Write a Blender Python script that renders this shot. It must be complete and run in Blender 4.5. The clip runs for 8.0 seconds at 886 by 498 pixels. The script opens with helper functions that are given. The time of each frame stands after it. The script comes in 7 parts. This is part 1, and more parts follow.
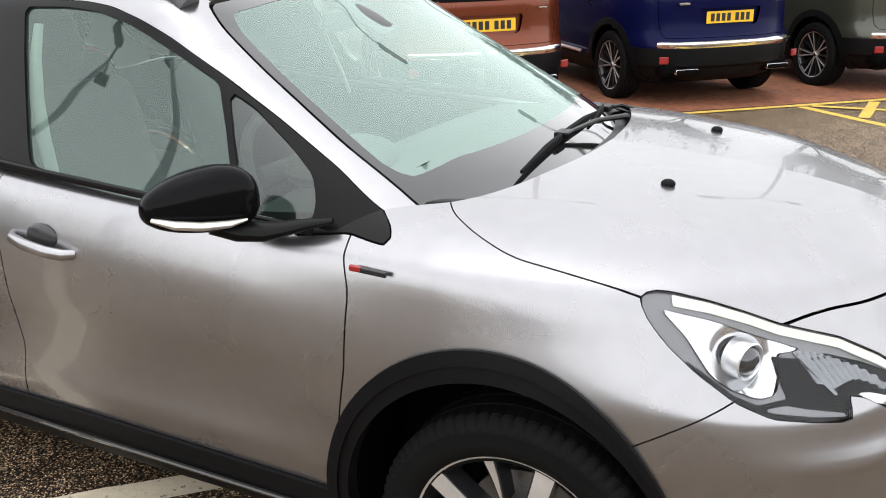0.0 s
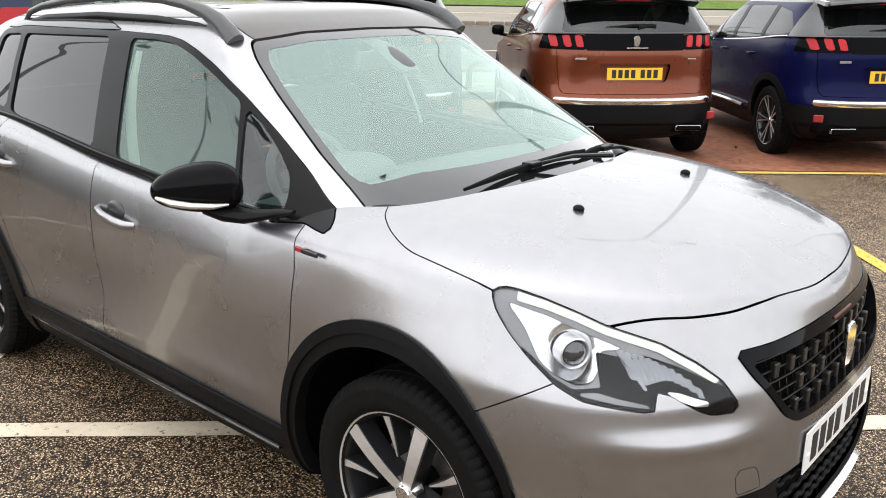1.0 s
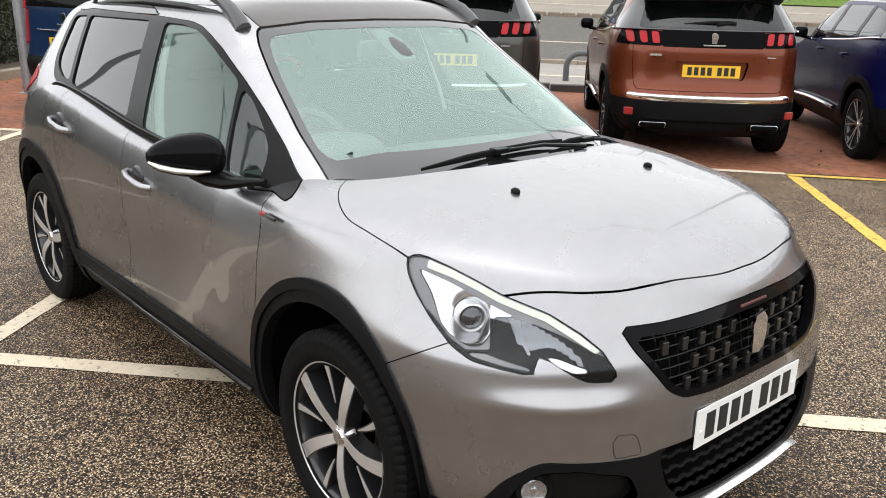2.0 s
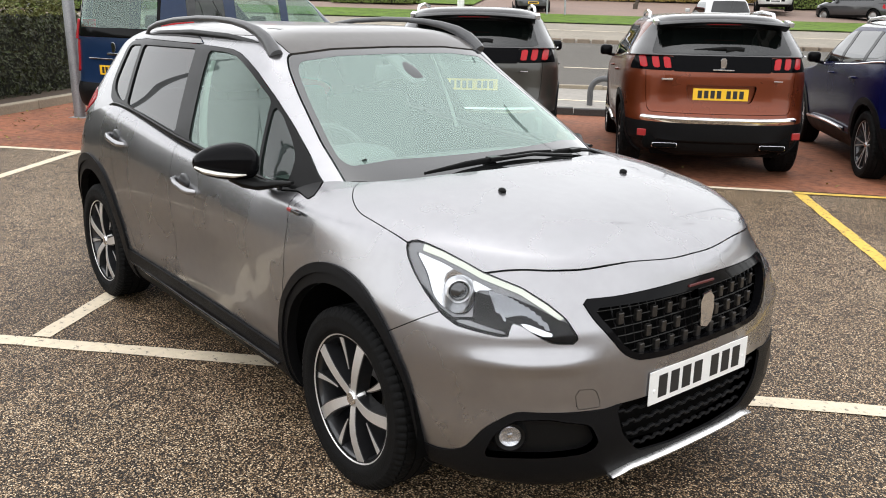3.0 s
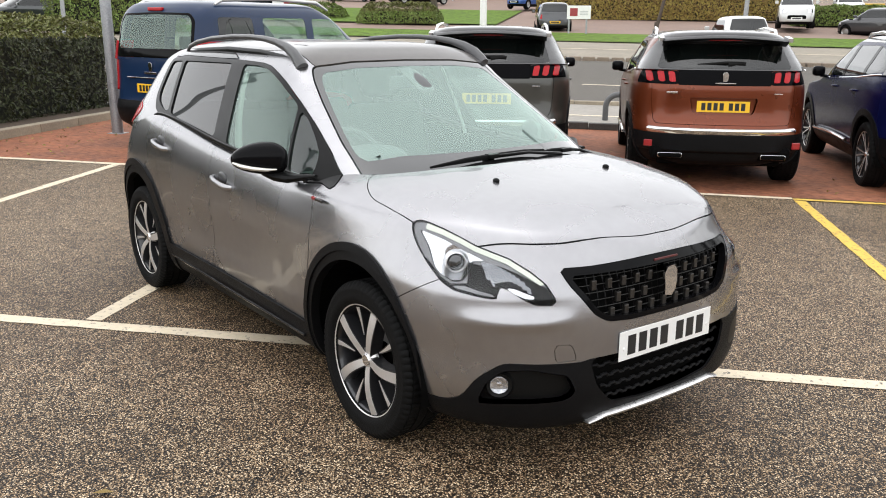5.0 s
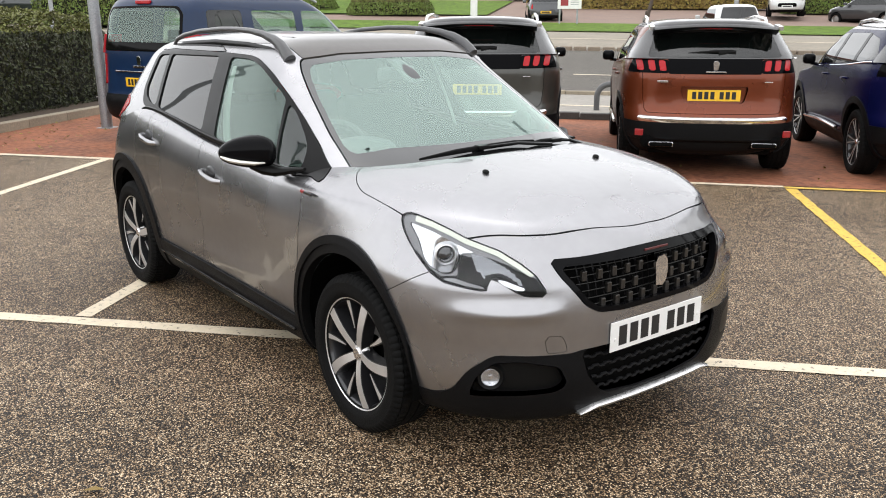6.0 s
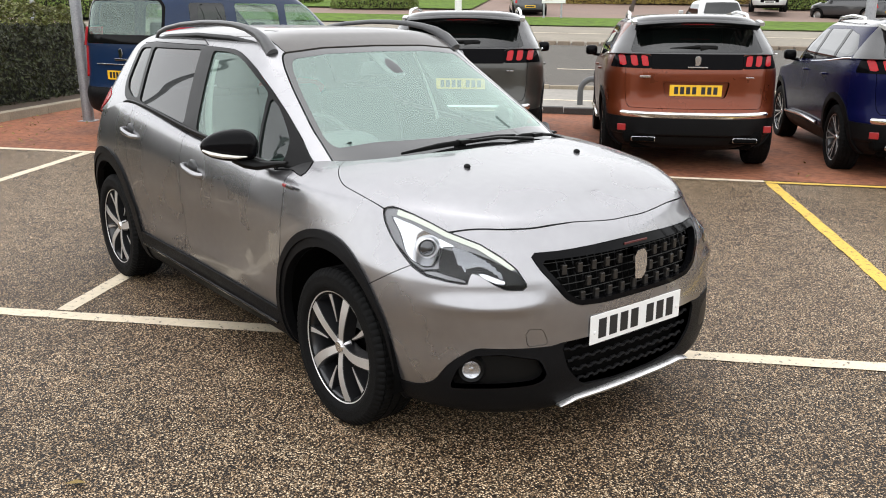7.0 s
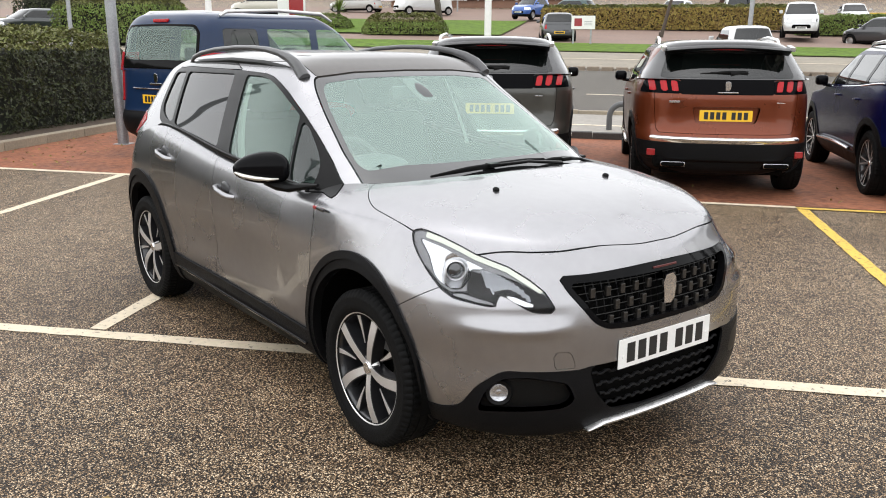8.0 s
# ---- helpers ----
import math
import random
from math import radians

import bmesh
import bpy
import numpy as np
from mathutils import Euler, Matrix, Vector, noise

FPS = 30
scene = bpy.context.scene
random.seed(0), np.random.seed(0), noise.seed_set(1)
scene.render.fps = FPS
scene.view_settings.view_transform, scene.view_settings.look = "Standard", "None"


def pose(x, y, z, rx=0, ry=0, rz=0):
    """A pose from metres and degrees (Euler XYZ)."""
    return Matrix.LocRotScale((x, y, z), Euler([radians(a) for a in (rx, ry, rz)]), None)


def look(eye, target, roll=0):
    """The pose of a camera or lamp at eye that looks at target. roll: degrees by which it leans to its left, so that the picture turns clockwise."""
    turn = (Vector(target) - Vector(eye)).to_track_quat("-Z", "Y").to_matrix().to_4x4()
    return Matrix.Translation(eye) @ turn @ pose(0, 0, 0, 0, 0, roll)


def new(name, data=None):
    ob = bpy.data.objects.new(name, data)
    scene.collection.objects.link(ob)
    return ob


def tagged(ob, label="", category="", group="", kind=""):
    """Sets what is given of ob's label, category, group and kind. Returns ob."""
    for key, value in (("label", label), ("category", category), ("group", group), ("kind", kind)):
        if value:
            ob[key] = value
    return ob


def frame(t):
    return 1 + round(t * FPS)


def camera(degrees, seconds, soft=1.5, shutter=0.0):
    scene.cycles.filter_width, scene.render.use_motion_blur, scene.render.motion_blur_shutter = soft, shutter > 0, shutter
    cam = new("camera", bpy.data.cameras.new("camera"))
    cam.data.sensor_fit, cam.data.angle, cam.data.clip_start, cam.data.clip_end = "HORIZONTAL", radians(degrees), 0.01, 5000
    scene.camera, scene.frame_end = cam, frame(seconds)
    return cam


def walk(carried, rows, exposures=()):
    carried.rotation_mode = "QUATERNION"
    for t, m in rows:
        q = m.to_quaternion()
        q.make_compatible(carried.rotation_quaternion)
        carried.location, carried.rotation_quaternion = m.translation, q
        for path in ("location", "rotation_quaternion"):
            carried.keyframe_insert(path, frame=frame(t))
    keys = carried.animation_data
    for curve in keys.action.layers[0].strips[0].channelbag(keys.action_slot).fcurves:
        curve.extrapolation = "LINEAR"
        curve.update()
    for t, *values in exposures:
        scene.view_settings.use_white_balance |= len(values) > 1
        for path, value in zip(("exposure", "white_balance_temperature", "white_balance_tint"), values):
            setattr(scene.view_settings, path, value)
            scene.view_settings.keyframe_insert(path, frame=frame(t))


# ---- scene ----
cam = camera(54.3, 8.0, soft=1.0)
PATH = [
    (0, (0.565, -2.232, 1.533), (-0.285, -0.549, 0.866), -1.5),
    (0.5, (0.987, -2.181, 1.527), (-0.083, -0.607, 0.912), 0.6),
    (1, (1.351, -2.233, 1.558), (0.1, -0.781, 0.987), 0.1),
    (1.5, (1.613, -2.2, 1.585), (0.262, -0.84, 1.014), 0.2),
    (2, (1.861, -2.069, 1.586), (0.425, -0.809, 0.99), 1.3),
    (2.2, (1.923, -2.06, 1.587), (0.461, -0.834, 0.988), 1.4),
    (3.3, (2.446, -2.366, 1.609), (0.939, -1.159, 1.089), 1.0),
    (3.5, (2.539, -2.4, 1.601), (1.023, -1.202, 1.084), 1.3),
    (4, (2.699, -2.483, 1.598), (1.173, -1.301, 1.073), 0.9),
    (4.5, (2.741, -2.514, 1.6), (1.207, -1.335, 1.094), 0.6),
    (4.7, (2.738, -2.517, 1.596), (1.196, -1.344, 1.099), 0.6),
    (5.8, (2.718, -2.493, 1.59), (1.179, -1.322, 1.08), -0.2),
    (6, (2.726, -2.493, 1.591), (1.195, -1.314, 1.075), -0.1),
    (6.5, (2.74, -2.485, 1.593), (1.225, -1.291, 1.066), -0.2),
    (7, (2.749, -2.497, 1.595), (1.243, -1.292, 1.066), 0.2),
    (7.5, (2.773, -2.516, 1.6), (1.256, -1.314, 1.096), 0.6),
    (8, (2.76, -2.509, 1.592), (1.203, -1.346, 1.117), 0.2),
]
walk(cam, [(t, look(eye, target, roll)) for t, eye, target, roll in PATH], exposures=[(0, 1.42), (0.6, 1.49), (1.3, 1.42), (2.2, 1.30), (8, 1.29)])

# ---- overcast daylight: a grey-white sky and a weak, very wide sun ----
SUN_UP, SUN_TURN = 85.0, 212.0
world = bpy.data.worlds.new("overcast_sky")
world.use_nodes = True
wn = world.node_tree
sky = wn.nodes.new("ShaderNodeTexSky")
sky.sky_type, sky.sun_disc = "NISHITA", False
sky.sun_elevation, sky.sun_rotation = radians(SUN_UP), radians(SUN_TURN)
sky.dust_density, sky.air_density = 0.3, 1.0
pale = wn.nodes.new("ShaderNodeHueSaturation")
pale.inputs["Saturation"].default_value = 0.10
wtc = wn.nodes.new("ShaderNodeTexCoord")
cloud = wn.nodes.new("ShaderNodeTexNoise")
cloud.inputs["Scale"].default_value, cloud.inputs["Detail"].default_value = 2.2, 5
cloud_range = wn.nodes.new("ShaderNodeMapRange")
cloud_range.inputs["To Min"].default_value, cloud_range.inputs["To Max"].default_value = 0.8, 1.2
cloudy = wn.nodes.new("ShaderNodeMixRGB")
cloudy.blend_type = "MULTIPLY"
cloudy.inputs["Fac"].default_value = 1.0
wn.links.new(sky.outputs["Color"], pale.inputs["Color"])
wn.links.new(wtc.outputs["Generated"], cloud.inputs["Vector"])
wn.links.new(cloud.outputs["Fac"], cloud_range.inputs["Value"])
wn.links.new(pale.outputs["Color"], cloudy.inputs["Color1"])
wn.links.new(cloud_range.outputs["Result"], cloudy.inputs["Color2"])
# an overcast sky is several times as bright overhead as at the horizon
updown = wn.nodes.new("ShaderNodeSeparateXYZ")
dome = wn.nodes.new("ShaderNodeMapRange")
dome.inputs["From Min"].default_value, dome.inputs["From Max"].default_value = -0.02, 0.9
dome.inputs["To Min"].default_value, dome.inputs["To Max"].default_value = 0.80, 1.36
domed = wn.nodes.new("ShaderNodeMixRGB")
domed.blend_type = "MULTIPLY"
domed.inputs["Fac"].default_value = 1.0
wn.links.new(wtc.outputs["Generated"], updown.inputs[0])
wn.links.new(updown.outputs["Z"], dome.inputs["Value"])
wn.links.new(cloudy.outputs["Color"], domed.inputs["Color1"])
wn.links.new(dome.outputs["Result"], domed.inputs["Color2"])
wn.links.new(domed.outputs["Color"], wn.nodes["Background"].inputs["Color"])
wn.nodes["Background"].inputs["Strength"].default_value = 0.15
scene.world = world
sun = new("sun", bpy.data.lights.new("sun", "SUN"))
sun.data.energy, sun.data.angle, sun.data.color = 0.5, radians(160), (1.0, 0.97, 0.93)
a = radians(SUN_TURN)
sun.matrix_world = look((0, 0, 30), Vector((0, 0, 30)) - Vector((math.sin(a) * math.cos(radians(SUN_UP)), math.cos(a) * math.cos(radians(SUN_UP)), math.sin(radians(SUN_UP)))))

# ---- materials ----
def mat(name, color, rough=0.5, metal=0.0, coat=0.0, var=0.0, scale=8.0, bump=0.0, bump_scale=60.0, random_var=0.0, coat_rough=0.03, spec=0.5, sheen=0.0):
    """A principled surface with variation at two scales and fine relief."""
    m = bpy.data.materials.new(name)
    m.use_nodes = True
    nt, b = m.node_tree, m.node_tree.nodes["Principled BSDF"]
    b.inputs["Base Color"].default_value = (*color, 1)
    b.inputs["Roughness"].default_value, b.inputs["Metallic"].default_value = rough, metal
    b.inputs["Coat Weight"].default_value, b.inputs["Coat Roughness"].default_value = coat, coat_rough
    b.inputs["Specular IOR Level"].default_value = spec
    tc = nt.nodes.new("ShaderNodeTexCoord")
    if var or random_var:
        mix = nt.nodes.new("ShaderNodeHueSaturation")
        mix.inputs["Color"].default_value = (*color, 1)
        value = None
        if var:
            n1, n2 = nt.nodes.new("ShaderNodeTexNoise"), nt.nodes.new("ShaderNodeTexNoise")
            n1.inputs["Scale"].default_value, n2.inputs["Scale"].default_value = scale, scale * 9
            n1.inputs["Detail"].default_value = 6
            add = nt.nodes.new("ShaderNodeMath")
            add.operation = "ADD"
            rng = nt.nodes.new("ShaderNodeMapRange")
            rng.inputs["From Min"].default_value, rng.inputs["From Max"].default_value = 0.6, 1.4
            rng.inputs["To Min"].default_value, rng.inputs["To Max"].default_value = 1 - var, 1 + var
            for n in (n1, n2):
                nt.links.new(tc.outputs["Object"], n.inputs["Vector"])
            nt.links.new(n1.outputs["Fac"], add.inputs[0])
            nt.links.new(n2.outputs["Fac"], add.inputs[1])
            nt.links.new(add.outputs[0], rng.inputs["Value"])
            value = rng.outputs["Result"]
            rr = nt.nodes.new("ShaderNodeMapRange")
            rr.inputs["To Min"].default_value, rr.inputs["To Max"].default_value = rough * 0.8, min(1, rough * 1.25)
            nt.links.new(n1.outputs["Fac"], rr.inputs["Value"])
            nt.links.new(rr.outputs["Result"], b.inputs["Roughness"])
        if random_var:
            info = nt.nodes.new("ShaderNodeObjectInfo")
            r2 = nt.nodes.new("ShaderNodeMapRange")
            r2.inputs["To Min"].default_value, r2.inputs["To Max"].default_value = 1 - random_var, 1 + random_var
            nt.links.new(info.outputs["Random"], r2.inputs["Value"])
            if value is None:
                value = r2.outputs["Result"]
            else:
                mul = nt.nodes.new("ShaderNodeMath")
                mul.operation = "MULTIPLY"
                nt.links.new(value, mul.inputs[0])
                nt.links.new(r2.outputs["Result"], mul.inputs[1])
                value = mul.outputs[0]
        nt.links.new(value, mix.inputs["Value"])
        nt.links.new(mix.outputs["Color"], b.inputs["Base Color"])
    if bump:
        n3, bp = nt.nodes.new("ShaderNodeTexNoise"), nt.nodes.new("ShaderNodeBump")
        n3.inputs["Scale"].default_value, n3.inputs["Detail"].default_value = bump_scale, 4
        bp.inputs["Strength"].default_value, bp.inputs["Distance"].default_value = bump, 0.004
        nt.links.new(tc.outputs["Object"], n3.inputs["Vector"])
        nt.links.new(n3.outputs["Fac"], bp.inputs["Height"])
        nt.links.new(bp.outputs["Normal"], b.inputs["Normal"])
    return m


def glow(name, color, strength):
    m = bpy.data.materials.new(name)
    m.use_nodes = True
    b = m.node_tree.nodes["Principled BSDF"]
    b.inputs["Base Color"].default_value = (*color, 1)
    b.inputs["Emission Color"].default_value, b.inputs["Emission Strength"].default_value = (*color, 1), strength
    return m


def pane(name, tint, ior=1.5, rough=0.0, film=0.0, gloss=(1, 1, 1)):
    """Thin glass: it lets tinted light through and mirrors by its Fresnel gloss."""
    m = bpy.data.materials.new(name)
    m.use_nodes = True
    nt = m.node_tree
    nt.nodes.remove(nt.nodes["Principled BSDF"])
    tr, gl, lw, mx = (nt.nodes.new("ShaderNode" + k) for k in ("BsdfTransparent", "BsdfGlossy", "LayerWeight", "MixShader"))
    tr.inputs["Color"].default_value, gl.inputs["Roughness"].default_value = (*tint, 1), rough
    # gloss of a thin sheet, alike from both sides
    lw.inputs["Blend"].default_value = 0.5
    f0 = min(1.0, 1.8 * ((ior - 1) / (ior + 1)) ** 2)
    rise, fr = nt.nodes.new("ShaderNodeMath"), nt.nodes.new("ShaderNodeMath")
    rise.operation, fr.operation = "POWER", "MULTIPLY_ADD"
    rise.inputs[1].default_value, fr.inputs[1].default_value, fr.inputs[2].default_value = 5.0, 1 - f0, f0
    nt.links.new(lw.outputs["Facing"], rise.inputs[0])
    nt.links.new(rise.outputs[0], fr.inputs[0])
    gl.inputs["Color"].default_value = (*gloss, 1)
    nt.links.new(fr.outputs[0], mx.inputs[0])
    nt.links.new(tr.outputs[0], mx.inputs[1])
    nt.links.new(gl.outputs[0], mx.inputs[2])
    last = mx.outputs[0]
    if film:
        # pale green diffuse layer: dust haze plus sky glare painted onto the glass
        dust, over = nt.nodes.new("ShaderNodeBsdfDiffuse"), nt.nodes.new("ShaderNodeMixShader")
        dust.inputs["Color"].default_value, over.inputs[0].default_value = (0.62, 0.83, 0.76, 1), film
        nt.links.new(last, over.inputs[1])
        nt.links.new(dust.outputs[0], over.inputs[2])
        last = over.outputs[0]
    nt.links.new(last, nt.nodes["Material Output"].inputs["Surface"])
    return m


def paint(name, color, metal=0.6, rough=0.3, coat=1.0, spec=0.5):
    """Metallic lacquer: flakes under a clear coat, with a light film of road dirt."""
    m = mat(name, color, rough, metal, coat, 0.05, 2.5, spec=spec)
    nt, b = m.node_tree, m.node_tree.nodes["Principled BSDF"]
    tc = nt.nodes.new("ShaderNodeTexCoord")
    v, bp = nt.nodes.new("ShaderNodeTexVoronoi"), nt.nodes.new("ShaderNodeBump")
    v.inputs["Scale"].default_value = 900
    bp.inputs["Strength"].default_value, bp.inputs["Distance"].default_value = 0.05, 0.0005
    b.inputs["Coat IOR"].default_value = 1.5
    b.inputs["Specular Tint"].default_value = (0.65, 0.65, 0.65, 1)
    nt.links.new(tc.outputs["Object"], v.inputs["Vector"])
    nt.links.new(v.outputs["Distance"], bp.inputs["Height"])
    nt.links.new(bp.outputs["Normal"], b.inputs["Normal"])
    return m


def aggregate(name, stops, chip=200.0, worn=0.3, rough=0.62, pits=0.3):
    """Macadam: chippings of every shade from binder to pale stone, each with its dark joint, over large worn patches."""
    m = bpy.data.materials.new(name)
    m.use_nodes = True
    nt, b = m.node_tree, m.node_tree.nodes["Principled BSDF"]
    b.inputs["Roughness"].default_value, b.inputs["Specular IOR Level"].default_value = rough, 0.25
    tc = nt.nodes.new("ShaderNodeTexCoord")
    v, grit = nt.nodes.new("ShaderNodeTexVoronoi"), nt.nodes.new("ShaderNodeTexNoise")
    v.inputs["Scale"].default_value = chip
    grit.inputs["Scale"].default_value, grit.inputs["Detail"].default_value = chip * 2.4, 3
    big, mid = nt.nodes.new("ShaderNodeTexNoise"), nt.nodes.new("ShaderNodeTexNoise")
    big.inputs["Scale"].default_value, big.inputs["Detail"].default_value = 0.5, 5
    mid.inputs["Scale"].default_value, mid.inputs["Detail"].default_value = 7.0, 7
    for n in (v, big, mid, grit):
        nt.links.new(tc.outputs["Object"], n.inputs["Vector"])
    cell = nt.nodes.new("ShaderNodeSeparateColor")
    nt.links.new(v.outputs["Color"], cell.inputs[0])

    def math_node(kind, a, c, d=0.0):
        q = nt.nodes.new("ShaderNodeMath")
        q.operation = kind
        for k, e in enumerate((a, c, d)):
            if isinstance(e, float):
                q.inputs[k].default_value = e
            else:
                nt.links.new(e, q.inputs[k])
        return q.outputs[0]
    shade = math_node("MULTIPLY_ADD", big.outputs["Fac"], worn, cell.outputs[0])
    shade = math_node("MULTIPLY_ADD", mid.outputs["Fac"], 0.35, shade)
    shade = math_node("SUBTRACT", shade, 0.175 + worn * 0.5)
    ramp = nt.nodes.new("ShaderNodeValToRGB")
    while len(ramp.color_ramp.elements) < len(stops):
        ramp.color_ramp.elements.new(0.5)
    for e, (at, color) in zip(ramp.color_ramp.elements, stops):
        e.position, e.color = at, (*color, 1)
    nt.links.new(shade, ramp.inputs["Fac"])
    joint = nt.nodes.new("ShaderNodeMapRange")
    joint.inputs["From Min"].default_value, joint.inputs["From Max"].default_value = 0.36, 0.62
    joint.inputs["To Min"].default_value, joint.inputs["To Max"].default_value = 1.0, pits
    nt.links.new(v.outputs["Distance"], joint.inputs["Value"])
    value = math_node("MULTIPLY", joint.outputs["Result"], math_node("MULTIPLY_ADD", grit.outputs["Fac"], 0.6, 0.7))
    hsv = nt.nodes.new("ShaderNodeHueSaturation")
    nt.links.new(value, hsv.inputs["Value"])
    nt.links.new(ramp.outputs["Color"], hsv.inputs["Color"])
    nt.links.new(hsv.outputs["Color"], b.inputs["Base Color"])
    bp = nt.nodes.new("ShaderNodeBump")
    bp.inputs["Strength"].default_value, bp.inputs["Distance"].default_value = 0.9, 0.004
    bp.invert = True
    nt.links.new(v.outputs["Distance"], bp.inputs["Height"])
    nt.links.new(bp.outputs["Normal"], b.inputs["Normal"])
    return m


def worn_paint(name, color, under, wear=0.42, scale=26.0):
    """Road paint, cracked and worn through in specks to the ground below."""
    m = mat(name, color, 0.75, var=0.12, scale=3.0, bump=0.5, bump_scale=140)
    nt, b = m.node_tree, m.node_tree.nodes["Principled BSDF"]
    src = b.inputs["Base Color"].links[0].from_socket
    tc = nt.nodes.new("ShaderNodeTexCoord")
    n = nt.nodes.new("ShaderNodeTexNoise")
    n.inputs["Scale"].default_value, n.inputs["Detail"].default_value, n.inputs["Roughness"].default_value = scale, 10, 0.75
    nt.links.new(tc.outputs["Object"], n.inputs["Vector"])
    r = nt.nodes.new("ShaderNodeMapRange")
    r.inputs["From Min"].default_value, r.inputs["From Max"].default_value = wear - 0.03, wear + 0.03
    nt.links.new(n.outputs["Fac"], r.inputs["Value"])
    mx = nt.nodes.new("ShaderNodeMixRGB")
    mx.inputs["Color1"].default_value = (*under, 1)
    nt.links.new(r.outputs["Result"], mx.inputs["Fac"])
    nt.links.new(src, mx.inputs["Color2"])
    nt.links.new(mx.outputs["Color"], b.inputs["Base Color"])
    return m


SILVER = paint("silver_lacquer", (0.345, 0.341, 0.351), 0.94, 0.27, 0.55)
GLOSS_BLACK = mat("gloss_black", (0.0035, 0.0035, 0.004), 0.08, 0, 0.06, 0.05, 5, spec=0.05)
ROOF_BLACK = mat("black_roof_lacquer", (0.012, 0.011, 0.011), 0.22, 0, 0.7, 0.08, 3)
# roof black lifted to brown-grey, painting in the sky's sheen
ROOF_DUSTY = mat("dusty_black_roof", (0.060, 0.053, 0.047), 0.34, 0, 0.5, 0.15, 3, spec=0.3)
PLASTIC = mat("black_textured_plastic", (0.0055, 0.0055, 0.006), 0.46, 0, 0, 0.15, 6, 0.25, 500, spec=0.10)
SATIN = mat("satin_black_trim", (0.006, 0.006, 0.006), 0.32, 0, 0, 0.1, 8, spec=0.11)
LINER = mat("dark_liner", (0.003, 0.003, 0.003), 0.8, var=0.2, scale=12, spec=0.05)
RUBBER = mat("tyre_rubber", (0.005, 0.005, 0.005), 0.7, 0, 0, 0.3, 14, 0.4, 220, spec=0.10)
CHROME = mat("chrome", (0.75, 0.75, 0.76), 0.08, 1.0, 0, 0.04, 10)
ALLOY = mat("diamond_cut_alloy", (0.72, 0.71, 0.70), 0.32, 0.75, 0.3, 0.06, 12)
RIM_DARK = mat("dark_grey_alloy_lacquer", (0.022, 0.022, 0.024), 0.3, 0.3, 0.6, 0.15, 10)
STEEL = mat("brake_steel", (0.30, 0.29, 0.28), 0.4, 1.0, 0, 0.25, 30)
GUNMETAL = mat("grey_roof_trim", (0.016, 0.016, 0.017), 0.12, 0, 0.35, 0.08, 4, spec=0.3)
SCREEN_GLASS = pane("windscreen_glass", (0.70, 0.84, 0.77), 1.75, film=0.13, gloss=(0.86, 1.0, 0.93))
SIDE_GLASS = pane("side_glass", (0.60, 0.74, 0.67), 1.50, film=0.045, gloss=(0.86, 1.0, 0.93))
# side glass made darker: the dark reflections of the quarter panes are painted in
CLEAN_GLASS = pane("clean_quarter_glass", (0.48, 0.60, 0.54), 1.45, film=0.012)
DARK_GLASS = pane("privacy_glass", (0.04, 0.045, 0.045), 1.40, film=0.003)
# gloss black darkened and dulled: the dark surroundings it mirrors are painted in
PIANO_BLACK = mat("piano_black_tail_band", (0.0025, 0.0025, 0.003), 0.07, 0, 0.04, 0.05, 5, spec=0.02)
FRIT = mat("black_ceramic_border", (0.012, 0.0125, 0.0125), 0.06, 0, 1.0, 0.1, 12, spec=0.5)
LENS = pane("clear_lens", (0.93, 0.94, 0.95), 1.27)
CABIN = mat("cabin_grey_plastic", (0.09, 0.092, 0.093), 0.6, 0, 0, 0.15, 10, 0.06, 300)
FABRIC = mat("seat_fabric", (0.05, 0.051, 0.053), 0.9, 0, 0, 0.2, 25, 0.1, 400)
HEADLINING = mat("pale_pillar_trim", (0.36, 0.37, 0.36), 0.8, 0, 0, 0.06, 8)
PLATE_WHITE = mat("white_reflective_plate", (0.80, 0.80, 0.78), 0.35, 0, 0.3, 0.04, 20)
PLATE_YELLOW = mat("yellow_reflective_plate", (0.85, 0.50, 0.02), 0.35, 0, 0.3, 0.04, 20)
PLATE_BLACK = mat("plate_characters", (0.012, 0.012, 0.012), 0.5)
RED_BADGE = mat("red_enamel", (0.28, 0.01, 0.012), 0.3, 0, 0.3)
RED_LENS = mat("red_lens", (0.36, 0.008, 0.012), 0.25, 0, 0.15, 0.1, 30, spec=0.2)
DRL = glow("daytime_light_strip", (0.37, 0.39, 0.335), 0.45)
ASPHALT = aggregate("car_park_macadam", [(0.0, (0.013, 0.0076, 0.0042)), (0.45, (0.038, 0.0235, 0.013)), (0.57, (0.215, 0.137, 0.073)), (0.8, (0.54, 0.365, 0.210)), (1.0, (0.95, 0.75, 0.51))], 170.0, 0.42, 0.55, 0.2)
RED_TARMAC = mat("red_tarmac", (0.235, 0.089, 0.046), 0.8, 0, 0, 0.55, 1.5, 0.7, 150, spec=0.35)
LINE_WHITE = worn_paint("worn_white_line", (0.66, 0.565, 0.42), (0.10, 0.09, 0.08), 0.40)
LINE_YELLOW = worn_paint("worn_yellow_line", (0.64, 0.42, 0.07), (0.10, 0.08, 0.05), 0.42)

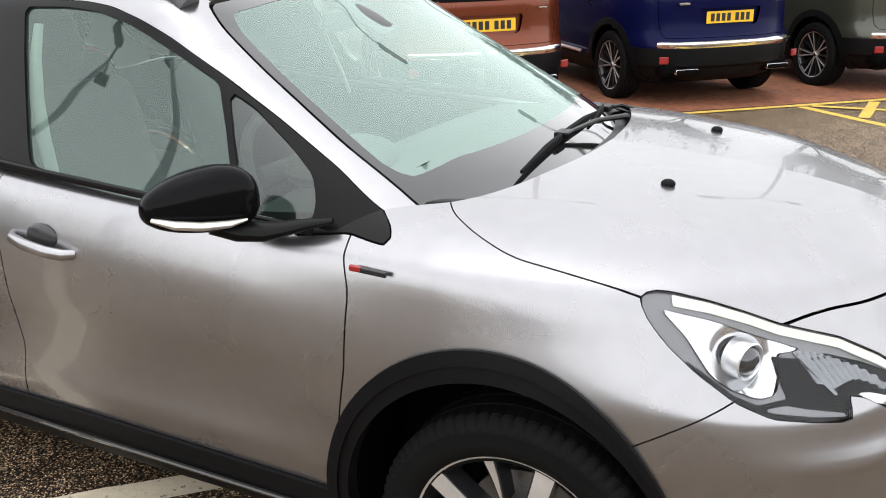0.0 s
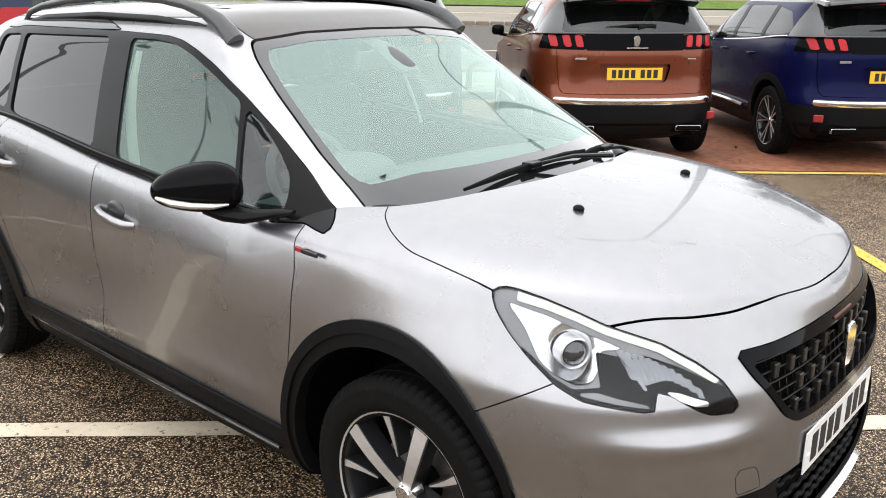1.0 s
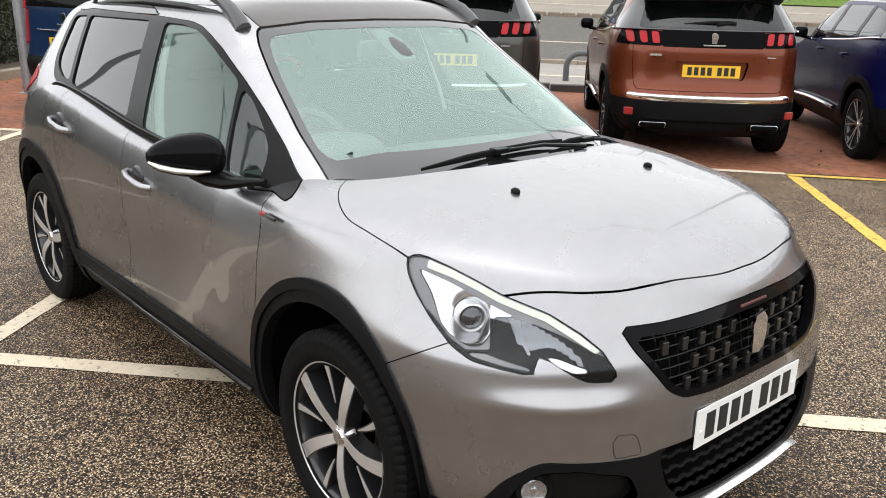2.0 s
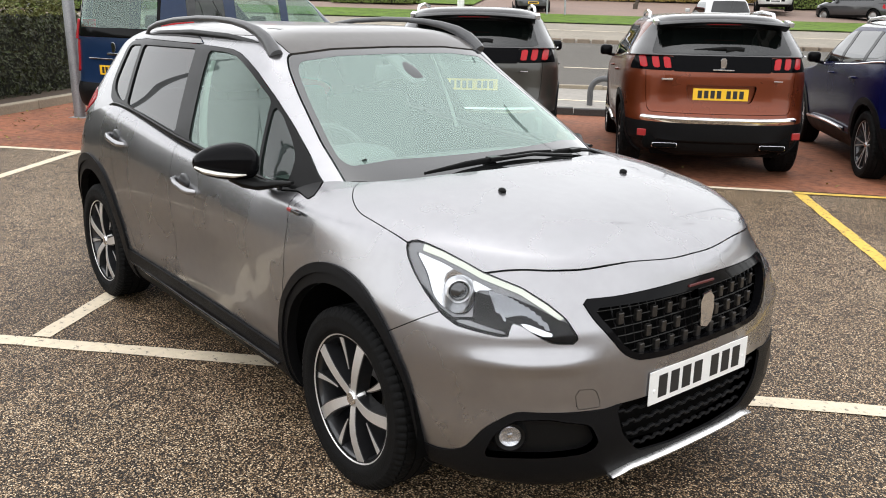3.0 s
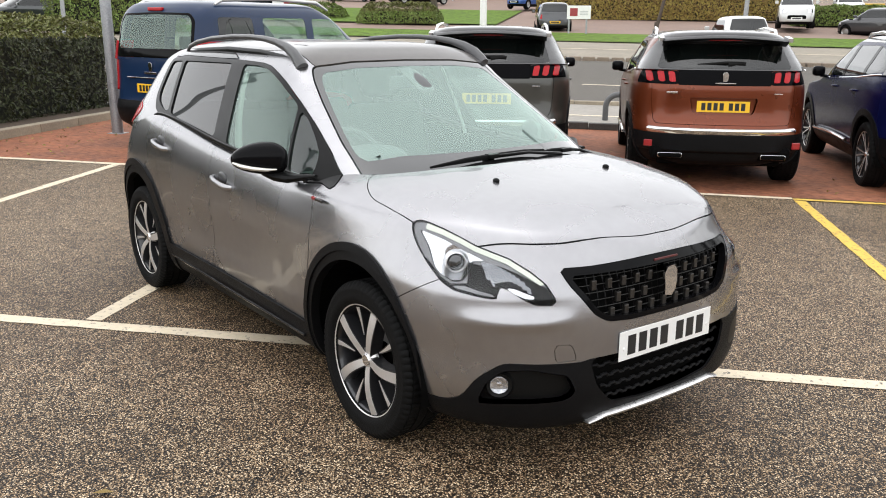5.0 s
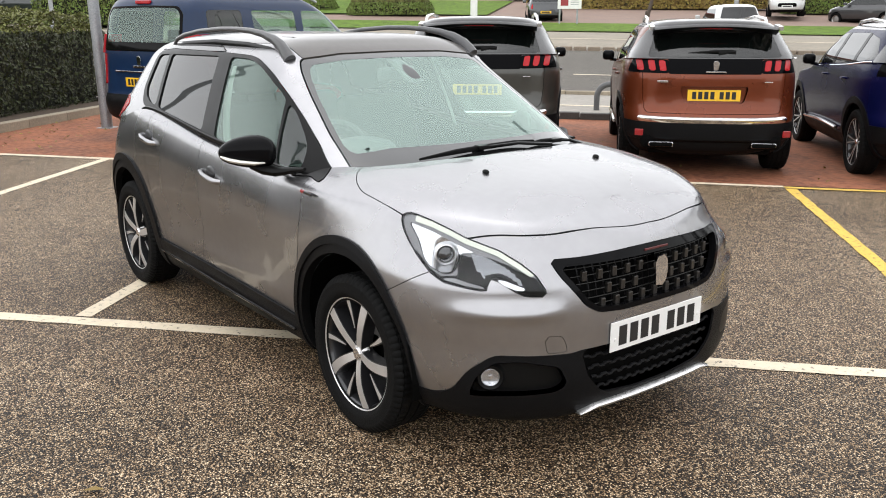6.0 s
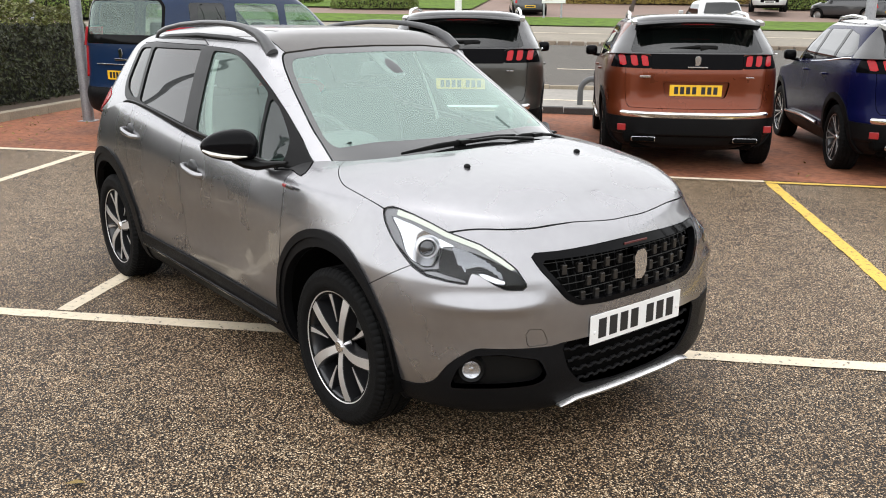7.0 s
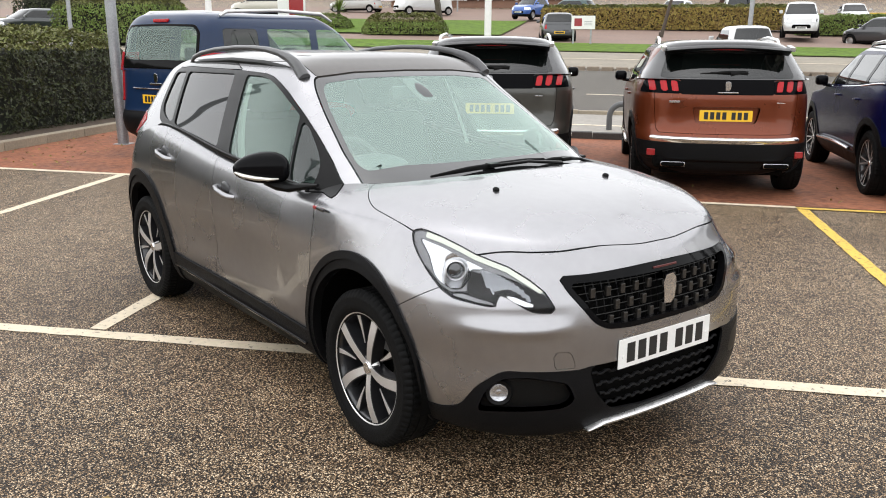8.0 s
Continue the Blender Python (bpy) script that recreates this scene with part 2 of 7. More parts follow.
# ---- shell tools: surfaces are grown from profile curves, then cut into panels ----
def curve(xs, ys):
    """A smooth monotone curve through a few knots, as a function of an array."""
    xs, ys = np.asarray(xs, float), np.asarray(ys, float)
    h, d = np.diff(xs), np.diff(ys) / np.diff(xs)
    m = np.zeros(len(xs))
    m[0], m[-1] = d[0], d[-1]
    for i in range(1, len(xs) - 1):
        if d[i - 1] * d[i] > 0:
            w1, w2 = 2 * h[i] + h[i - 1], h[i] + 2 * h[i - 1]
            m[i] = (w1 + w2) / (w1 / d[i - 1] + w2 / d[i])

    def at(x):
        x = np.clip(np.asarray(x, float), xs[0], xs[-1])
        i = np.clip(np.searchsorted(xs, x) - 1, 0, len(xs) - 2)
        t = (x - xs[i]) / h[i]
        return (ys[i] * (1 + 2 * t) * (1 - t) ** 2 + m[i] * h[i] * t * (1 - t) ** 2
                + ys[i + 1] * t * t * (3 - 2 * t) + m[i + 1] * h[i] * t * t * (t - 1))
    return at


def grid_mesh(P):
    """Triangles and normals over a grid of points (rows, columns, 3)."""
    r, c = P.shape[:2]
    du, dv = np.gradient(P, axis=1), np.gradient(P, axis=0)
    n = np.cross(dv, du)
    n /= np.maximum(np.linalg.norm(n, axis=2, keepdims=True), 1e-9)
    i = np.arange(r * c).reshape(r, c)
    a, b, d, e = i[:-1, :-1].ravel(), i[:-1, 1:].ravel(), i[1:, :-1].ravel(), i[1:, 1:].ravel()
    T = np.concatenate([np.stack([a, e, b], 1), np.stack([a, d, e], 1)])
    V = P.reshape(-1, 3)
    area = np.linalg.norm(np.cross(V[T[:, 1]] - V[T[:, 0]], V[T[:, 2]] - V[T[:, 0]]), axis=1)
    return V, n.reshape(-1, 3), T[area > 1e-10]


def cut(M, field, keep=-1):
    """The part of the mesh M = (V, N, T) where field(V) is below 0 (keep -1) or above 0 (keep 1)."""
    V, N, T = M
    if len(T) == 0:
        return M
    f = -keep * field(V)
    f = np.where(np.abs(f) < 1e-7, 1e-7, f)
    s = f[T] < 0
    k = s.sum(1)
    out, V2, N2, made = [T[k == 3]], [V], [N], {}
    count, nv, nn = len(V), [], []

    def cross(i, j):
        nonlocal count
        key = (i, j) if i < j else (j, i)
        if key not in made:
            t = f[key[0]] / (f[key[0]] - f[key[1]])
            nv.append(V[key[0]] * (1 - t) + V[key[1]] * t)
            nn.append(N[key[0]] * (1 - t) + N[key[1]] * t)
            made[key] = count
            count += 1
        return made[key]
    new_t = []
    for tri, ins in zip(T[(k == 1) | (k == 2)], s[(k == 1) | (k == 2)]):
        one = ins.sum() == 1
        r = int(np.argmax(ins if one else ~ins))
        a, b, c = int(tri[r]), int(tri[(r + 1) % 3]), int(tri[(r + 2) % 3])
        p, q = cross(a, b), cross(a, c)
        if one:
            new_t.append((a, p, q))
        else:
            new_t += [(p, b, c), (p, c, q)]
    if nv:
        V2.append(np.array(nv)), N2.append(np.array(nn))
        out.append(np.array(new_t))
    V2, N2, T2 = np.concatenate(V2), np.concatenate(N2), np.concatenate(out)
    used = np.unique(T2)
    back = np.full(len(V2), -1)
    back[used] = np.arange(len(used))
    return V2[used], N2[used], back[T2]


def split(M, field, gap=0.0022):
    """The panel inside the field's outline and the rest, with a shut gap between them."""
    return cut(M, lambda v: field(v) + gap), cut(M, lambda v: field(v) - gap, 1)


def outline(points, axes, r=0.0):
    """A signed distance to a rounded polygon, seen along one direction: axes turns places into the picture's two coordinates."""
    poly = np.array(points, float)
    if r:
        e1, e2 = poly - np.roll(poly, 1, 0), np.roll(poly, -1, 0) - poly
        e1, e2 = e1 / np.linalg.norm(e1, axis=1)[:, None], e2 / np.linalg.norm(e2, axis=1)[:, None]
        fine = []
        for p, a, b, n0, n1 in zip(poly, e1, e2, np.roll(poly, 1, 0), np.roll(poly, -1, 0)):
            d = min(r, 0.45 * np.linalg.norm(p - n0), 0.45 * np.linalg.norm(n1 - p))
            for t in (0, .25, .5, .75, 1):
                fine.append((p - a * d) * (1 - t) ** 2 + 2 * p * t * (1 - t) + (p + b * d) * t * t)
        poly = np.array(fine)

    def field(V):
        q = axes(V)
        best, inside = np.full(len(q), 1e9), np.zeros(len(q), bool)
        for a, b in zip(poly, np.roll(poly, -1, 0)):
            e, w = b - a, q - a
            t = np.clip(w @ e / max(e @ e, 1e-12), 0, 1)
            best = np.minimum(best, ((w - t[:, None] * e) ** 2).sum(1))
            c = ((a[1] <= q[:, 1]) != (b[1] <= q[:, 1]))
            with np.errstate(divide="ignore", invalid="ignore"):
                inside ^= c & (q[:, 0] < e[0] * (q[:, 1] - a[1]) / e[1] + a[0])
        return np.where(inside, -1, 1) * np.sqrt(best)
    return field


def side(V):
    return V[:, [0, 2]]


def front(V):
    return np.stack([np.abs(V[:, 1]), V[:, 2]], 1)


def plan(V):
    return np.stack([V[:, 0], np.abs(V[:, 1])], 1)


def corner(V):
    return np.stack([(V[:, 0] - np.abs(V[:, 1])) * 0.7071, V[:, 2]], 1)


def levels_surface(levels, zfun, xm, rows=110, cols=200):
    """Nested plan outlines. A level is (height, half width, front x, rear x, front power, side power); zfun lifts every point."""
    L = np.array(levels, float)
    d = np.hypot(np.diff(L[:, 0]), np.diff(L[:, 1])) + 0.3 * np.abs(np.diff(L[:, 2])) + 1e-4
    q = np.r_[0, np.cumsum(d)]
    t = np.linspace(0, q[-1], rows)
    cols_at = [curve(q, L[:, j])(t) for j in range(L.shape[1])]
    P = np.zeros((rows, cols, 3))
    for i in range(rows):
        z, w, xf, xr, n, m = [c[i] for c in cols_at]
        a = np.linspace(0, math.pi / 2, 1500)
        w = max(w, 1e-4)
        ends = []
        for tip, power in ((xr, 9.0), (xf, n)):
            x = xm + (tip - xm) * np.sin(a) ** (2 / power)
            y = w * np.cos(a) ** (2 / m)
            y[-1] = 0
            ends.append(np.stack([x, y], 1))
        line = np.concatenate([ends[0][::-1], ends[1][1:]])
        step = np.r_[0, np.cumsum(np.hypot(*np.diff(line, axis=0).T) + 1e-9)]
        s = np.linspace(0, step[-1], cols)
        P[i, :, 0], P[i, :, 1] = np.interp(s, step, line[:, 0]), np.interp(s, step, line[:, 1])
        P[i, :, 2] = zfun(P[i, :, 0], P[i, :, 1], z, t[i] / q[-1])
    return P

# ---- building tools ----
def mesh_of(name, V, F, material, N=None, smooth=True):
    me = bpy.data.meshes.new(name)
    me.from_pydata([tuple(v) for v in np.asarray(V).tolist()], [], [tuple(f) for f in (F.tolist() if isinstance(F, np.ndarray) else F)])
    me.materials.append(material)
    me.polygons.foreach_set("use_smooth", [smooth] * len(me.polygons))
    if N is not None:
        N = N / np.maximum(np.linalg.norm(N, axis=1, keepdims=True), 1e-9)
        me.normals_split_custom_set_from_vertices(N.tolist())
    me.update()
    return me


def thing(name, label, category, m=None, group="", kind=""):
    ob = new(name)
    ob.empty_display_size = 0.1
    ob.matrix_basis = m or Matrix()
    return tagged(ob, label, category, group, kind)


def under(ob, parent, label=""):
    if parent is not None:
        ob.parent = parent
    return tagged(ob, label)


def part(name, bm, material, parent=None, label="", smooth=False, m=None):
    """Links a bmesh as one mesh object under a thing or a part."""
    me = bpy.data.meshes.new(name)
    bm.to_mesh(me)
    bm.free()
    me.materials.append(material)
    if smooth:
        me.polygons.foreach_set("use_smooth", [True] * len(me.polygons))
        me.set_sharp_from_angle(angle=radians(40))
    ob = new(name, me)
    if m is not None:
        ob.matrix_basis = m
    return under(ob, parent, label)


def box(bm, x0, x1, y0, y1, z0, z1, bevel=0.0, m=None, seg=2):
    g = bmesh.ops.create_cube(bm, size=1)
    vs = g["verts"]
    bmesh.ops.transform(bm, matrix=Matrix.LocRotScale(((x0 + x1) / 2, (y0 + y1) / 2, (z0 + z1) / 2), None, (x1 - x0, y1 - y0, z1 - z0)), verts=vs)
    if bevel:
        es = list({e for v in vs for e in v.link_edges})
        r = bmesh.ops.bevel(bm, geom=es, offset=bevel, segments=seg, affect="EDGES", profile=0.5)
        vs = list({v for f in r["faces"] for v in f.verts} | {v for v in vs if v.is_valid})
    if m is not None:
        bmesh.ops.transform(bm, matrix=m, verts=vs)
    return vs


def lathe(bm, profile, steps=48, m=None, closed=False):
    """Turns (radius, along) pairs round the y axis."""
    rows = []
    for r, y in profile:
        rows.append([bm.verts.new((r * math.cos(2 * math.pi * k / steps), y, r * math.sin(2 * math.pi * k / steps))) for k in range(steps)])
    pairs = list(zip(rows, rows[1:])) + ([(rows[-1], rows[0])] if closed else [])
    for a, b in pairs:
        for k in range(steps):
            bm.faces.new((a[k], a[(k + 1) % steps], b[(k + 1) % steps], b[k]))
    if m is not None:
        bmesh.ops.transform(bm, matrix=m, verts=[v for r in rows for v in r])
    return rows


def tube(bm, points, radius, sides=10, squash=1.0, up=(0, 0, 1)):
    """A rounded bar along points; radius is a number or one for each point."""
    P = [Vector(p) for p in points]
    rs = radius if isinstance(radius, (list, tuple)) else [radius] * len(P)
    rows = []
    for i, p in enumerate(P):
        d = (P[min(i + 1, len(P) - 1)] - P[max(i - 1, 0)]).normalized()
        s = d.cross(Vector(up))
        s = s.normalized() if s.length > 1e-6 else Vector((1, 0, 0))
        w = s.cross(d).normalized()
        rows.append([bm.verts.new(p + s * rs[i] * math.cos(2 * math.pi * k / sides) + w * rs[i] * squash * math.sin(2 * math.pi * k / sides)) for k in range(sides)])
    for a, b in zip(rows, rows[1:]):
        for k in range(sides):
            bm.faces.new((a[k], a[(k + 1) % sides], b[(k + 1) % sides], b[k]))
    bm.faces.new(rows[0][::-1])
    bm.faces.new(rows[-1])
    return rows


def prism(bm, poly, depth, m=None, bevel=0.0):
    """A flat shape (x, z) given thickness along y."""
    a = [bm.verts.new((x, 0, z)) for x, z in poly]
    b = [bm.verts.new((x, depth, z)) for x, z in poly]
    fs = [bm.faces.new(a), bm.faces.new(b[::-1])]
    for k in range(len(a)):
        n = (k + 1) % len(a)
        fs.append(bm.faces.new((a[n], a[k], b[k], b[n])))
    bmesh.ops.recalc_face_normals(bm, faces=fs)
    vs = a + b
    if bevel:
        r = bmesh.ops.bevel(bm, geom=[e for e in fs[0].edges], offset=bevel, segments=2, affect="EDGES", profile=0.5)
        vs = [v for v in set(vs) | {v for f in r["faces"] for v in f.verts} if v.is_valid]
    if m is not None:
        bmesh.ops.transform(bm, matrix=m, verts=vs)
    return vs


def skin(name, M, material, parent, sides="both", lip=0.012, out=0.0, label=""):
    """A panel of the shell as one mesh, with its edge turned inwards. sides: both (one mesh over the middle), left or right."""
    V, N, T = M
    if len(T) == 0:
        return None
    V = V + N * out
    e = np.concatenate([T[:, [0, 1]], T[:, [1, 2]], T[:, [2, 0]]])
    key = np.sort(e, 1)
    code = key[:, 0].astype(np.int64) * (len(V) + 1) + key[:, 1]
    _, first, times = np.unique(code, return_index=True, return_counts=True)
    rim = e[first[times == 1]]
    rim = rim[~((np.abs(V[rim[:, 0], 1]) < 1e-4) & (np.abs(V[rim[:, 1], 1]) < 1e-4))]
    if lip and len(rim):
        ids = np.unique(rim)
        back = np.full(len(V), -1)
        back[ids] = np.arange(len(ids))
        base = len(V)
        top, low = V[ids], V[ids] - N[ids] * lip
        side_n = np.zeros((len(ids), 3))
        for a, b in rim:
            d = np.cross(V[b] - V[a], N[a])
            side_n[back[a]] += d
            side_n[back[b]] += d
        V2 = np.concatenate([V, top, low])
        N2 = np.concatenate([N, side_n, side_n])
        k = len(ids)
        q0, q1 = base + back[rim[:, 0]], base + back[rim[:, 1]]
        T = np.concatenate([T, np.stack([q1, q0, q0 + k], 1), np.stack([q1, q0 + k, q1 + k], 1)])
        V, N = V2, N2
    flip = V * [1, -1, 1], N * [1, -1, 1], T[:, ::-1]
    if sides == "left":
        W = (V, N, T)
    elif sides == "right":
        W = flip
    else:
        W = (np.concatenate([V, flip[0]]), np.concatenate([N, flip[1]]), np.concatenate([T, flip[2] + len(V)]))
    ob = new(name, mesh_of(name, W[0], W[2], material, W[1]))
    return under(ob, parent, label)


def join(*Ms):
    V, N, T, k = [], [], [], 0
    for M in Ms:
        V.append(M[0]), N.append(M[1]), T.append(M[2] + k)
        k += len(M[0])
    return np.concatenate(V), np.concatenate(N), np.concatenate(T)

# ---- ground: bays run along u (42 degrees from the car's nose), v leads away from the road user's side ----
BAY = radians(42)
CB, SB = math.cos(BAY), math.sin(BAY)


def bay(u, v, z=0.0):
    return Vector((CB * u - SB * v, SB * u + CB * v, z))


def bay_pose(u, v, z=0.0, turn=0.0):
    """A pose at (u, v) whose x axis looks along +v, turned by degrees."""
    p = bay(u, v, z)
    return pose(p.x, p.y, p.z, 0, 0, 42 + 90 + turn)


land = curve([-400, 11.0, 16.0, 30.0, 42.0, 60.0, 90.0, 150.0], [0.0, 0.0, 0.12, 0.75, 1.45, 2.7, 4.9, 9.0])


def lie(u, v):
    """The height of the ground: it rises beyond the road and leans a little across the bays."""
    k = min(max((v - 1.5) / 5.0, 0.0), 1.0)
    return float(land(v)) - 0.014 * min(max(u, -25.0), 25.0) * k * k * (3 - 2 * k)


def sheet(name, u0, u1, v0, v1, material, lift, label, category, nu=1, step=4.0, kind="structure"):
    """A strip of ground that follows the lie of the land."""
    bm = bmesh.new()
    vs = sorted({v0, v1} | {float(v) for v in np.arange(math.ceil(v0 / step) * step, v1, step)})
    us = np.linspace(u0, u1, nu + 1)
    rows = [[bm.verts.new(bay(u, v, lie(u, v) + lift)) for u in us] for v in vs]
    for a, b in zip(rows, rows[1:]):
        for k in range(nu):
            bm.faces.new((a[k], a[k + 1], b[k + 1], b[k]))
    return tagged(part(name, bm, material), label, category, kind=kind)


def stripe(name, pts, width, material, label, category="road marking", lift=0.004):
    """A painted line with slightly ragged edges along (u, v) points."""
    bm = bmesh.new()
    rnd = random.Random(len(name) + int(abs(pts[0][0] * 100)))
    P = [Vector((*p, 0)) for p in pts]
    L, prev = [], None
    for a, b in zip(P, P[1:]):
        n = max(2, int((b - a).length / 0.12))
        d = (b - a).normalized()
        s = Vector((-d.y, d.x, 0))
        for k in range(n + 1):
            c = a + (b - a) * k / n
            w = width / 2 + rnd.uniform(-0.005, 0.005)
            q0, q1 = c - s * w, c + s * (width / 2 + rnd.uniform(-0.005, 0.005))
            now = [bm.verts.new(bay(q.x, q.y, lie(q.x, q.y) + lift)) for q in (q0, q1)]
            if prev and k:
                bm.faces.new((prev[0], now[0], now[1], prev[1]))
            prev = now
    return tagged(part(name, bm, material), label, category, kind="structure")


sheet("ground", -320, 320, -300, 500, ASPHALT, 0.0, "dark macadam with pale worn chippings, car park surface", "ground", 128, 1.0)
sheet("red_tarmac", -40, 40, 5.25, 10.55, RED_TARMAC, 0.004, "worn red tarmac surface of the display bays", "ground", 16, 1.0)
stripe("white_line", [(-30, 5.2), (2.15, 5.2)], 0.09, LINE_WHITE, "worn white line along the edge of red tarmac")
stripe("yellow_line", [(2.15, 5.14), (22, 5.14)], 0.09, LINE_YELLOW, "worn yellow line along the edge of red tarmac", lift=0.008)
stripe("white_line", [(-14, 0.338), (14, 0.338)], 0.105, LINE_WHITE, "worn white bay line crossing beneath the silver car")
for u in (-2.42, -5.13, -7.86):
    stripe("white_line", [(u, 0.41), (u, 5.15)], 0.1, LINE_WHITE, "worn white line dividing two parking bays")
stripe("yellow_line", [(2.2, 5.09), (2.24, 0.41)], 0.1, LINE_YELLOW, "worn yellow line dividing two parking bays")
stripe("yellow_line", [(4.5, 5.09), (4.56, 0.41)], 0.1, LINE_YELLOW, "worn yellow line bounding a hatched area")
stripe("yellow_line", [(4.6, 4.35), (5.33, 5.06)], 0.1, LINE_YELLOW, "yellow diagonal stripe of a hatched area", lift=0.007)
stripe("yellow_line", [(4.6, 3.0), (6.7, 5.06)], 0.1, LINE_YELLOW, "yellow diagonal stripe of a hatched area", lift=0.007)
stripe("yellow_line", [(4.6, 5.06), (6.9, 2.8)], 0.1, LINE_YELLOW, "yellow diagonal stripe of a hatched area", lift=0.010)

# ---- the silver crossover: its skin, origin on the ground under the front axle, x ahead ----
bonnet_line = curve([-3.3, -2.3, -1.4, -0.3, 0.0, 0.16, 0.4, 0.56, 0.66, 0.74, 0.80],
                    [1.23, 1.20, 1.11, 1.045, 1.028, 1.012, 0.984, 0.95, 0.912, 0.85, 0.74])
bonnet_drop = curve([0, 0.3, 0.6, 0.78, 0.86, 0.93, 1.0, 1.1], [0, 0.004, 0.018, 0.040, 0.058, 0.088, 0.14, 0.25])
bonnet_width = curve([-3.3, -2.6, -1.2, -0.3, 0.22, 0.6, 0.85], [0.80, 0.85, 0.87, 0.865, 0.80, 0.60, 0.52])


def subject_lift(x, y, z, q):
    top = bonnet_line(x) - bonnet_drop(np.abs(y) / bonnet_width(x))
    k = np.clip((z - 0.70) / 0.16, 0, 1)
    k = k * k * (3 - 2 * k)
    return z * (1 - k) + k * top


SUBJECT_BODY = [
    (0.19, 0.72, 0.66, -3.18, 7.5, 3.2), (0.21, 0.78, 0.765, -3.24, 7.5, 3.2), (0.26, 0.815, 0.79, -3.28, 7.5, 3.2),
    (0.36, 0.842, 0.803, -3.31, 7.5, 3.2), (0.5, 0.858, 0.803, -3.31, 7.5, 2.9), (0.6, 0.866, 0.8, -3.3, 7.5, 2.9),
    (0.7, 0.866, 0.785, -3.28, 7.3, 2.75), (0.78, 0.858, 0.765, -3.25, 5.8, 2.0), (0.86, 0.842, 0.742, -3.22, 4.9, 1.77),
    (0.87, 0.8, 0.705, -3.18, 4.9, 1.77), (0.88, 0.74, 0.655, -3.1, 4.9, 1.77), (0.9, 0.62, 0.57, -3.0, 4.9, 1.77),
    (0.92, 0.42, 0.43, -2.9, 4.9, 1.77), (0.93, 0.2, 0.25, -2.8, 4.9, 1.77), (0.94, 0.0, 0.05, -2.7, 4.9, 1.77)]

roof_fall = curve([-3.4, -2.6, -1.9, -1.3, -0.9, 0.4], [-0.12, -0.022, 0.0, 0.0, 0.0, 0.0])


def subject_roof_lift(x, y, z, q):
    return z + roof_fall(x) * np.clip((z - 1.0) / 0.4, 0, 1)


SUBJECT_TOP = [
    (0.88, 0.845, 0.12, -3.22, 8, 2.2), (0.97, 0.820, -0.08, -3.20, 8, 2.2), (1.04, 0.795, -0.195, -3.17, 8, 2.2),
    (1.20, 0.722, -0.50, -3.09, 9, 2.2), (1.34, 0.650, -0.765, -3.01, 11, 2.2), (1.42, 0.60, -0.90, -2.96, 14, 2.2),
    (1.465, 0.535, -0.985, -2.9, 14, 2.2), (1.495, 0.44, -1.06, -2.8, 12, 2.2), (1.515, 0.25, -1.2, -2.7, 10, 2.2),
    (1.52, 0.0, -1.4, -2.6, 10, 2.2)]

belt = curve([-3.4, -2.6, -2.27, -1.35, -0.42, -0.30, 0.6], [0.94, 1.03, 1.09, 1.02, 0.962, 0.955, 0.95])


def arch(cx, cz, rx, rz):
    return lambda V: (np.hypot((V[:, 0] - cx) / rx, (V[:, 2] - cz) / rz) - 1) * min(rx, rz)


def both_of(*fields):
    return lambda V: np.max([f(V) for f in fields], axis=0)


def any_of(*fields):
    return lambda V: np.min([f(V) for f in fields], axis=0)


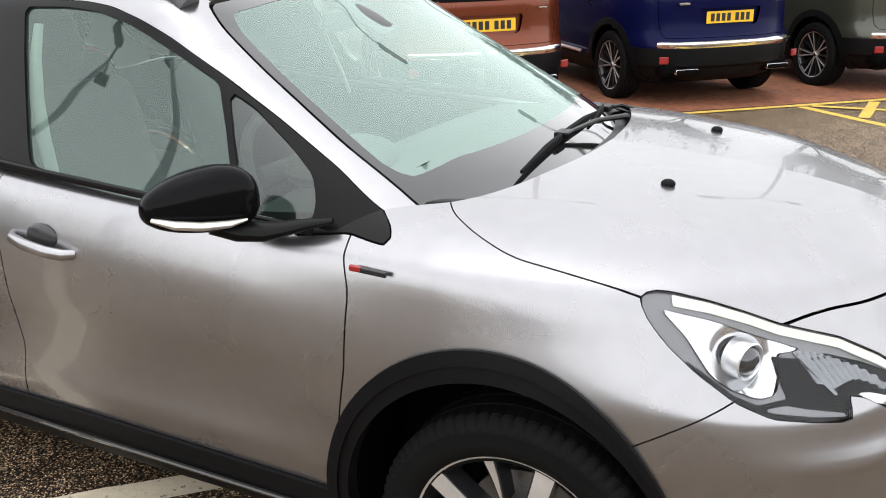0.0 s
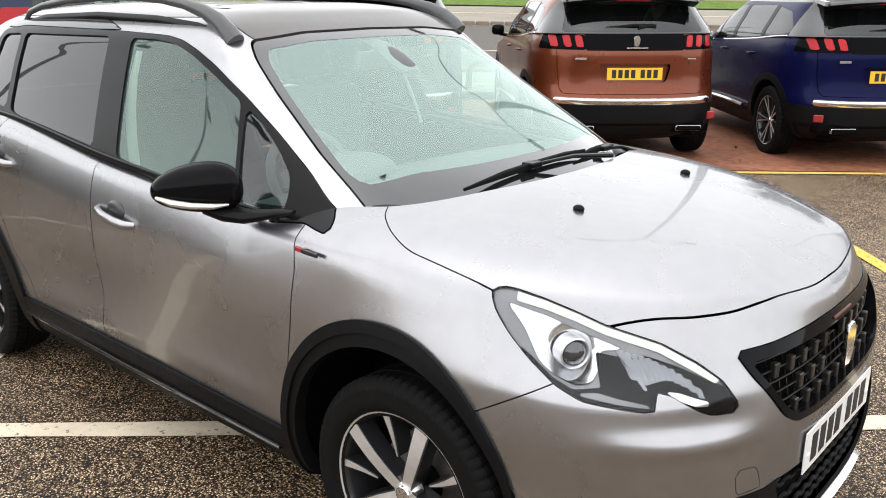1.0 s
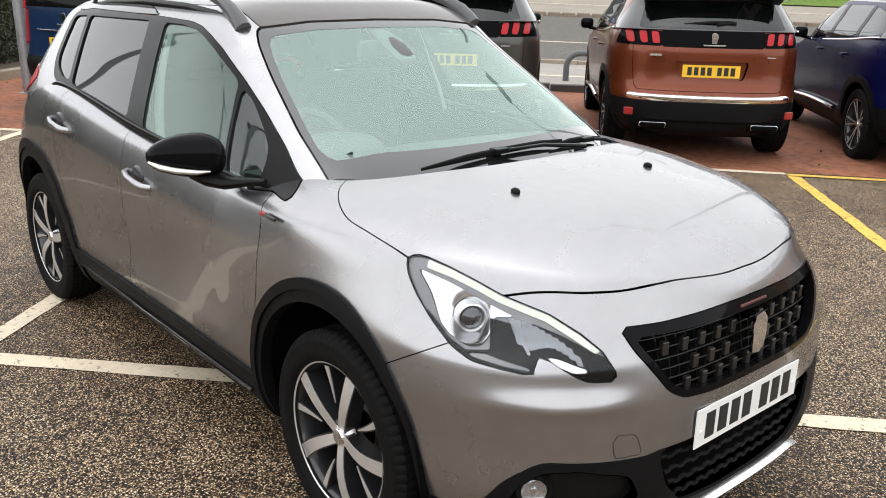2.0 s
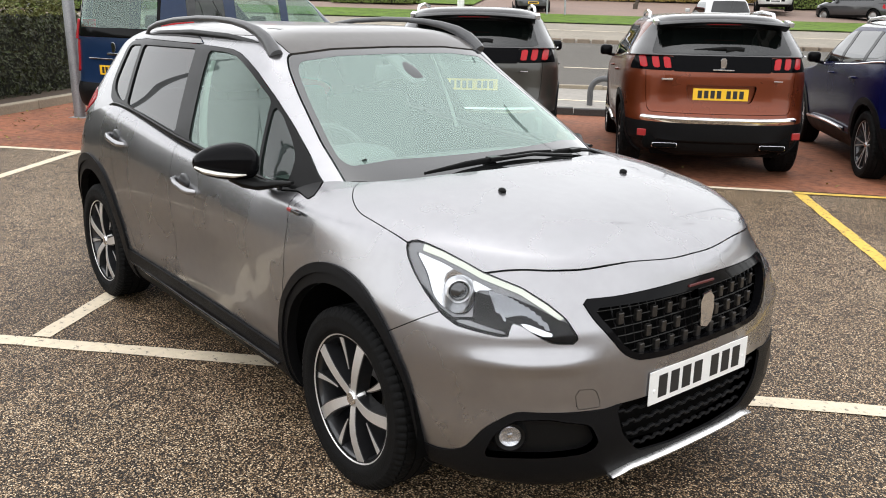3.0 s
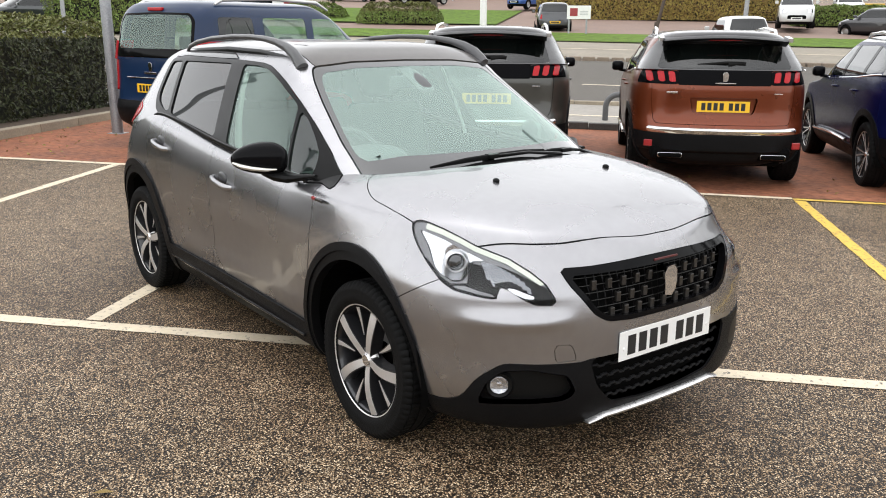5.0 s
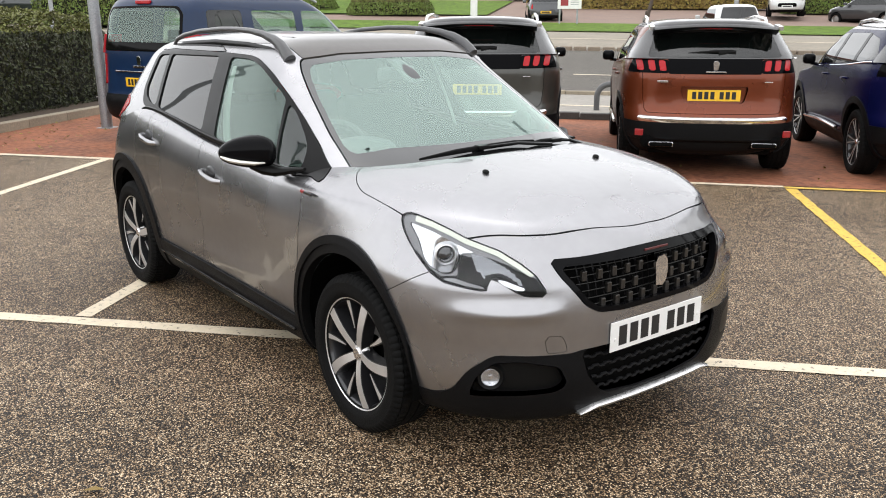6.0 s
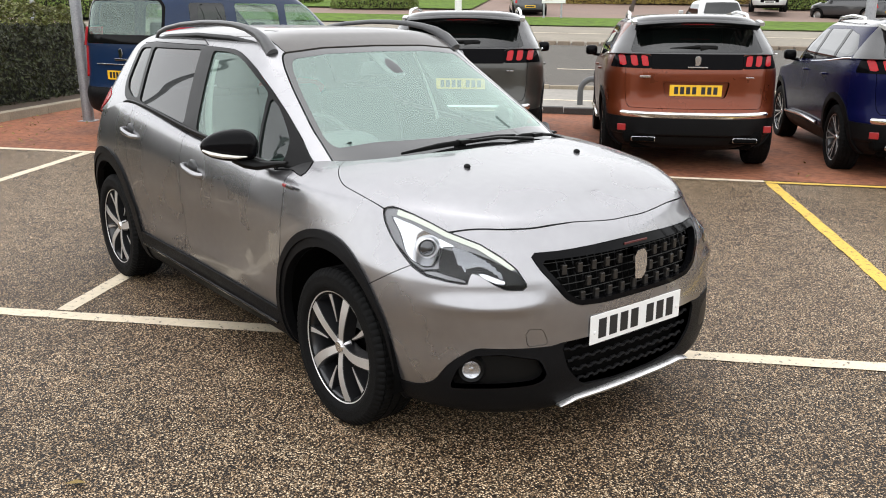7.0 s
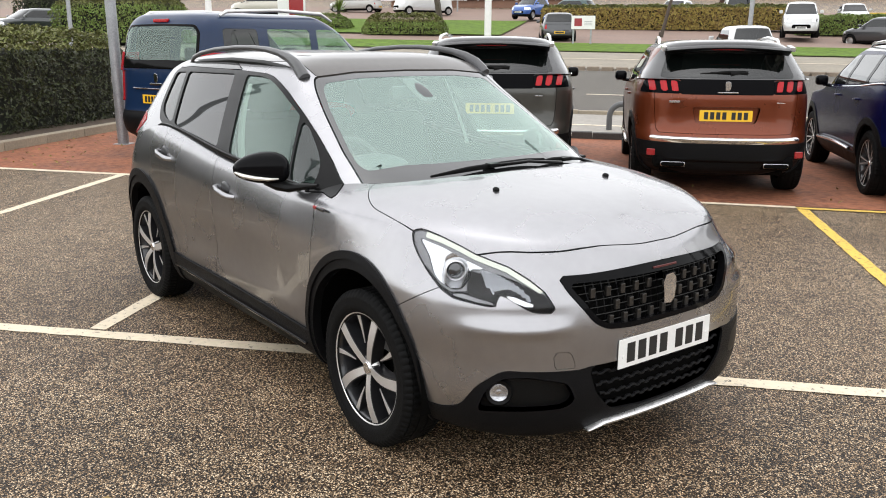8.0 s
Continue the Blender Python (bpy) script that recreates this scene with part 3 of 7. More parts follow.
def subject_panels():
    grid = levels_surface(SUBJECT_BODY, subject_lift, -1.2, 130, 250)
    x, y, z = grid[..., 0], grid[..., 1], grid[..., 2]
    along = np.clip((x + 2.15) / 0.35, 0, 1) * np.clip((-0.36 - x) / 0.30, 0, 1)
    y -= along * (0.013 * np.exp(-((z - 0.57) / 0.10) ** 2) - 0.004 * np.exp(-((z - 0.44) / 0.04) ** 2)) * (y > 0.5)
    brow = np.clip((z - belt(x) + 0.17) / 0.17, 0, 1.4) ** 1.4 * np.clip((-0.18 - x) / 0.40, 0, 1) * np.clip((y - 0.55) / 0.2, 0, 1)
    y -= 0.034 * brow
    nose = np.clip((x - 0.42) / 0.12, 0, 1) * np.clip((0.84 - y) / 0.2, 0, 1) * np.clip((y - 0.42) / 0.12, 0, 1)
    push = nose * 0.7 * (0.012 * np.exp(-((z - 0.615) / 0.022) ** 2) - 0.008 * np.exp(-((z - 0.665) / 0.030) ** 2))
    grid[..., 0] += push * 0.75
    grid[..., 1] += push * 0.65
    hood = outline([(0.728, -0.1), (0.727, 0.09), (0.714, 0.20), (0.688, 0.327), (0.655, 0.42), (0.601, 0.509), (0.465, 0.648), (0.42, 0.688), (0.346, 0.732), (0.225, 0.753),
                    (0.111, 0.761), (-0.029, 0.766), (-0.12, 0.731), (-0.196, 0.674), (-0.235, 0.61), (-0.3, 0.5), (-0.3, -0.1)], plan, 0.05)
    body = grid_mesh(grid)
    top = grid_mesh(levels_surface(SUBJECT_TOP, subject_roof_lift, -1.6, 90, 200))
    hood_rear = curve([0, 0.18, 0.43, 0.545, 0.62, 0.70, 0.9], [-0.045, -0.058, -0.109, -0.152, -0.21, -0.34, -0.5])
    cabin = lambda V: np.maximum(V[:, 0] - hood_rear(np.abs(V[:, 1])), belt(V[:, 0]) - V[:, 2])
    body = cut(body, cabin, 1)
    p = {"whole": body}
    # arch openings and their cladding
    holes = any_of(arch(-0.03, 0.32, 0.365, 0.40), arch(-2.54, 0.32, 0.385, 0.405))
    rims = any_of(arch(-0.045, 0.32, 0.40, 0.468), arch(-2.55, 0.32, 0.50, 0.49))
    body = cut(body, holes, 1)
    shut = cut(body, rims)
    p["arch_front"] = cut(shut, lambda V: V[:, 0] + 1.3, 1)
    p["arch_rear"] = cut(shut, lambda V: V[:, 0] + 1.3)
    body = cut(body, rims, 1)
    # sill cladding
    sill_top = curve([-2.2, -1.46, -0.87, -0.4], [0.385, 0.383, 0.373, 0.36])
    sill = both_of(lambda V: V[:, 2] - sill_top(V[:, 0]), lambda V: np.abs(V[:, 0] + 1.25) - 0.95)
    p["sill"], body = split(body, sill, 0.001)
    p["door_cladding"], p["sill"] = split(p["sill"], lambda V: sill_top(V[:, 0]) - 0.072 - V[:, 2], 0.0012)
    tail_low = both_of(lambda V: V[:, 2] - 0.5, lambda V: V[:, 0] + 2.9)
    p["rear_bumper"], body = split(body, tail_low, 0.001)
    # headlamp
    lamp = outline([(-0.378, 0.906), (-0.369, 0.868), (-0.345, 0.827), (-0.305, 0.78), (-0.253, 0.735), (-0.201, 0.712), (-0.125, 0.702), (-0.048, 0.693),
                    (-0.043, 0.732), (-0.006, 0.724), (0.059, 0.687), (0.086, 0.676), (0.15, 0.672), (0.156, 0.69), (0.118, 0.742),
                    (0.064, 0.779), (-0.015, 0.818), (-0.133, 0.853), (-0.191, 0.877), (-0.257, 0.900), (-0.316, 0.915), (-0.351, 0.918)], corner, 0.008)
    p["lamp"], body = split(body, lamp, 0.0008)
    # bonnet
    upper = lambda V: 0.80 - V[:, 2]
    p["bonnet"], body = split(body, both_of(hood, upper), 0.0016)
    # grille, lower grille, fog recess, lower bumper, skid strip
    grille = outline([(-0.1, 0.80), (0.105, 0.797), (0.35, 0.788), (0.462, 0.788), (0.444, 0.731), (0.365, 0.626), (0.309, 0.594), (0.2, 0.584), (-0.1, 0.582)], front, 0.02)
    ahead = lambda V: 0.30 - V[:, 0]
    p["grille"], body = split(body, both_of(grille, ahead), 0.001)
    low_grille = outline([(-0.1, 0.466), (0.384, 0.466), (0.354, 0.365), (0.276, 0.285), (0.1, 0.266), (-0.1, 0.266)], front, 0.025)
    p["low_grille"], body = split(body, both_of(low_grille, ahead), 0.0005)
    skid = outline([(-0.1, 0.222), (-0.1, 0.262), (0.25, 0.254), (0.34, 0.232), (0.40, 0.205), (0.37, 0.195)], front, 0.005)
    p["skid"], body = split(body, both_of(skid, ahead), 0.0005)
    black = outline([(-0.36, 0.1), (-0.33, 0.296), (-0.238, 0.295), (-0.172, 0.322), (-0.109, 0.413), (-0.020, 0.474), (0.252, 0.461), (0.278, 0.467), (0.7, 0.467), (0.7, 0.1)], corner, 0.03)
    p["low_bumper"], body = split(body, both_of(black, ahead), 0.0008)
    fog = outline([(-0.109, 0.315), (-0.078, 0.396), (-0.019, 0.446), (0.077, 0.45), (0.205, 0.42), (0.235, 0.353), (0.197, 0.329), (0.001, 0.325)], corner, 0.02)
    p["fog"], p["low_bumper"] = split(p["low_bumper"], fog, 0.0005)
    tow = outline([(0.432, 0.471), (0.452, 0.522), (0.462, 0.531), (0.508, 0.535), (0.518, 0.527), (0.509, 0.471)], front, 0.01)
    p["tow_cover"], body = split(body, both_of(tow, ahead), 0.0009)
    sail = both_of(outline([(-0.52, 1.10), (-0.466, 1.073), (-0.36, 1.002), (-0.303, 0.980), (-0.285, 0.963), (-0.292, 0.954), (-0.33, 0.957), (-0.385, 0.964), (-0.52, 0.95)], side, 0.012), lambda V: 0.70 - np.abs(V[:, 1]))
    p["sail"], body = split(body, sail, 0.001)
    # doors, bumper, wings
    door_f = outline([(-0.385, 1.2), (-0.382, 0.97), (-0.356, 0.86), (-0.368, 0.693), (-0.402, 0.501), (-0.443, 0.30), (-1.45, 0.30), (-1.402, 0.548), (-1.407, 0.732), (-1.412, 0.90), (-1.415, 1.2)], side)
    p["door_front"], body = split(body, door_f, 0.002)
    door_r = outline([(-1.2, 1.3), (-1.2, 0.30), (-1.92, 0.30), (-1.963, 0.46), (-2.06, 0.566), (-2.17, 0.80), (-2.186, 0.90), (-2.14, 1.0), (-2.07, 1.3)], side, 0.03)
    p["door_rear"], body = split(body, door_r, 0.002)
    nose = outline([(0.05, 0.528), (0.42, 0.745), (0.42, 1.3), (2, 1.3), (2, 0.0), (0.05, 0.0)], side)
    p["bumper"], body = split(body, nose, 0.0016)
    p["wing"] = cut(body, lambda V: V[:, 0] + 1.3, 1)
    quarter = cut(body, lambda V: V[:, 0] + 1.3)
    rear_lamp = both_of(outline([(-2.98, 0.93), (-2.70, 1.06), (-2.66, 1.10), (-2.72, 1.13), (-3.05, 1.15), (-3.5, 1.15), (-3.5, 0.93)], side, 0.03), lambda V: 0.44 - np.abs(V[:, 1]))
    p["rear_lamp"], p["quarter"] = split(quarter, rear_lamp, 0.002)
    # upper body
    top = cut(top, lambda V: V[:, 2] - belt(V[:, 0]), 1)
    top = cut(top, lambda V: np.maximum(V[:, 0] - hood_rear(np.abs(V[:, 1])) + 0.0, -9), -1)
    p["top_whole"] = top
    fore = lambda V: -1.15 - V[:, 0]
    screen = outline([(-0.1, 0.9), (0.660, 0.9), (0.645, 1.02), (0.629, 1.11), (0.579, 1.26), (0.535, 1.37), (0.512, 1.408), (0.3, 1.428), (-0.1, 1.434)], front, 0.02)
    p["screen"], top = split(top, both_of(screen, fore), 0.003)
    clear = outline([(-0.1, 1.062), (0.45, 1.062), (0.60, 1.045), (0.615, 1.07), (0.602, 1.12), (0.555, 1.255), (0.511, 1.352), (0.482, 1.384), (0.3, 1.403), (-0.1, 1.409)], front, 0.03)
    p["screen_glass"], p["frit"] = split(p["screen"], clear, 0.0)
    roof = outline([(-0.8, -0.1), (-0.8, 0.30), (-0.925, 0.50), (-1.4, 0.52), (-2.4, 0.52), (-2.72, 0.46), (-2.78, -0.1)], plan, 0.04)
    p["roof"], top = split(top, both_of(roof, lambda V: 1.3 - V[:, 2]), 0.002)
    lights = both_of(outline([(-2.51, 1.36), (-2.49, 1.405), (-2.3, 1.424), (-1.56, 1.424), (-1.25, 1.418), (-1.15, 1.406), (-1.05, 1.378), (-0.957, 1.340), (-0.786, 1.254), (-0.624, 1.165), (-0.466, 1.073), (-0.36, 1.002), (-0.28, 0.96),
                      (-0.27, 0.90), (-1.35, 0.90), (-2.27, 1.0), (-2.30, 1.085), (-2.42, 1.12), (-2.485, 1.19)], side, 0.03), lambda V: 0.40 - np.abs(V[:, 1]))
    dlo, top = split(top, lights, 0.001)
    hump = both_of(outline([(-2.50, 1.413), (-2.38, 1.45), (-2.2, 1.468), (-1.85, 1.470), (-1.68, 1.452), (-1.55, 1.427)], side, 0.03), lambda V: 0.45 - np.abs(V[:, 1]))
    p["rear_lamp_top"], top = split(top, both_of(rear_lamp, lambda V: V[:, 0] + 2.5), 0.002)
    p["hump"], top = split(top, hump, 0.0012)
    tail = lambda V: V[:, 0] + 2.86
    p["tailgate"], top = split(top, tail, 0.002)
    tail_pane = both_of(outline([(-0.1, 1.09), (-0.1, 1.40), (0.50, 1.385), (0.585, 1.12), (0.56, 1.09)], front, 0.03), lambda V: V[:, 0] + 2.7)
    p["tail_glass"], p["tailgate"] = split(p["tailgate"], tail_pane, 0.002)
    p["pillar"] = top
    panes = {"front_glass": [(-1.46, 1.404), (-1.30, 1.404), (-1.19, 1.395), (-1.08, 1.367), (-0.985, 1.331), (-0.897, 1.293), (-0.793, 1.244), (-0.735, 1.149), (-0.665, 1.00), (-1.03, 1.008), (-1.22, 1.024), (-1.315, 1.03)],
             "front_quarter_glass": [(-0.764, 1.228), (-0.694, 1.194), (-0.579, 1.118), (-0.511, 1.066), (-0.484, 1.020), (-0.478, 0.980), (-0.642, 0.980), (-0.688, 1.083), (-0.732, 1.172)],
             "rear_glass": [(-2.262, 1.396), (-1.607, 1.405), (-1.476, 1.047), (-2.10, 1.10), (-2.16, 1.112)],
             "rear_quarter_glass": [(-2.465, 1.375), (-2.44, 1.388), (-2.30, 1.395), (-2.20, 1.117), (-2.30, 1.125), (-2.40, 1.16), (-2.445, 1.20)]}
    for name, poly in panes.items():
        p[name], dlo = split(dlo, outline(poly, side, 0.025), 0.0)
    p["window_frame"] = dlo
    return p


P = subject_panels()
car = thing("crossover_car", "silver grey compact crossover with black roof and cladding, parked across bays", "car")
skin("bonnet", P["bonnet"], SILVER, car, lip=0.015, label="silver bonnet with dark shut line")
bumper = skin("front_bumper", P["bumper"], SILVER, car, lip=0.02)
skin("tow_cover", P["tow_cover"], SILVER, bumper, "right", 0.005)
skin("tow_cover", P["tow_cover"], SILVER, bumper, "left", 0.005)
skin("lower_bumper", P["low_bumper"], PLASTIC, bumper, lip=0.02, out=0.004, label="black textured plastic lower bumper")
skin("bumper_chin", P["skid"], PLASTIC, bumper, lip=0.012, out=0.002)
bm = bmesh.new()
rows = []
for y in np.linspace(-0.375, 0.375, 41):
    x = 0.800 - 0.20 * abs(y) ** 2.4
    e = max(0.0, abs(y) - 0.30) * 0.22
    d = 1 - 0.85 * (abs(y) / 0.375) ** 8
    rows.append([bm.verts.new(q) for q in ((x - 0.035, y, 0.240 + 0.010 * d - e), (x - 0.010, y, 0.240 + 0.008 * d - e), (x + 0.008 * d, y, 0.236 - e), (x + 0.002 * d, y, 0.236 - 0.010 * d - e), (x - 0.05, y, 0.236 - 0.020 * d - e))])
for a, b in zip(rows, rows[1:]):
    for k in range(4):
        bm.faces.new((a[k], a[k + 1], b[k + 1], b[k]))
bmesh.ops.recalc_face_normals(bm, faces=bm.faces)
part("skid_strip", bm, mat("brushed_skid_metal", (0.80, 0.79, 0.78), 0.28, 0.9, 0, 0.1, 30), bumper, "bright metal skid strip", True)
for s in ("right", "left"):
    skin("front_wing", P["wing"], SILVER, car, s)
    for name, ring_field in (("arch_front", arch(-0.036, 0.32, 0.383, 0.436)), ("arch_rear", arch(-2.545, 0.32, 0.44, 0.448))):
        inner, outer = split(P[name], ring_field, 0.0)
        cladding = skin("arch_cladding", outer, PLASTIC, car, s, 0.02, 0.012, "black plastic wheel arch cladding")
        skin("arch_lip", inner, PLASTIC, cladding, s, 0.04, 0.004)
    skin("sill_cladding", P["sill"], PLASTIC, car, s, 0.02, 0.002, "black plastic sill cladding")
    skin("door_cladding", P["door_cladding"], PLASTIC, car, s, 0.015, 0.011, "black plastic strip along the foot of the doors")
    bm = bmesh.new()
    tube(bm, [(x, (-1 if s == "right" else 1) * float(np.interp(x, [-2.1, -1.3, -0.45], [0.838, 0.852, 0.842])), float(np.interp(x, [-2.1, -1.46, -0.87, -0.45], [0.308, 0.307, 0.297, 0.287]))) for x in np.linspace(-2.08, -0.47, 16)], 0.007, 8)
    part("sill_ledge", bm, ROOF_BLACK, car, "", True)
    skin("mirror_triangle", P["sail"], SATIN, car, s, 0.01, 0.003)
    skin("front_door", P["door_front"], SILVER, car, s)
    skin("rear_door", P["door_rear"], SILVER, car, s)
    skin("rear_quarter", P["quarter"], SILVER, car, s)
    skin("rear_lamp", join(P["rear_lamp"], P["rear_lamp_top"]), RED_LENS, car, s, 0.01, 0.004, "red rear lamp")
    skin("window_frame", P["window_frame"], SATIN, car, s, 0.012, 0.001, "black window surround")
    skin("roof_side_trim", P["hump"], GUNMETAL, car, s, 0.005, 0.002, "glossy grey trim over the rear door")
    for name, glass in (("front_glass", SIDE_GLASS), ("front_quarter_glass", CLEAN_GLASS), ("rear_glass", DARK_GLASS), ("rear_quarter_glass", DARK_GLASS)):
        skin("side_window", P[name], glass, car, s, 0, -0.006, "tinted side window").visible_shadow = False
skin("pillars_and_roof_sides", P["pillar"], SILVER, car)
skin("roof", P["roof"], ROOF_DUSTY, car, out=0.001, label="glossy black roof panel")
tailgate = skin("tailgate", P["tailgate"], SILVER, car)
skin("rear_window", P["tail_glass"], CLEAN_GLASS, tailgate, lip=0, label="tinted tailgate window").visible_shadow = False
skin("rear_bumper", P["rear_bumper"], PLASTIC, car, out=0.004)
screen = skin("windscreen", P["screen_glass"], SCREEN_GLASS, car, lip=0, out=-0.002, label="greenish tinted windscreen")
screen.visible_shadow = False
skin("black_border", P["frit"], FRIT, screen, lip=0.01, out=-0.001, label="black ceramic border of the windscreen")
# added near-black sheet behind the shut gaps: blocks light and reads as shade
V, N, T = cut(P["whole"], any_of(arch(-0.03, 0.32, 0.40, 0.43), arch(-2.54, 0.32, 0.42, 0.43)), 1)
front_holes = lambda V: np.maximum(0.20 - V[:, 0], np.abs(V[:, 2] - 0.55) - 0.375)
V, N, T = cut((V, N, T), front_holes, 1)
skin("inner_shell", (V, N, T), LINER, car, lip=0, out=-0.022)


# ---- wheels ----
def lathe_part(name, profile, material, parent, steps=64, label="", smooth=True):
    bm = bmesh.new()
    lathe(bm, profile, steps)
    bmesh.ops.recalc_face_normals(bm, faces=bm.faces)
    return part(name, bm, material, parent, label, smooth)


def wheel(parent, style=0, r=0.3185, rim=0.226, width=0.205, steps=72):
    """A tyre on a two-tone alloy wheel; the axle runs along y and the outer face looks along +y."""
    w = width / 2
    hub = new("wheel")
    under(hub, parent)
    bm = bmesh.new()
    prof = [(rim - 0.012, -w * 0.8), (rim + 0.004, -w * 0.86), (r - 0.055, -w), (r - 0.02, -w * 0.95), (r - 0.006, -w * 0.82)]
    for k in range(4):
        a = -0.72 + k * 0.42
        prof += [(r, w * a), (r, w * (a + 0.13)), (r - 0.007, w * (a + 0.15)), (r - 0.007, w * (a + 0.19)), (r, w * (a + 0.21))]
    prof += [(r - 0.006, w * 0.84), (r - 0.018, w * 0.94), (r - 0.03, w * 0.985), (r - 0.034, w * 0.975), (r - 0.055, w * 1.0), (r - 0.072, w * 0.985), (rim + 0.012, w * 0.93), (rim + 0.003, w * 0.86), (rim - 0.012, w * 0.8)]
    rows = lathe(bm, prof, steps * 4)
    for row, (pr, py) in zip(rows, prof):
        if pr > r - 0.02 and abs(py) > w * 0.45:
            for k in range(0, steps * 4, 4):
                v = row[k]
                v.co.x, v.co.z = v.co.x * (1 - 0.006 / r), v.co.z * (1 - 0.006 / r)
    bmesh.ops.recalc_face_normals(bm, faces=bm.faces)
    part("tyre", bm, RUBBER, hub, "black rubber tyre with worn tread", True)
    lip = lathe_part("rim", [(rim - 0.035, -w * 0.8), (rim - 0.022, w * 0.1), (rim - 0.016, w * 0.62), (rim - 0.004, w * 0.80), (rim + 0.004, w * 0.86), (rim + 0.004, w * 0.80)], RIM_DARK, hub, steps)
    lathe_part("rim_edge", [(rim - 0.007, w * 0.80), (rim - 0.005, w * 0.82), (rim - 0.001, w * 0.85), (rim + 0.002, w * 0.86)], ALLOY, lip, steps, "bright machined rim edge")
    lathe_part("brake_disc", [(0.06, w * -0.1), (0.14, w * -0.1), (0.14, w * -0.3), (0.06, w * -0.3)], STEEL, hub, 40)
    lathe_part("wheel_back", [(0.0, -w * 0.5), (rim - 0.03, -w * 0.5)], LINER, hub, 40)
    bm = bmesh.new()
    box(bm, 0.05, 0.15, w * -0.4, w * 0.05, -0.06, 0.06, 0.012)
    part("brake_caliper", bm, LINER, hub)
    yh, yr = w * (0.72 if style == 0 else 0.55), w * 0.82

    def blade(turn, r0, r1, w0, w1, lean, face, deep):
        """One spoke: a dark tapered web with a machined face."""
        out = []
        for material, grow, y_in, y_out, name in ((RIM_DARK, 0.004, -0.055, -0.002, "spoke"), (face, 0.0, -0.004, 0.0, "spoke_face")):
            b = bmesh.new()
            n = 6
            rows = []
            for k in range(n + 1):
                t = k / n
                rr = r0 + (r1 - r0) * t
                ww = (w0 + (w1 - w0) * t) + grow
                off = lean * math.sin(t * math.pi) + 0.0
                y = yh + (yr - yh) * t + (0.013 * math.sin(math.pi * t) if style == 0 and r0 < 0.05 else 0.0) - deep
                rows.append([b.verts.new((rr, y + d, off + s * ww)) for d, s in ((y_in, -1), (y_out, -1), (y_out, 1), (y_in, 1))])
            for a, c in zip(rows, rows[1:]):
                for k in range(4):
                    b.faces.new((a[k], a[(k + 1) % 4], c[(k + 1) % 4], c[k]))
            b.faces.new(rows[0])
            b.faces.new(rows[-1][::-1])
            bmesh.ops.recalc_face_normals(b, faces=b.faces)
            ob = part(name, b, material, out[0] if out else hub, "", False, None if out else pose(0, 0, 0, 0, turn, 0))
            out.append(ob)
    for k in range(5):
        if style == 0:
            blade(72 * k, 0.02, rim - 0.006, 0.0145, 0.0215, 0.007, ALLOY, 0.0)
            blade(72 * k + 34, 0.10, rim - 0.005, 0.0012, 0.0110, 0.003, ALLOY, 0.004)
        else:
            blade(72 * k - 10, 0.03, rim - 0.008, 0.005, 0.009, -0.004, ALLOY, 0.0)
            blade(72 * k + 10, 0.03, rim - 0.008, 0.005, 0.009, 0.004, ALLOY, 0.0)
            blade(72 * k + 36, 0.05, rim - 0.008, 0.004, 0.007, 0.0, RIM_DARK, 0.008)
    lathe_part("wheel_boss", [(0.0, yh + 0.004), (0.030, yh + 0.002), (0.040, yh - 0.006), (0.046, yh - 0.03)], ALLOY, hub, 40, "bright wheel centre")
    lathe_part("centre_cap", [(0.0, yh + 0.009), (0.022, yh + 0.008), (0.026, yh + 0.003), (0.026, yh)], CHROME, hub, 32, "chrome centre cap")
    for k in range(4):
        a = k * math.pi / 2 + 0.3
        bm = bmesh.new()
        lathe(bm, [(0.0, yh + 0.004), (0.007, yh + 0.004), (0.008, yh - 0.02)], 8, Matrix.Translation((0.043 * math.cos(a), -0.004, 0.043 * math.sin(a))))
        part("wheel_bolt", bm, STEEL, hub, "", True)
    return hub


def put_wheels(parent, first, places):
    """The first wheel goes to the first place; copies take the others. A place is x, y, turn of the tread."""
    for k, (x, y, z, spin) in enumerate(places):
        ob = first if k == 0 else None
        if ob is None:
            made = {}
            for o in (first, *first.children_recursive):
                made[o] = o.copy()
                scene.collection.objects.link(made[o])
                made[o].parent = made.get(o.parent, o.parent)
            ob = made[first]
        ob.matrix_basis = pose(x, y, z, 0, 0, 180 if y < 0 else 0) @ pose(0, 0, 0, 0, spin, 0)


put_wheels(car, wheel(car), [(0, -0.744, 0.3165, 35), (0, 0.744, 0.3165, 60), (-2.538, -0.744, 0.3165, 50), (-2.538, 0.744, 0.3165, 10)])


def arch_liners(parent, xs, inner, outer, r, z=0.32):
    for x in xs:
        for s in (-1, 1):
            bm = bmesh.new()
            steps, rows = 20, []
            for k in range(steps + 1):
                a = radians(-12 + 204 * k / steps)
                rows.append([bm.verts.new((x + r * math.cos(a), s * y, z + r * math.sin(a))) for y in (inner, outer)])
            for a, b in zip(rows, rows[1:]):
                bm.faces.new((a[0], a[1], b[1], b[0]))
            bm.faces.new([q[0] for q in rows])
            part("arch_liner", bm, LINER, parent)


arch_liners(car, (-0.03, -2.54), 0.52, 0.815, 0.395)
bm = bmesh.new()
box(bm, -3.1, 0.62, -0.55, 0.55, 0.19, 0.30, 0.03)
for x0, x1 in ((-2.12, -0.42),):
    box(bm, x0, x1, -0.74, 0.74, 0.20, 0.34, 0.03)
part("underbody", bm, LINER, car)


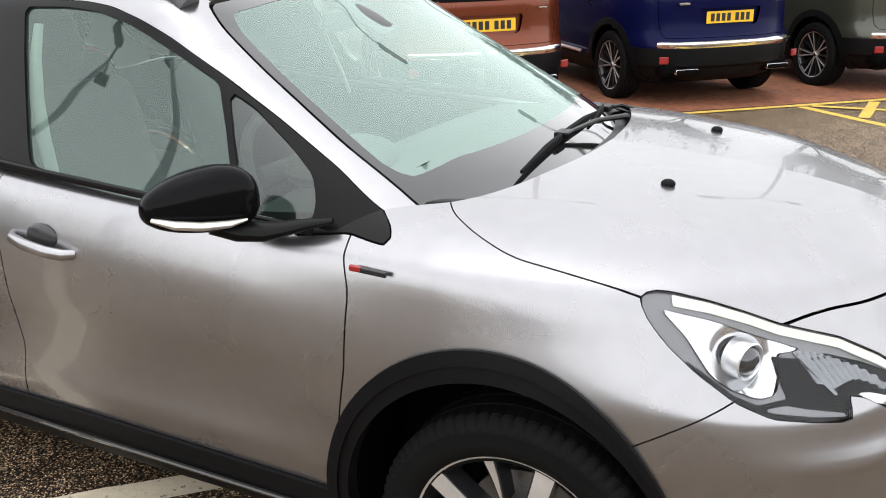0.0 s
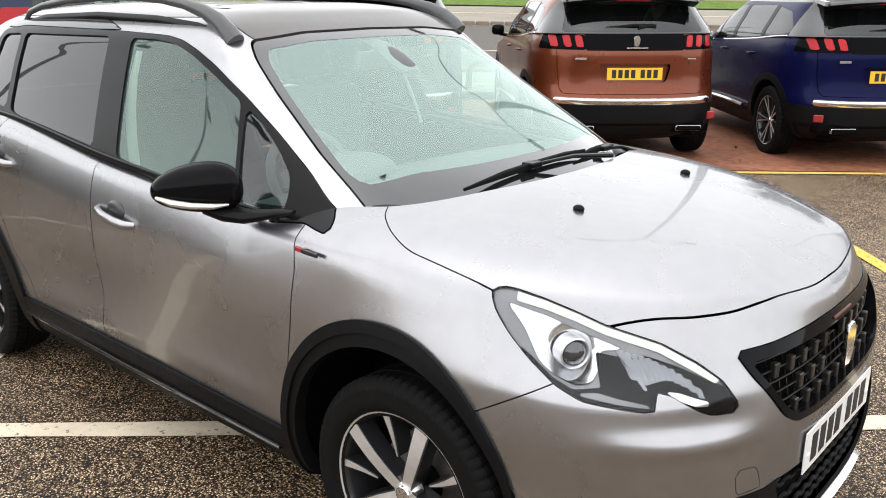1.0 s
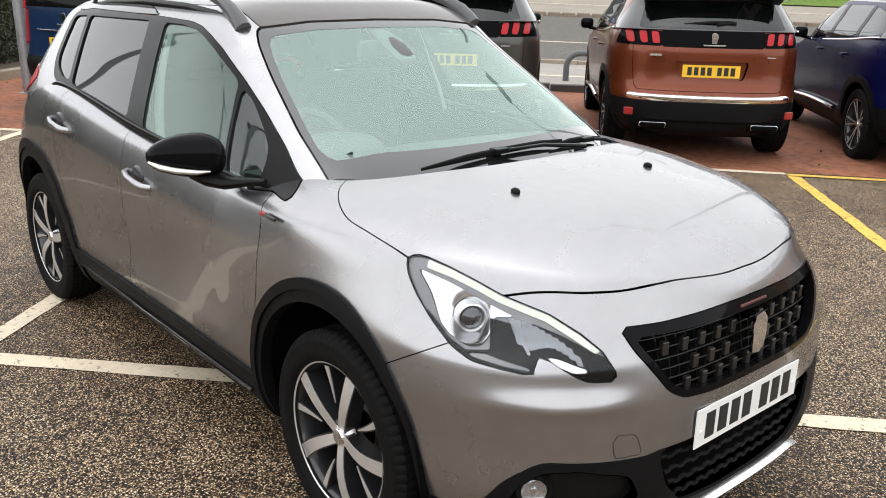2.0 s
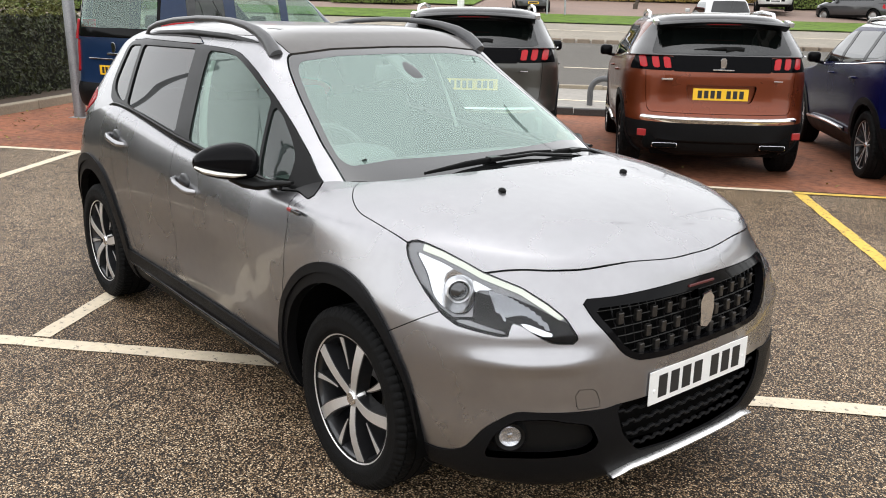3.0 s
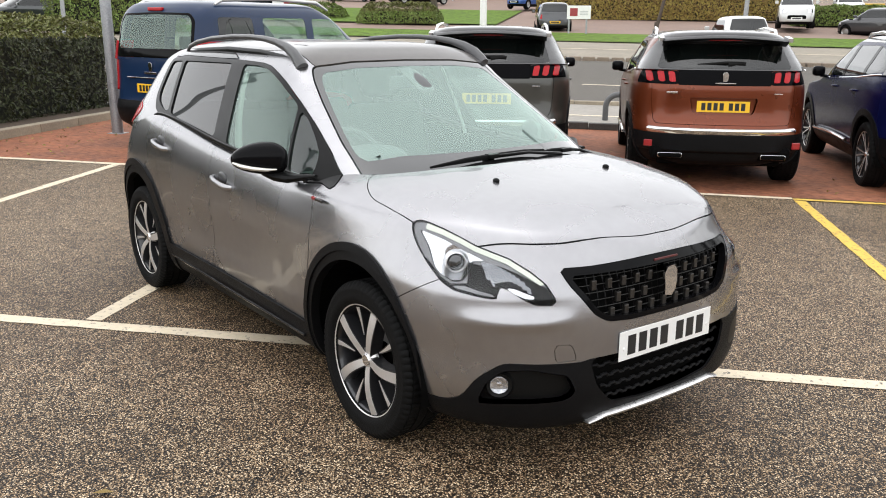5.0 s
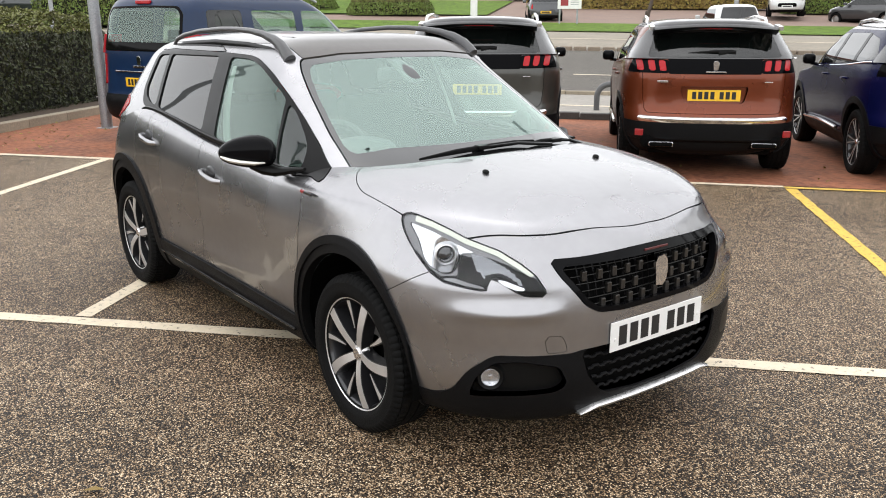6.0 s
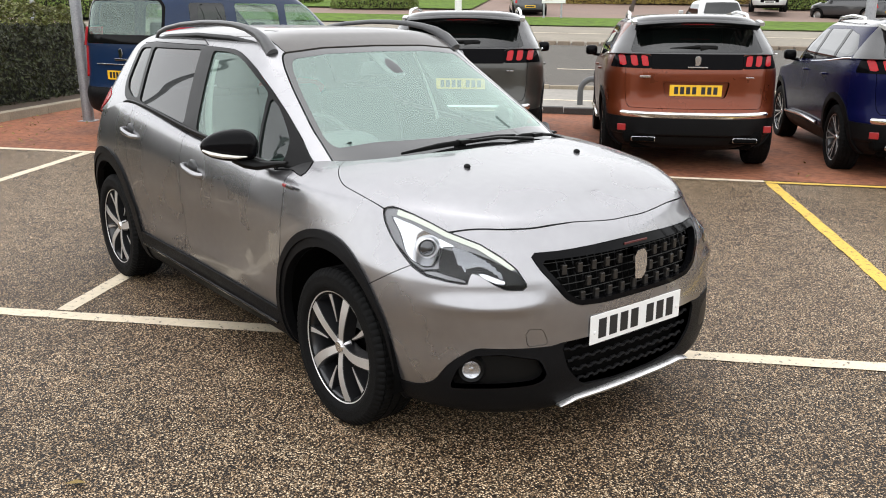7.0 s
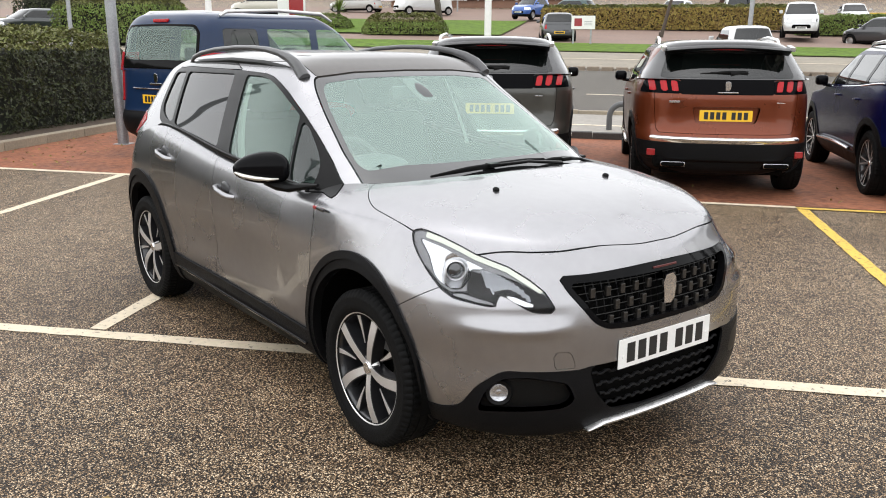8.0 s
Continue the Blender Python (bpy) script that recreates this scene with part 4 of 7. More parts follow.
# ---- front end ----
def surface_x(M, y, z):
    """How far ahead the skin lies at a place of the front view."""
    V = M[0]
    d = (np.abs(V[:, 1]) - abs(y)) ** 2 + (V[:, 2] - z) ** 2
    i = np.argsort(d)[:4]
    w = 1 / (d[i] + 1e-6)
    return float((V[i, 0] * w).sum() / w.sum())


G = P["grille"]
GF = outline([(-0.1, 0.797), (0.105, 0.797), (0.35, 0.788), (0.462, 0.788), (0.444, 0.731), (0.365, 0.626), (0.309, 0.594), (0.2, 0.584), (-0.1, 0.582)], front, 0.02)
skin("grille_back", G, LINER, bumper, lip=-0.05, out=-0.06)
frame_band = cut(G, lambda V: GF(V) + 0.020, 1)
grille_frame = skin("grille_frame", frame_band, GLOSS_BLACK, bumper, lip=0.03, out=0.004, label="gloss black grille surround")
skin("grille_brow", cut(G, lambda V: V[:, 2] - 0.762, 1), GLOSS_BLACK, grille_frame, lip=0.03, out=0.003)
rnd = random.Random(4)
for k, z in enumerate((0.617, 0.642, 0.668, 0.694, 0.720, 0.746)):
    half = 0.30 + (z - 0.60) * 0.78
    bm = bmesh.new()
    ys = np.linspace(-half, half, 25)
    tube(bm, [(surface_x(G, y, z) - 0.026, y, z) for y in ys], 0.0024, 8, 0.8)
    part("grille_slat", bm, mat("dark_satin_wire", (0.035, 0.034, 0.032), 0.35, 0.8, 0, 0.1, 40) if k == 0 else bpy.data.materials["dark_satin_wire"], grille_frame, "", True)
for k in range(-11, 12):
    y = (k + 0.5) * 0.034
    low, high = max(0.604, 0.60 + (abs(y) - 0.29) / 0.78), 0.764
    bm = bmesh.new()
    tube(bm, [(surface_x(G, y, z) - 0.030, y, z) for z in np.linspace(low, high, 7)], 0.0035, 6, 0.8)
    part("grille_rib", bm, GLOSS_BLACK, grille_frame, "", True)
dash = None
for row, z in enumerate((0.617, 0.668, 0.720)):
    half = 0.27 + (z - 0.60) * 0.78
    n = int(half / 0.068)
    for k in range(-n, n + 1):
        y = (k + 0.5 * (row % 2)) * 0.068
        if abs(y) > half or (abs(y) < 0.05 and 0.64 < z < 0.76):
            continue
        if dash is None:
            bm = bmesh.new()
            box(bm, -0.014, 0.002, -0.0105, 0.0105, -0.0185, 0.0185, 0.003)
            dash = part("grille_stud", bm, mat("satin_chrome_studs", (0.062, 0.058, 0.054), 0.35, 0.8, 0, 0.1, 40), grille_frame, "satin chrome vertical stud")
            ob = dash
        else:
            ob = new("grille_stud", dash.data)
            under(ob, grille_frame)
        e = 0.01
        slope = (surface_x(G, abs(y) + e, z) - surface_x(G, max(abs(y) - e, 0), z)) / (2 * e)
        ob.matrix_basis = pose(surface_x(G, y, z) - 0.018, y, z, 0, 0, -math.degrees(math.atan(slope)) * (1 if y >= 0 else -1))
# emblem: a plain bright upright shape
EMBLEM = [(-0.026, -0.052), (0.010, -0.058), (0.030, -0.040), (0.036, 0.000), (0.032, 0.038), (0.012, 0.058), (-0.022, 0.054), (-0.036, 0.030), (-0.030, -0.010)]
bm = bmesh.new()
prism(bm, EMBLEM, 0.012, Matrix.Translation((0.792, 0, 0.697)) @ Euler((0, 0, radians(90))).to_matrix().to_4x4() @ Matrix.Diagonal((1, -1, 1, 1)), 0.002)
bmesh.ops.recalc_face_normals(bm, faces=bm.faces)
part("emblem", bm, CHROME, bumper, "bright metal front emblem", True)
bm = bmesh.new()
box(bm, 0.770, 0.7765, -0.065, 0.065, 0.774, 0.782, 0.002)
part("maker_bar", bm, mat("dull_red_enamel", (0.09, 0.010, 0.010), 0.35), bumper, "thin dark red bar on the grille brow")
# number plate with plain bars
plate = new("number_plate")
under(plate, bumper, "white front number plate with black bars")
bm = bmesh.new()
box(bm, 0.799, 0.803, -0.26, 0.26, 0.434, 0.545, 0.0015)
part("plate_board", bm, PLATE_WHITE, plate)
for k, y in enumerate((-0.195, -0.135, -0.075, -0.015, 0.075, 0.135, 0.195)):
    bm = bmesh.new()
    box(bm, 0.8025, 0.8042, y - 0.021, y + 0.021, 0.452, 0.526)
    part("plate_bar", bm, PLATE_BLACK, plate)
for y in (-0.235, 0.24):
    bm = bmesh.new()
    lathe(bm, [(0, 0.0035), (0.006, 0.003), (0.0075, 0)], 12, pose(0.803, y, 0.478, 0, 0, -90))
    part("plate_screw", bm, PLATE_WHITE, plate, "", True)
bm = bmesh.new()
box(bm, 0.768, 0.799, -0.245, 0.245, 0.44, 0.535, 0.004)
part("plate_bracket", bm, PLASTIC, bumper)
# lower grille
LG = P["low_grille"]
skin("lower_grille_back", LG, LINER, bumper, lip=-0.05, out=-0.055)
for k, z in enumerate((0.303, 0.345, 0.387, 0.429)):
    half = 0.29 + (z - 0.28) * 0.46
    bm = bmesh.new()
    ys = np.linspace(-half, half, 101)
    tube(bm, [(surface_x(LG, y, z) - 0.018, y, z + (0.0035 if (i // 4 + k) % 2 else -0.0035)) for i, y in enumerate(ys)], 0.0062, 8, 1.0)
    part("lower_grille_slat", bm, PLASTIC, bumper, "", True)
# fog lamp recesses
FOG_SILVER = mat("fog_reflector", (0.52, 0.52, 0.53), 0.16, 0.8, 0, 0.6, 55)
for s, sign in (("right", -1), ("left", 1)):
    skin("fog_recess", P["fog"], SATIN, bumper, s, -0.03 if sign < 0 else 0.0, -0.024 if sign < 0 else 0.002, "black fog lamp recess")
    fog = new("fog_lamp")
    under(fog, bumper, "round clear fog lamp")
    fog.matrix_basis = Matrix.Translation((0.624, -0.668, 0.388) if sign < 0 else (0.596, 0.648, 0.388)) @ Euler((0, 0, radians(-90 + sign * 38))).to_matrix().to_4x4()
    lathe_part("fog_bezel", [(0.030, -0.03), (0.034, 0.0), (0.044, 0.004), (0.056, -0.014)], SATIN, fog, 36)
    lathe_part("fog_reflector", [(0.0, -0.009), (0.012, -0.008), (0.022, -0.006), (0.028, -0.003), (0.032, 0.0)], FOG_SILVER, fog, 36)
    lathe_part("fog_bulb_cap", [(0.0, -0.001), (0.006, -0.002), (0.009, -0.008)], CHROME, fog, 20)
    lathe_part("fog_lens", [(0.0, 0.006), (0.018, 0.005), (0.032, 0.0)], LENS, fog, 36)

# ---- headlamps ----


def refine(M, times):
    """Each triangle becomes four, so that fine outlines can be cut from it."""
    V, N, T = M
    for _ in range(times):
        e = np.sort(np.concatenate([T[:, [0, 1]], T[:, [1, 2]], T[:, [2, 0]]]), 1)
        pairs, back = np.unique(e, axis=0, return_inverse=True)
        a, b, c = (back.ravel() + len(V)).reshape(3, -1)
        V, N = np.concatenate([V, V[pairs].mean(1)]), np.concatenate([N, N[pairs].mean(1)])
        T = np.concatenate([np.stack(q, 1) for q in ((T[:, 0], a, c), (a, T[:, 1], b), (c, b, T[:, 2]), (a, b, c))])
    return V, N, T


LAMP = P["lamp"]
FINE = refine(LAMP, 2)
LF = outline([(-0.378, 0.906), (-0.369, 0.868), (-0.345, 0.827), (-0.305, 0.78), (-0.253, 0.735), (-0.201, 0.712), (-0.125, 0.702), (-0.048, 0.693),
              (-0.043, 0.732), (-0.006, 0.724), (0.059, 0.687), (0.086, 0.676), (0.15, 0.672), (0.156, 0.69), (0.118, 0.742),
              (0.064, 0.779), (-0.015, 0.818), (-0.133, 0.853), (-0.191, 0.877), (-0.257, 0.900), (-0.316, 0.915), (-0.351, 0.918)], corner, 0.008)
strip = outline([(-0.318, 0.911), (-0.257, 0.896), (-0.191, 0.873), (-0.133, 0.849), (-0.015, 0.814), (0.062, 0.776), (0.112, 0.743), (0.10, 0.739), (0.052, 0.765), (-0.02, 0.800), (-0.137, 0.834), (-0.193, 0.857), (-0.259, 0.879), (-0.322, 0.893)], corner, 0.003)
bowl = outline([(-0.345, 0.889), (-0.258, 0.867), (-0.182, 0.837), (-0.095, 0.805), (-0.150, 0.802), (-0.150, 0.775), (-0.172, 0.745), (-0.21, 0.740), (-0.253, 0.755), (-0.280, 0.776), (-0.293, 0.805), (-0.309, 0.840)], corner, 0.012)
flare = outline([(-0.020, 0.733), (0.0144, 0.729), (0.079, 0.707), (0.081, 0.697), (0.051, 0.699), (0.0144, 0.714)], corner, 0.006)
flute = outline([(-0.118, 0.806), (-0.07, 0.798), (-0.014, 0.778), (0.03, 0.757), (0.061, 0.734), (0.076, 0.716), (0.066, 0.715), (0.030, 0.739), (-0.010, 0.752), (-0.059, 0.742), (-0.087, 0.754), (-0.104, 0.779)], corner, 0.006)
lower_blade = outline([(-0.205, 0.727), (-0.165, 0.730), (-0.062, 0.711), (-0.054, 0.703), (-0.12, 0.711), (-0.195, 0.719)], corner, 0.002)
rib = outline([(-0.112, 0.800), (-0.100, 0.799), (-0.072, 0.765), (-0.055, 0.734), (-0.063, 0.734), (-0.083, 0.762)], corner, 0.002)
LAMP_GREY = mat("lamp_inner_grey", (0.19, 0.19, 0.195), 0.35, 0.6, 0.1, 0.15, 30)
LAMP_BLACK = mat("lamp_inner_black", (0.003, 0.0031, 0.0033), 0.4, 0, 0, 0.1, 30, spec=0.05)
lower_mask = outline([(-0.158, 0.800), (-0.115, 0.793), (-0.05, 0.795), (0.02, 0.775), (0.2, 0.70), (0.2, 0.6), (-0.30, 0.6), (-0.292, 0.778), (-0.262, 0.753), (-0.215, 0.733), (-0.155, 0.739)], corner)
BRIGHT = mat("lamp_reflector", (0.68, 0.685, 0.695), 0.12, 1.0, 0, 0.10, 30)

RING = mat("satin_silver_ring", (0.75, 0.75, 0.76), 0.38, 0.8, 0, 0.05, 30)
FLUTE = mat("fluted_reflector", (0.20, 0.205, 0.215), 0.15, 1.0, 0, 0.3, 30)


FLUTED = refine(cut(FINE, flute), 2)
wave = np.sin((corner(FLUTED[0])[:, 0] + 0.45 * FLUTED[0][:, 2]) * 2 * math.pi / 0.013)
FLUTED = (FLUTED[0] + FLUTED[1] * (0.0009 * wave - 0.0008 * np.sin(FLUTED[0][:, 2] * 2 * math.pi / 0.021))[:, None], None, FLUTED[2])


def fresh_normals(V, T):
    fn, tri = np.zeros_like(V), V[T]
    for k in range(3):
        np.add.at(fn, T[:, k], np.cross(tri[:, 1] - tri[:, 0], tri[:, 2] - tri[:, 0]))
    return V, fn / np.maximum(np.linalg.norm(fn, axis=1, keepdims=True), 1e-12), T


FLUTED = fresh_normals(FLUTED[0], FLUTED[2])
# the reflector is a dish round the projector
DISH = cut(FINE, bowl)
away = corner(DISH[0]) - np.array([-0.21, 0.784])
DISH = fresh_normals(DISH[0] - DISH[1] * (0.0065 + 0.038 * np.exp(-(away ** 2).sum(1) / 0.048 ** 2))[:, None], DISH[2])
for s, sign in (("right", -1), ("left", 1)):
    head = skin("headlamp", cut(FINE, bowl, 1), LAMP_GREY, car, s, -0.007, -0.009, "clear headlamp with chrome projector and light strip")
    skin("lamp_rim", cut(FINE, lambda V: LF(V) + np.where(corner(V)[:, 1] < 0.70 - 0.45 * (corner(V)[:, 0] + 0.10), 0.0095, 0.0010), 1), GLOSS_BLACK, head, s, 0.003, -0.002)
    skin("light_strip", cut(FINE, strip), DRL, head, s, 0.003, -0.0025, "lit white daytime light strip")
    skin("lamp_mask", cut(FINE, lower_mask), LAMP_BLACK, head, s, 0.001, -0.0075)
    skin("reflector_bowl", DISH, BRIGHT, head, s, 0.0, 0.0, "bright chrome reflector")
    skin("reflector_flare", cut(FINE, flare), BRIGHT, head, s, 0.003, -0.004, "bright chrome blade")
    skin("lower_blade", cut(FINE, lower_blade), LAMP_GREY, head, s, 0.002, -0.005, "thin grey blade")
    skin("lamp_rib", cut(FINE, rib), FLUTE, head, s, 0.003, -0.004)
    skin("fluted_reflector", FLUTED, FLUTE, head, s, 0.003, -0.0055, "fluted chrome reflector")
    eye = new("projector")
    under(eye, head)
    eye.matrix_basis = Matrix.Translation((0.418, sign * 0.704, 0.792)) @ Euler((0, 0, radians(-90 + sign * 30))).to_matrix().to_4x4()
    lathe_part("projector_ring", [(0.029, -0.03), (0.031, 0.004), (0.034, 0.007), (0.037, 0.005), (0.039, -0.03)], RING, eye, 36)
    lathe_part("projector_lens", [(0.0, 0.018), (0.012, 0.016), (0.022, 0.010), (0.030, 0.0)], mat("projector_glass", (0.05, 0.052, 0.056), 0.05, 0.4, 1.0), eye, 36, "dark glass projector lens")
    lens = skin("lamp_lens", LAMP, LENS, head, s, 0, 0.0, "clear lens cover")
    lens.visible_shadow = False

# ---- mirrors, handles, rails, wipers, badges ----
HANDLE_BOWL = mat("handle_bowl_lacquer", (0.03, 0.03, 0.032), 0.4, 0.3, 0.3)
for s in (-1, 1):
    mirror = new("door_mirror")
    under(mirror, car, "gloss black door mirror with bright strip")
    bm = bmesh.new()
    bmesh.ops.create_uvsphere(bm, u_segments=32, v_segments=20, radius=1)
    for v in bm.verts:
        x, y, z = v.co
        sx, sy, sz = (math.copysign(abs(c) ** 0.80, c) for c in (x, y, z))
        t = (sy + 1) / 2
        high = 0.086 - 0.034 * t * t if sz > 0 else 0.078 - 0.030 * t
        v.co = ((0.062 - 0.012 * t) * sx * (1.0 if sx > 0 else 0.75) - 0.03 * t, 0.128 * sy, sz * high - 0.004)
    M = Matrix.Translation((-0.629, s * 0.944, 1.048)) @ pose(0, 0, 0, 0, 0, s * 26) @ Matrix.Diagonal((1, s * 0.94, 0.95, 1))
    if s > 0:  # the passenger's mirror is folded in
        M = Matrix.Translation((-0.86, 0.885, 1.03)) @ pose(0, 0, 0, 0, 0, 80)
    bmesh.ops.transform(bm, matrix=M, verts=bm.verts)
    bmesh.ops.recalc_face_normals(bm, faces=bm.faces)
    part("mirror_housing", bm, GLOSS_BLACK, mirror, "", True)
    bm = bmesh.new()
    tube(bm, [M @ Vector(q) for q in ((0.048, -0.075, -0.040), (0.055, -0.03, -0.040), (0.050, 0.03, -0.034), (0.034, 0.08, -0.025), (0.004, 0.116, -0.014))], [0.004, 0.010, 0.0115, 0.0115, 0.006], 10, 0.8)
    part("indicator_strip", bm, mat("clear_indicator", (0.62, 0.60, 0.55), 0.2, 0.6, 0.5, 0.1, 40), mirror, "pale chrome indicator strip", True)
    bm = bmesh.new()
    tube(bm, [(-0.64, s * 0.915, 0.995), (-0.600, s * 0.880, 0.976), (-0.555, s * 0.850, 0.968), (-0.52, s * 0.832, 0.972), (-0.47, s * 0.808, 0.982), (-0.42, s * 0.79, 0.990)], [0.036, 0.040, 0.034, 0.026, 0.020, 0.010], 14, 0.62)
    part("mirror_foot", bm, SATIN, mirror, "", True)
    bm = bmesh.new()
    box(bm, -0.005, 0.005, -0.085, 0.070, -0.045, 0.045, 0.004, M @ Matrix.Translation((-0.044, 0, 0.003)))
    part("mirror_glass", bm, CHROME, mirror)
    # door handles: a bowed grip over a dark disc that paints the bowl's shade
    for x, y, z in ((-1.245, 0.860, 0.852), (-2.10, 0.853, 0.942)):
        grip = new("door_handle")
        under(grip, car)
        bm = bmesh.new()
        tube(bm, [(x - 0.105, s * (y - 0.005), z + 0.014), (x - 0.085, s * (y + 0.018), z + 0.011), (x - 0.03, s * (y + 0.028), z + 0.003), (x + 0.04, s * (y + 0.027), z - 0.006), (x + 0.085, s * (y + 0.018), z - 0.012), (x + 0.105, s * (y - 0.005), z - 0.015)],
             [0.010, 0.012, 0.0125, 0.0125, 0.012, 0.010], 12, 1.25)
        part("grip", bm, SILVER, grip, "", True)
        bm = bmesh.new()
        bmesh.ops.create_uvsphere(bm, u_segments=24, v_segments=12, radius=1)
        bmesh.ops.transform(bm, matrix=Matrix.Translation((x - 0.002, s * (y - 0.006), z + 0.016)) @ Matrix.Diagonal((0.055, 0.0115, 0.036, 1)), verts=bm.verts)
        part("handle_bowl", bm, HANDLE_BOWL, grip, "", True)
    # roof rail
    bm = bmesh.new()
    rail = [(-2.42, 1.43), (-2.36, 1.475), (-2.25, 1.500), (-2.04, 1.523), (-1.75, 1.537), (-1.55, 1.538), (-1.38, 1.532), (-1.24, 1.518), (-1.12, 1.494), (-1.04, 1.462), (-0.985, 1.420), (-0.965, 1.400)]
    tube(bm, [(x, s * (0.548 + 0.012 * math.sin((x + 1) * 2.0)), z) for x, z in rail], [0.010, 0.013, 0.0135, 0.0135, 0.0135, 0.0135, 0.015, 0.018, 0.024, 0.031, 0.038, 0.040], 12, 0.75, up=(0, 1, 0))
    part("roof_rail", bm, mat("grey_black_rail", (0.055, 0.055, 0.057), 0.38, 0.1, 0.2, 0.15, 12), car, "dark grey roof rail", True)
    bm = bmesh.new()
    tube(bm, [(x, s * (0.555 + 0.01 * math.sin((x + 1) * 2.0)), z) for x, z in ((-2.45, 1.415), (-2.2, 1.452), (-1.8, 1.468), (-1.4, 1.462), (-1.15, 1.444), (-0.97, 1.408))], 0.017, 10, 0.6, up=(0, 1, 0))
    part("rail_base", bm, SATIN, car, "", True)
    # belt moulding
    bm = bmesh.new()
    tube(bm, [(x, s * (float(np.interp(x, [-2.45, -2.2, -1.35, -0.6, -0.30], [0.765, 0.780, 0.808, 0.816, 0.815]))), float(belt(x)) + 0.006) for x in np.linspace(-2.42, -0.46, 24)], 0.008, 8, 1.3)
    part("belt_moulding", bm, SATIN, car, "", True)
    # side badge
    bm = bmesh.new()
    box(bm, -0.345, -0.26, s * 0.853 - 0.004, s * 0.853 + 0.004, -0.006, 0.006, 0.002, Matrix.Translation((0, 0, 0.900)) @ pose(0, 0, 0, 0, 3, 0))
    badge = part("side_badge", bm, GUNMETAL, car, "small chrome and red badge")
    bm = bmesh.new()
    box(bm, -0.345, -0.318, s * 0.8535 - 0.0045, s * 0.8535 + 0.0045, -0.005, 0.007, 0.002, Matrix.Translation((0, 0, 0.900)) @ pose(0, 0, 0, 0, 3, 0))
    part("red_flash", bm, RED_BADGE, badge)
    # washer nozzle
    bm = bmesh.new()
    bmesh.ops.create_uvsphere(bm, u_segments=16, v_segments=8, radius=1)
    bmesh.ops.transform(bm, matrix=Matrix.Translation((0.172, s * 0.314, 1.008)) @ Matrix.Diagonal((0.017, 0.011, 0.011, 1)), verts=bm.verts)
    part("washer_nozzle", bm, SATIN, car, "small black washer nozzle", True)
    # scuttle end pieces
    bm = bmesh.new()
    tube(bm, [(-0.19, s * 0.56, 0.985), (-0.24, s * 0.60, 0.988), (-0.30, s * 0.63, 0.995)], [0.025, 0.032, 0.012], 10, 0.5)
    part("scuttle_end", bm, SATIN, car, "", True)

bm = bmesh.new()
ys = np.linspace(-0.62, 0.62, 31)
rows = []
for y in ys:
    x = -0.045 - 0.42 * (abs(y) / 0.62) ** 2.2 * 0.38
    rows.append([bm.verts.new(q) for q in ((x - 0.16, y, 1.0), (x - 0.05, y, 0.985), (x + 0.05, y, 0.975))])
for a, b in zip(rows, rows[1:]):
    for k in range(2):
        bm.faces.new((a[k], b[k], b[k + 1], a[k + 1]))
part("scuttle_panel", bm, SATIN, car, "black scuttle panel below the windscreen")


def wiper(pivot, elbow, blade):
    w = new("wiper")
    under(w, car, "black windscreen wiper")
    bm = bmesh.new()
    tube(bm, [pivot, Vector(pivot).lerp(Vector(elbow), 0.5) + Vector((0, 0, 0.012)), elbow], [0.013, 0.010, 0.007], 8, 0.7)
    part("wiper_arm", bm, SATIN, w, "", True)
    bm = bmesh.new()
    tube(bm, blade, [0.004] + [0.009] * (len(blade) - 2) + [0.004], 8, 1.3)
    part("wiper_blade", bm, RUBBER, w, "", True)
    bm = bmesh.new()
    box(bm, -0.02, 0.02, -0.03, 0.03, -0.008, 0.010, 0.004, Matrix.Translation(elbow))
    part("blade_clip", bm, SATIN, w)


wiper((-0.09, 0.30, 1.035), (-0.165, -0.05, 1.044), [(-0.150, -0.40, 1.026), (-0.160, -0.20, 1.038), (-0.168, 0.0, 1.044), (-0.172, 0.15, 1.046), (-0.175, 0.27, 1.045)])
wiper((-0.13, 0.56, 1.005), (-0.19, 0.42, 1.032), [(-0.165, 0.22, 1.034), (-0.180, 0.32, 1.036), (-0.200, 0.44, 1.031), (-0.222, 0.54, 1.022)])
bm = bmesh.new()
prism(bm, [(-0.018, 0), (0.018, 0), (0.002, 0.03), (-0.004, 0.03)], 0.001, Matrix.Translation((-0.345, -0.536, 1.054)) @ pose(0, 0, 0, 62, 0, 82))
part("windscreen_sticker", bm, SATIN, car, "small dark windscreen sticker")
bm = bmesh.new()
tube(bm, [(-2.62, 0, 1.475), (-2.66, 0, 1.53), (-2.76, 0, 1.62)], [0.012, 0.005, 0.003], 8)
part("aerial", bm, SATIN, car, "", True)
# thin black plate that paints a dark reflection on the black roof
bm = bmesh.new()
box(bm, -1.32, -1.20, -0.40, -0.33, 1.5005, 1.5035, 0.001)
part("roof_sensor_patch", bm, GLOSS_BLACK, car)

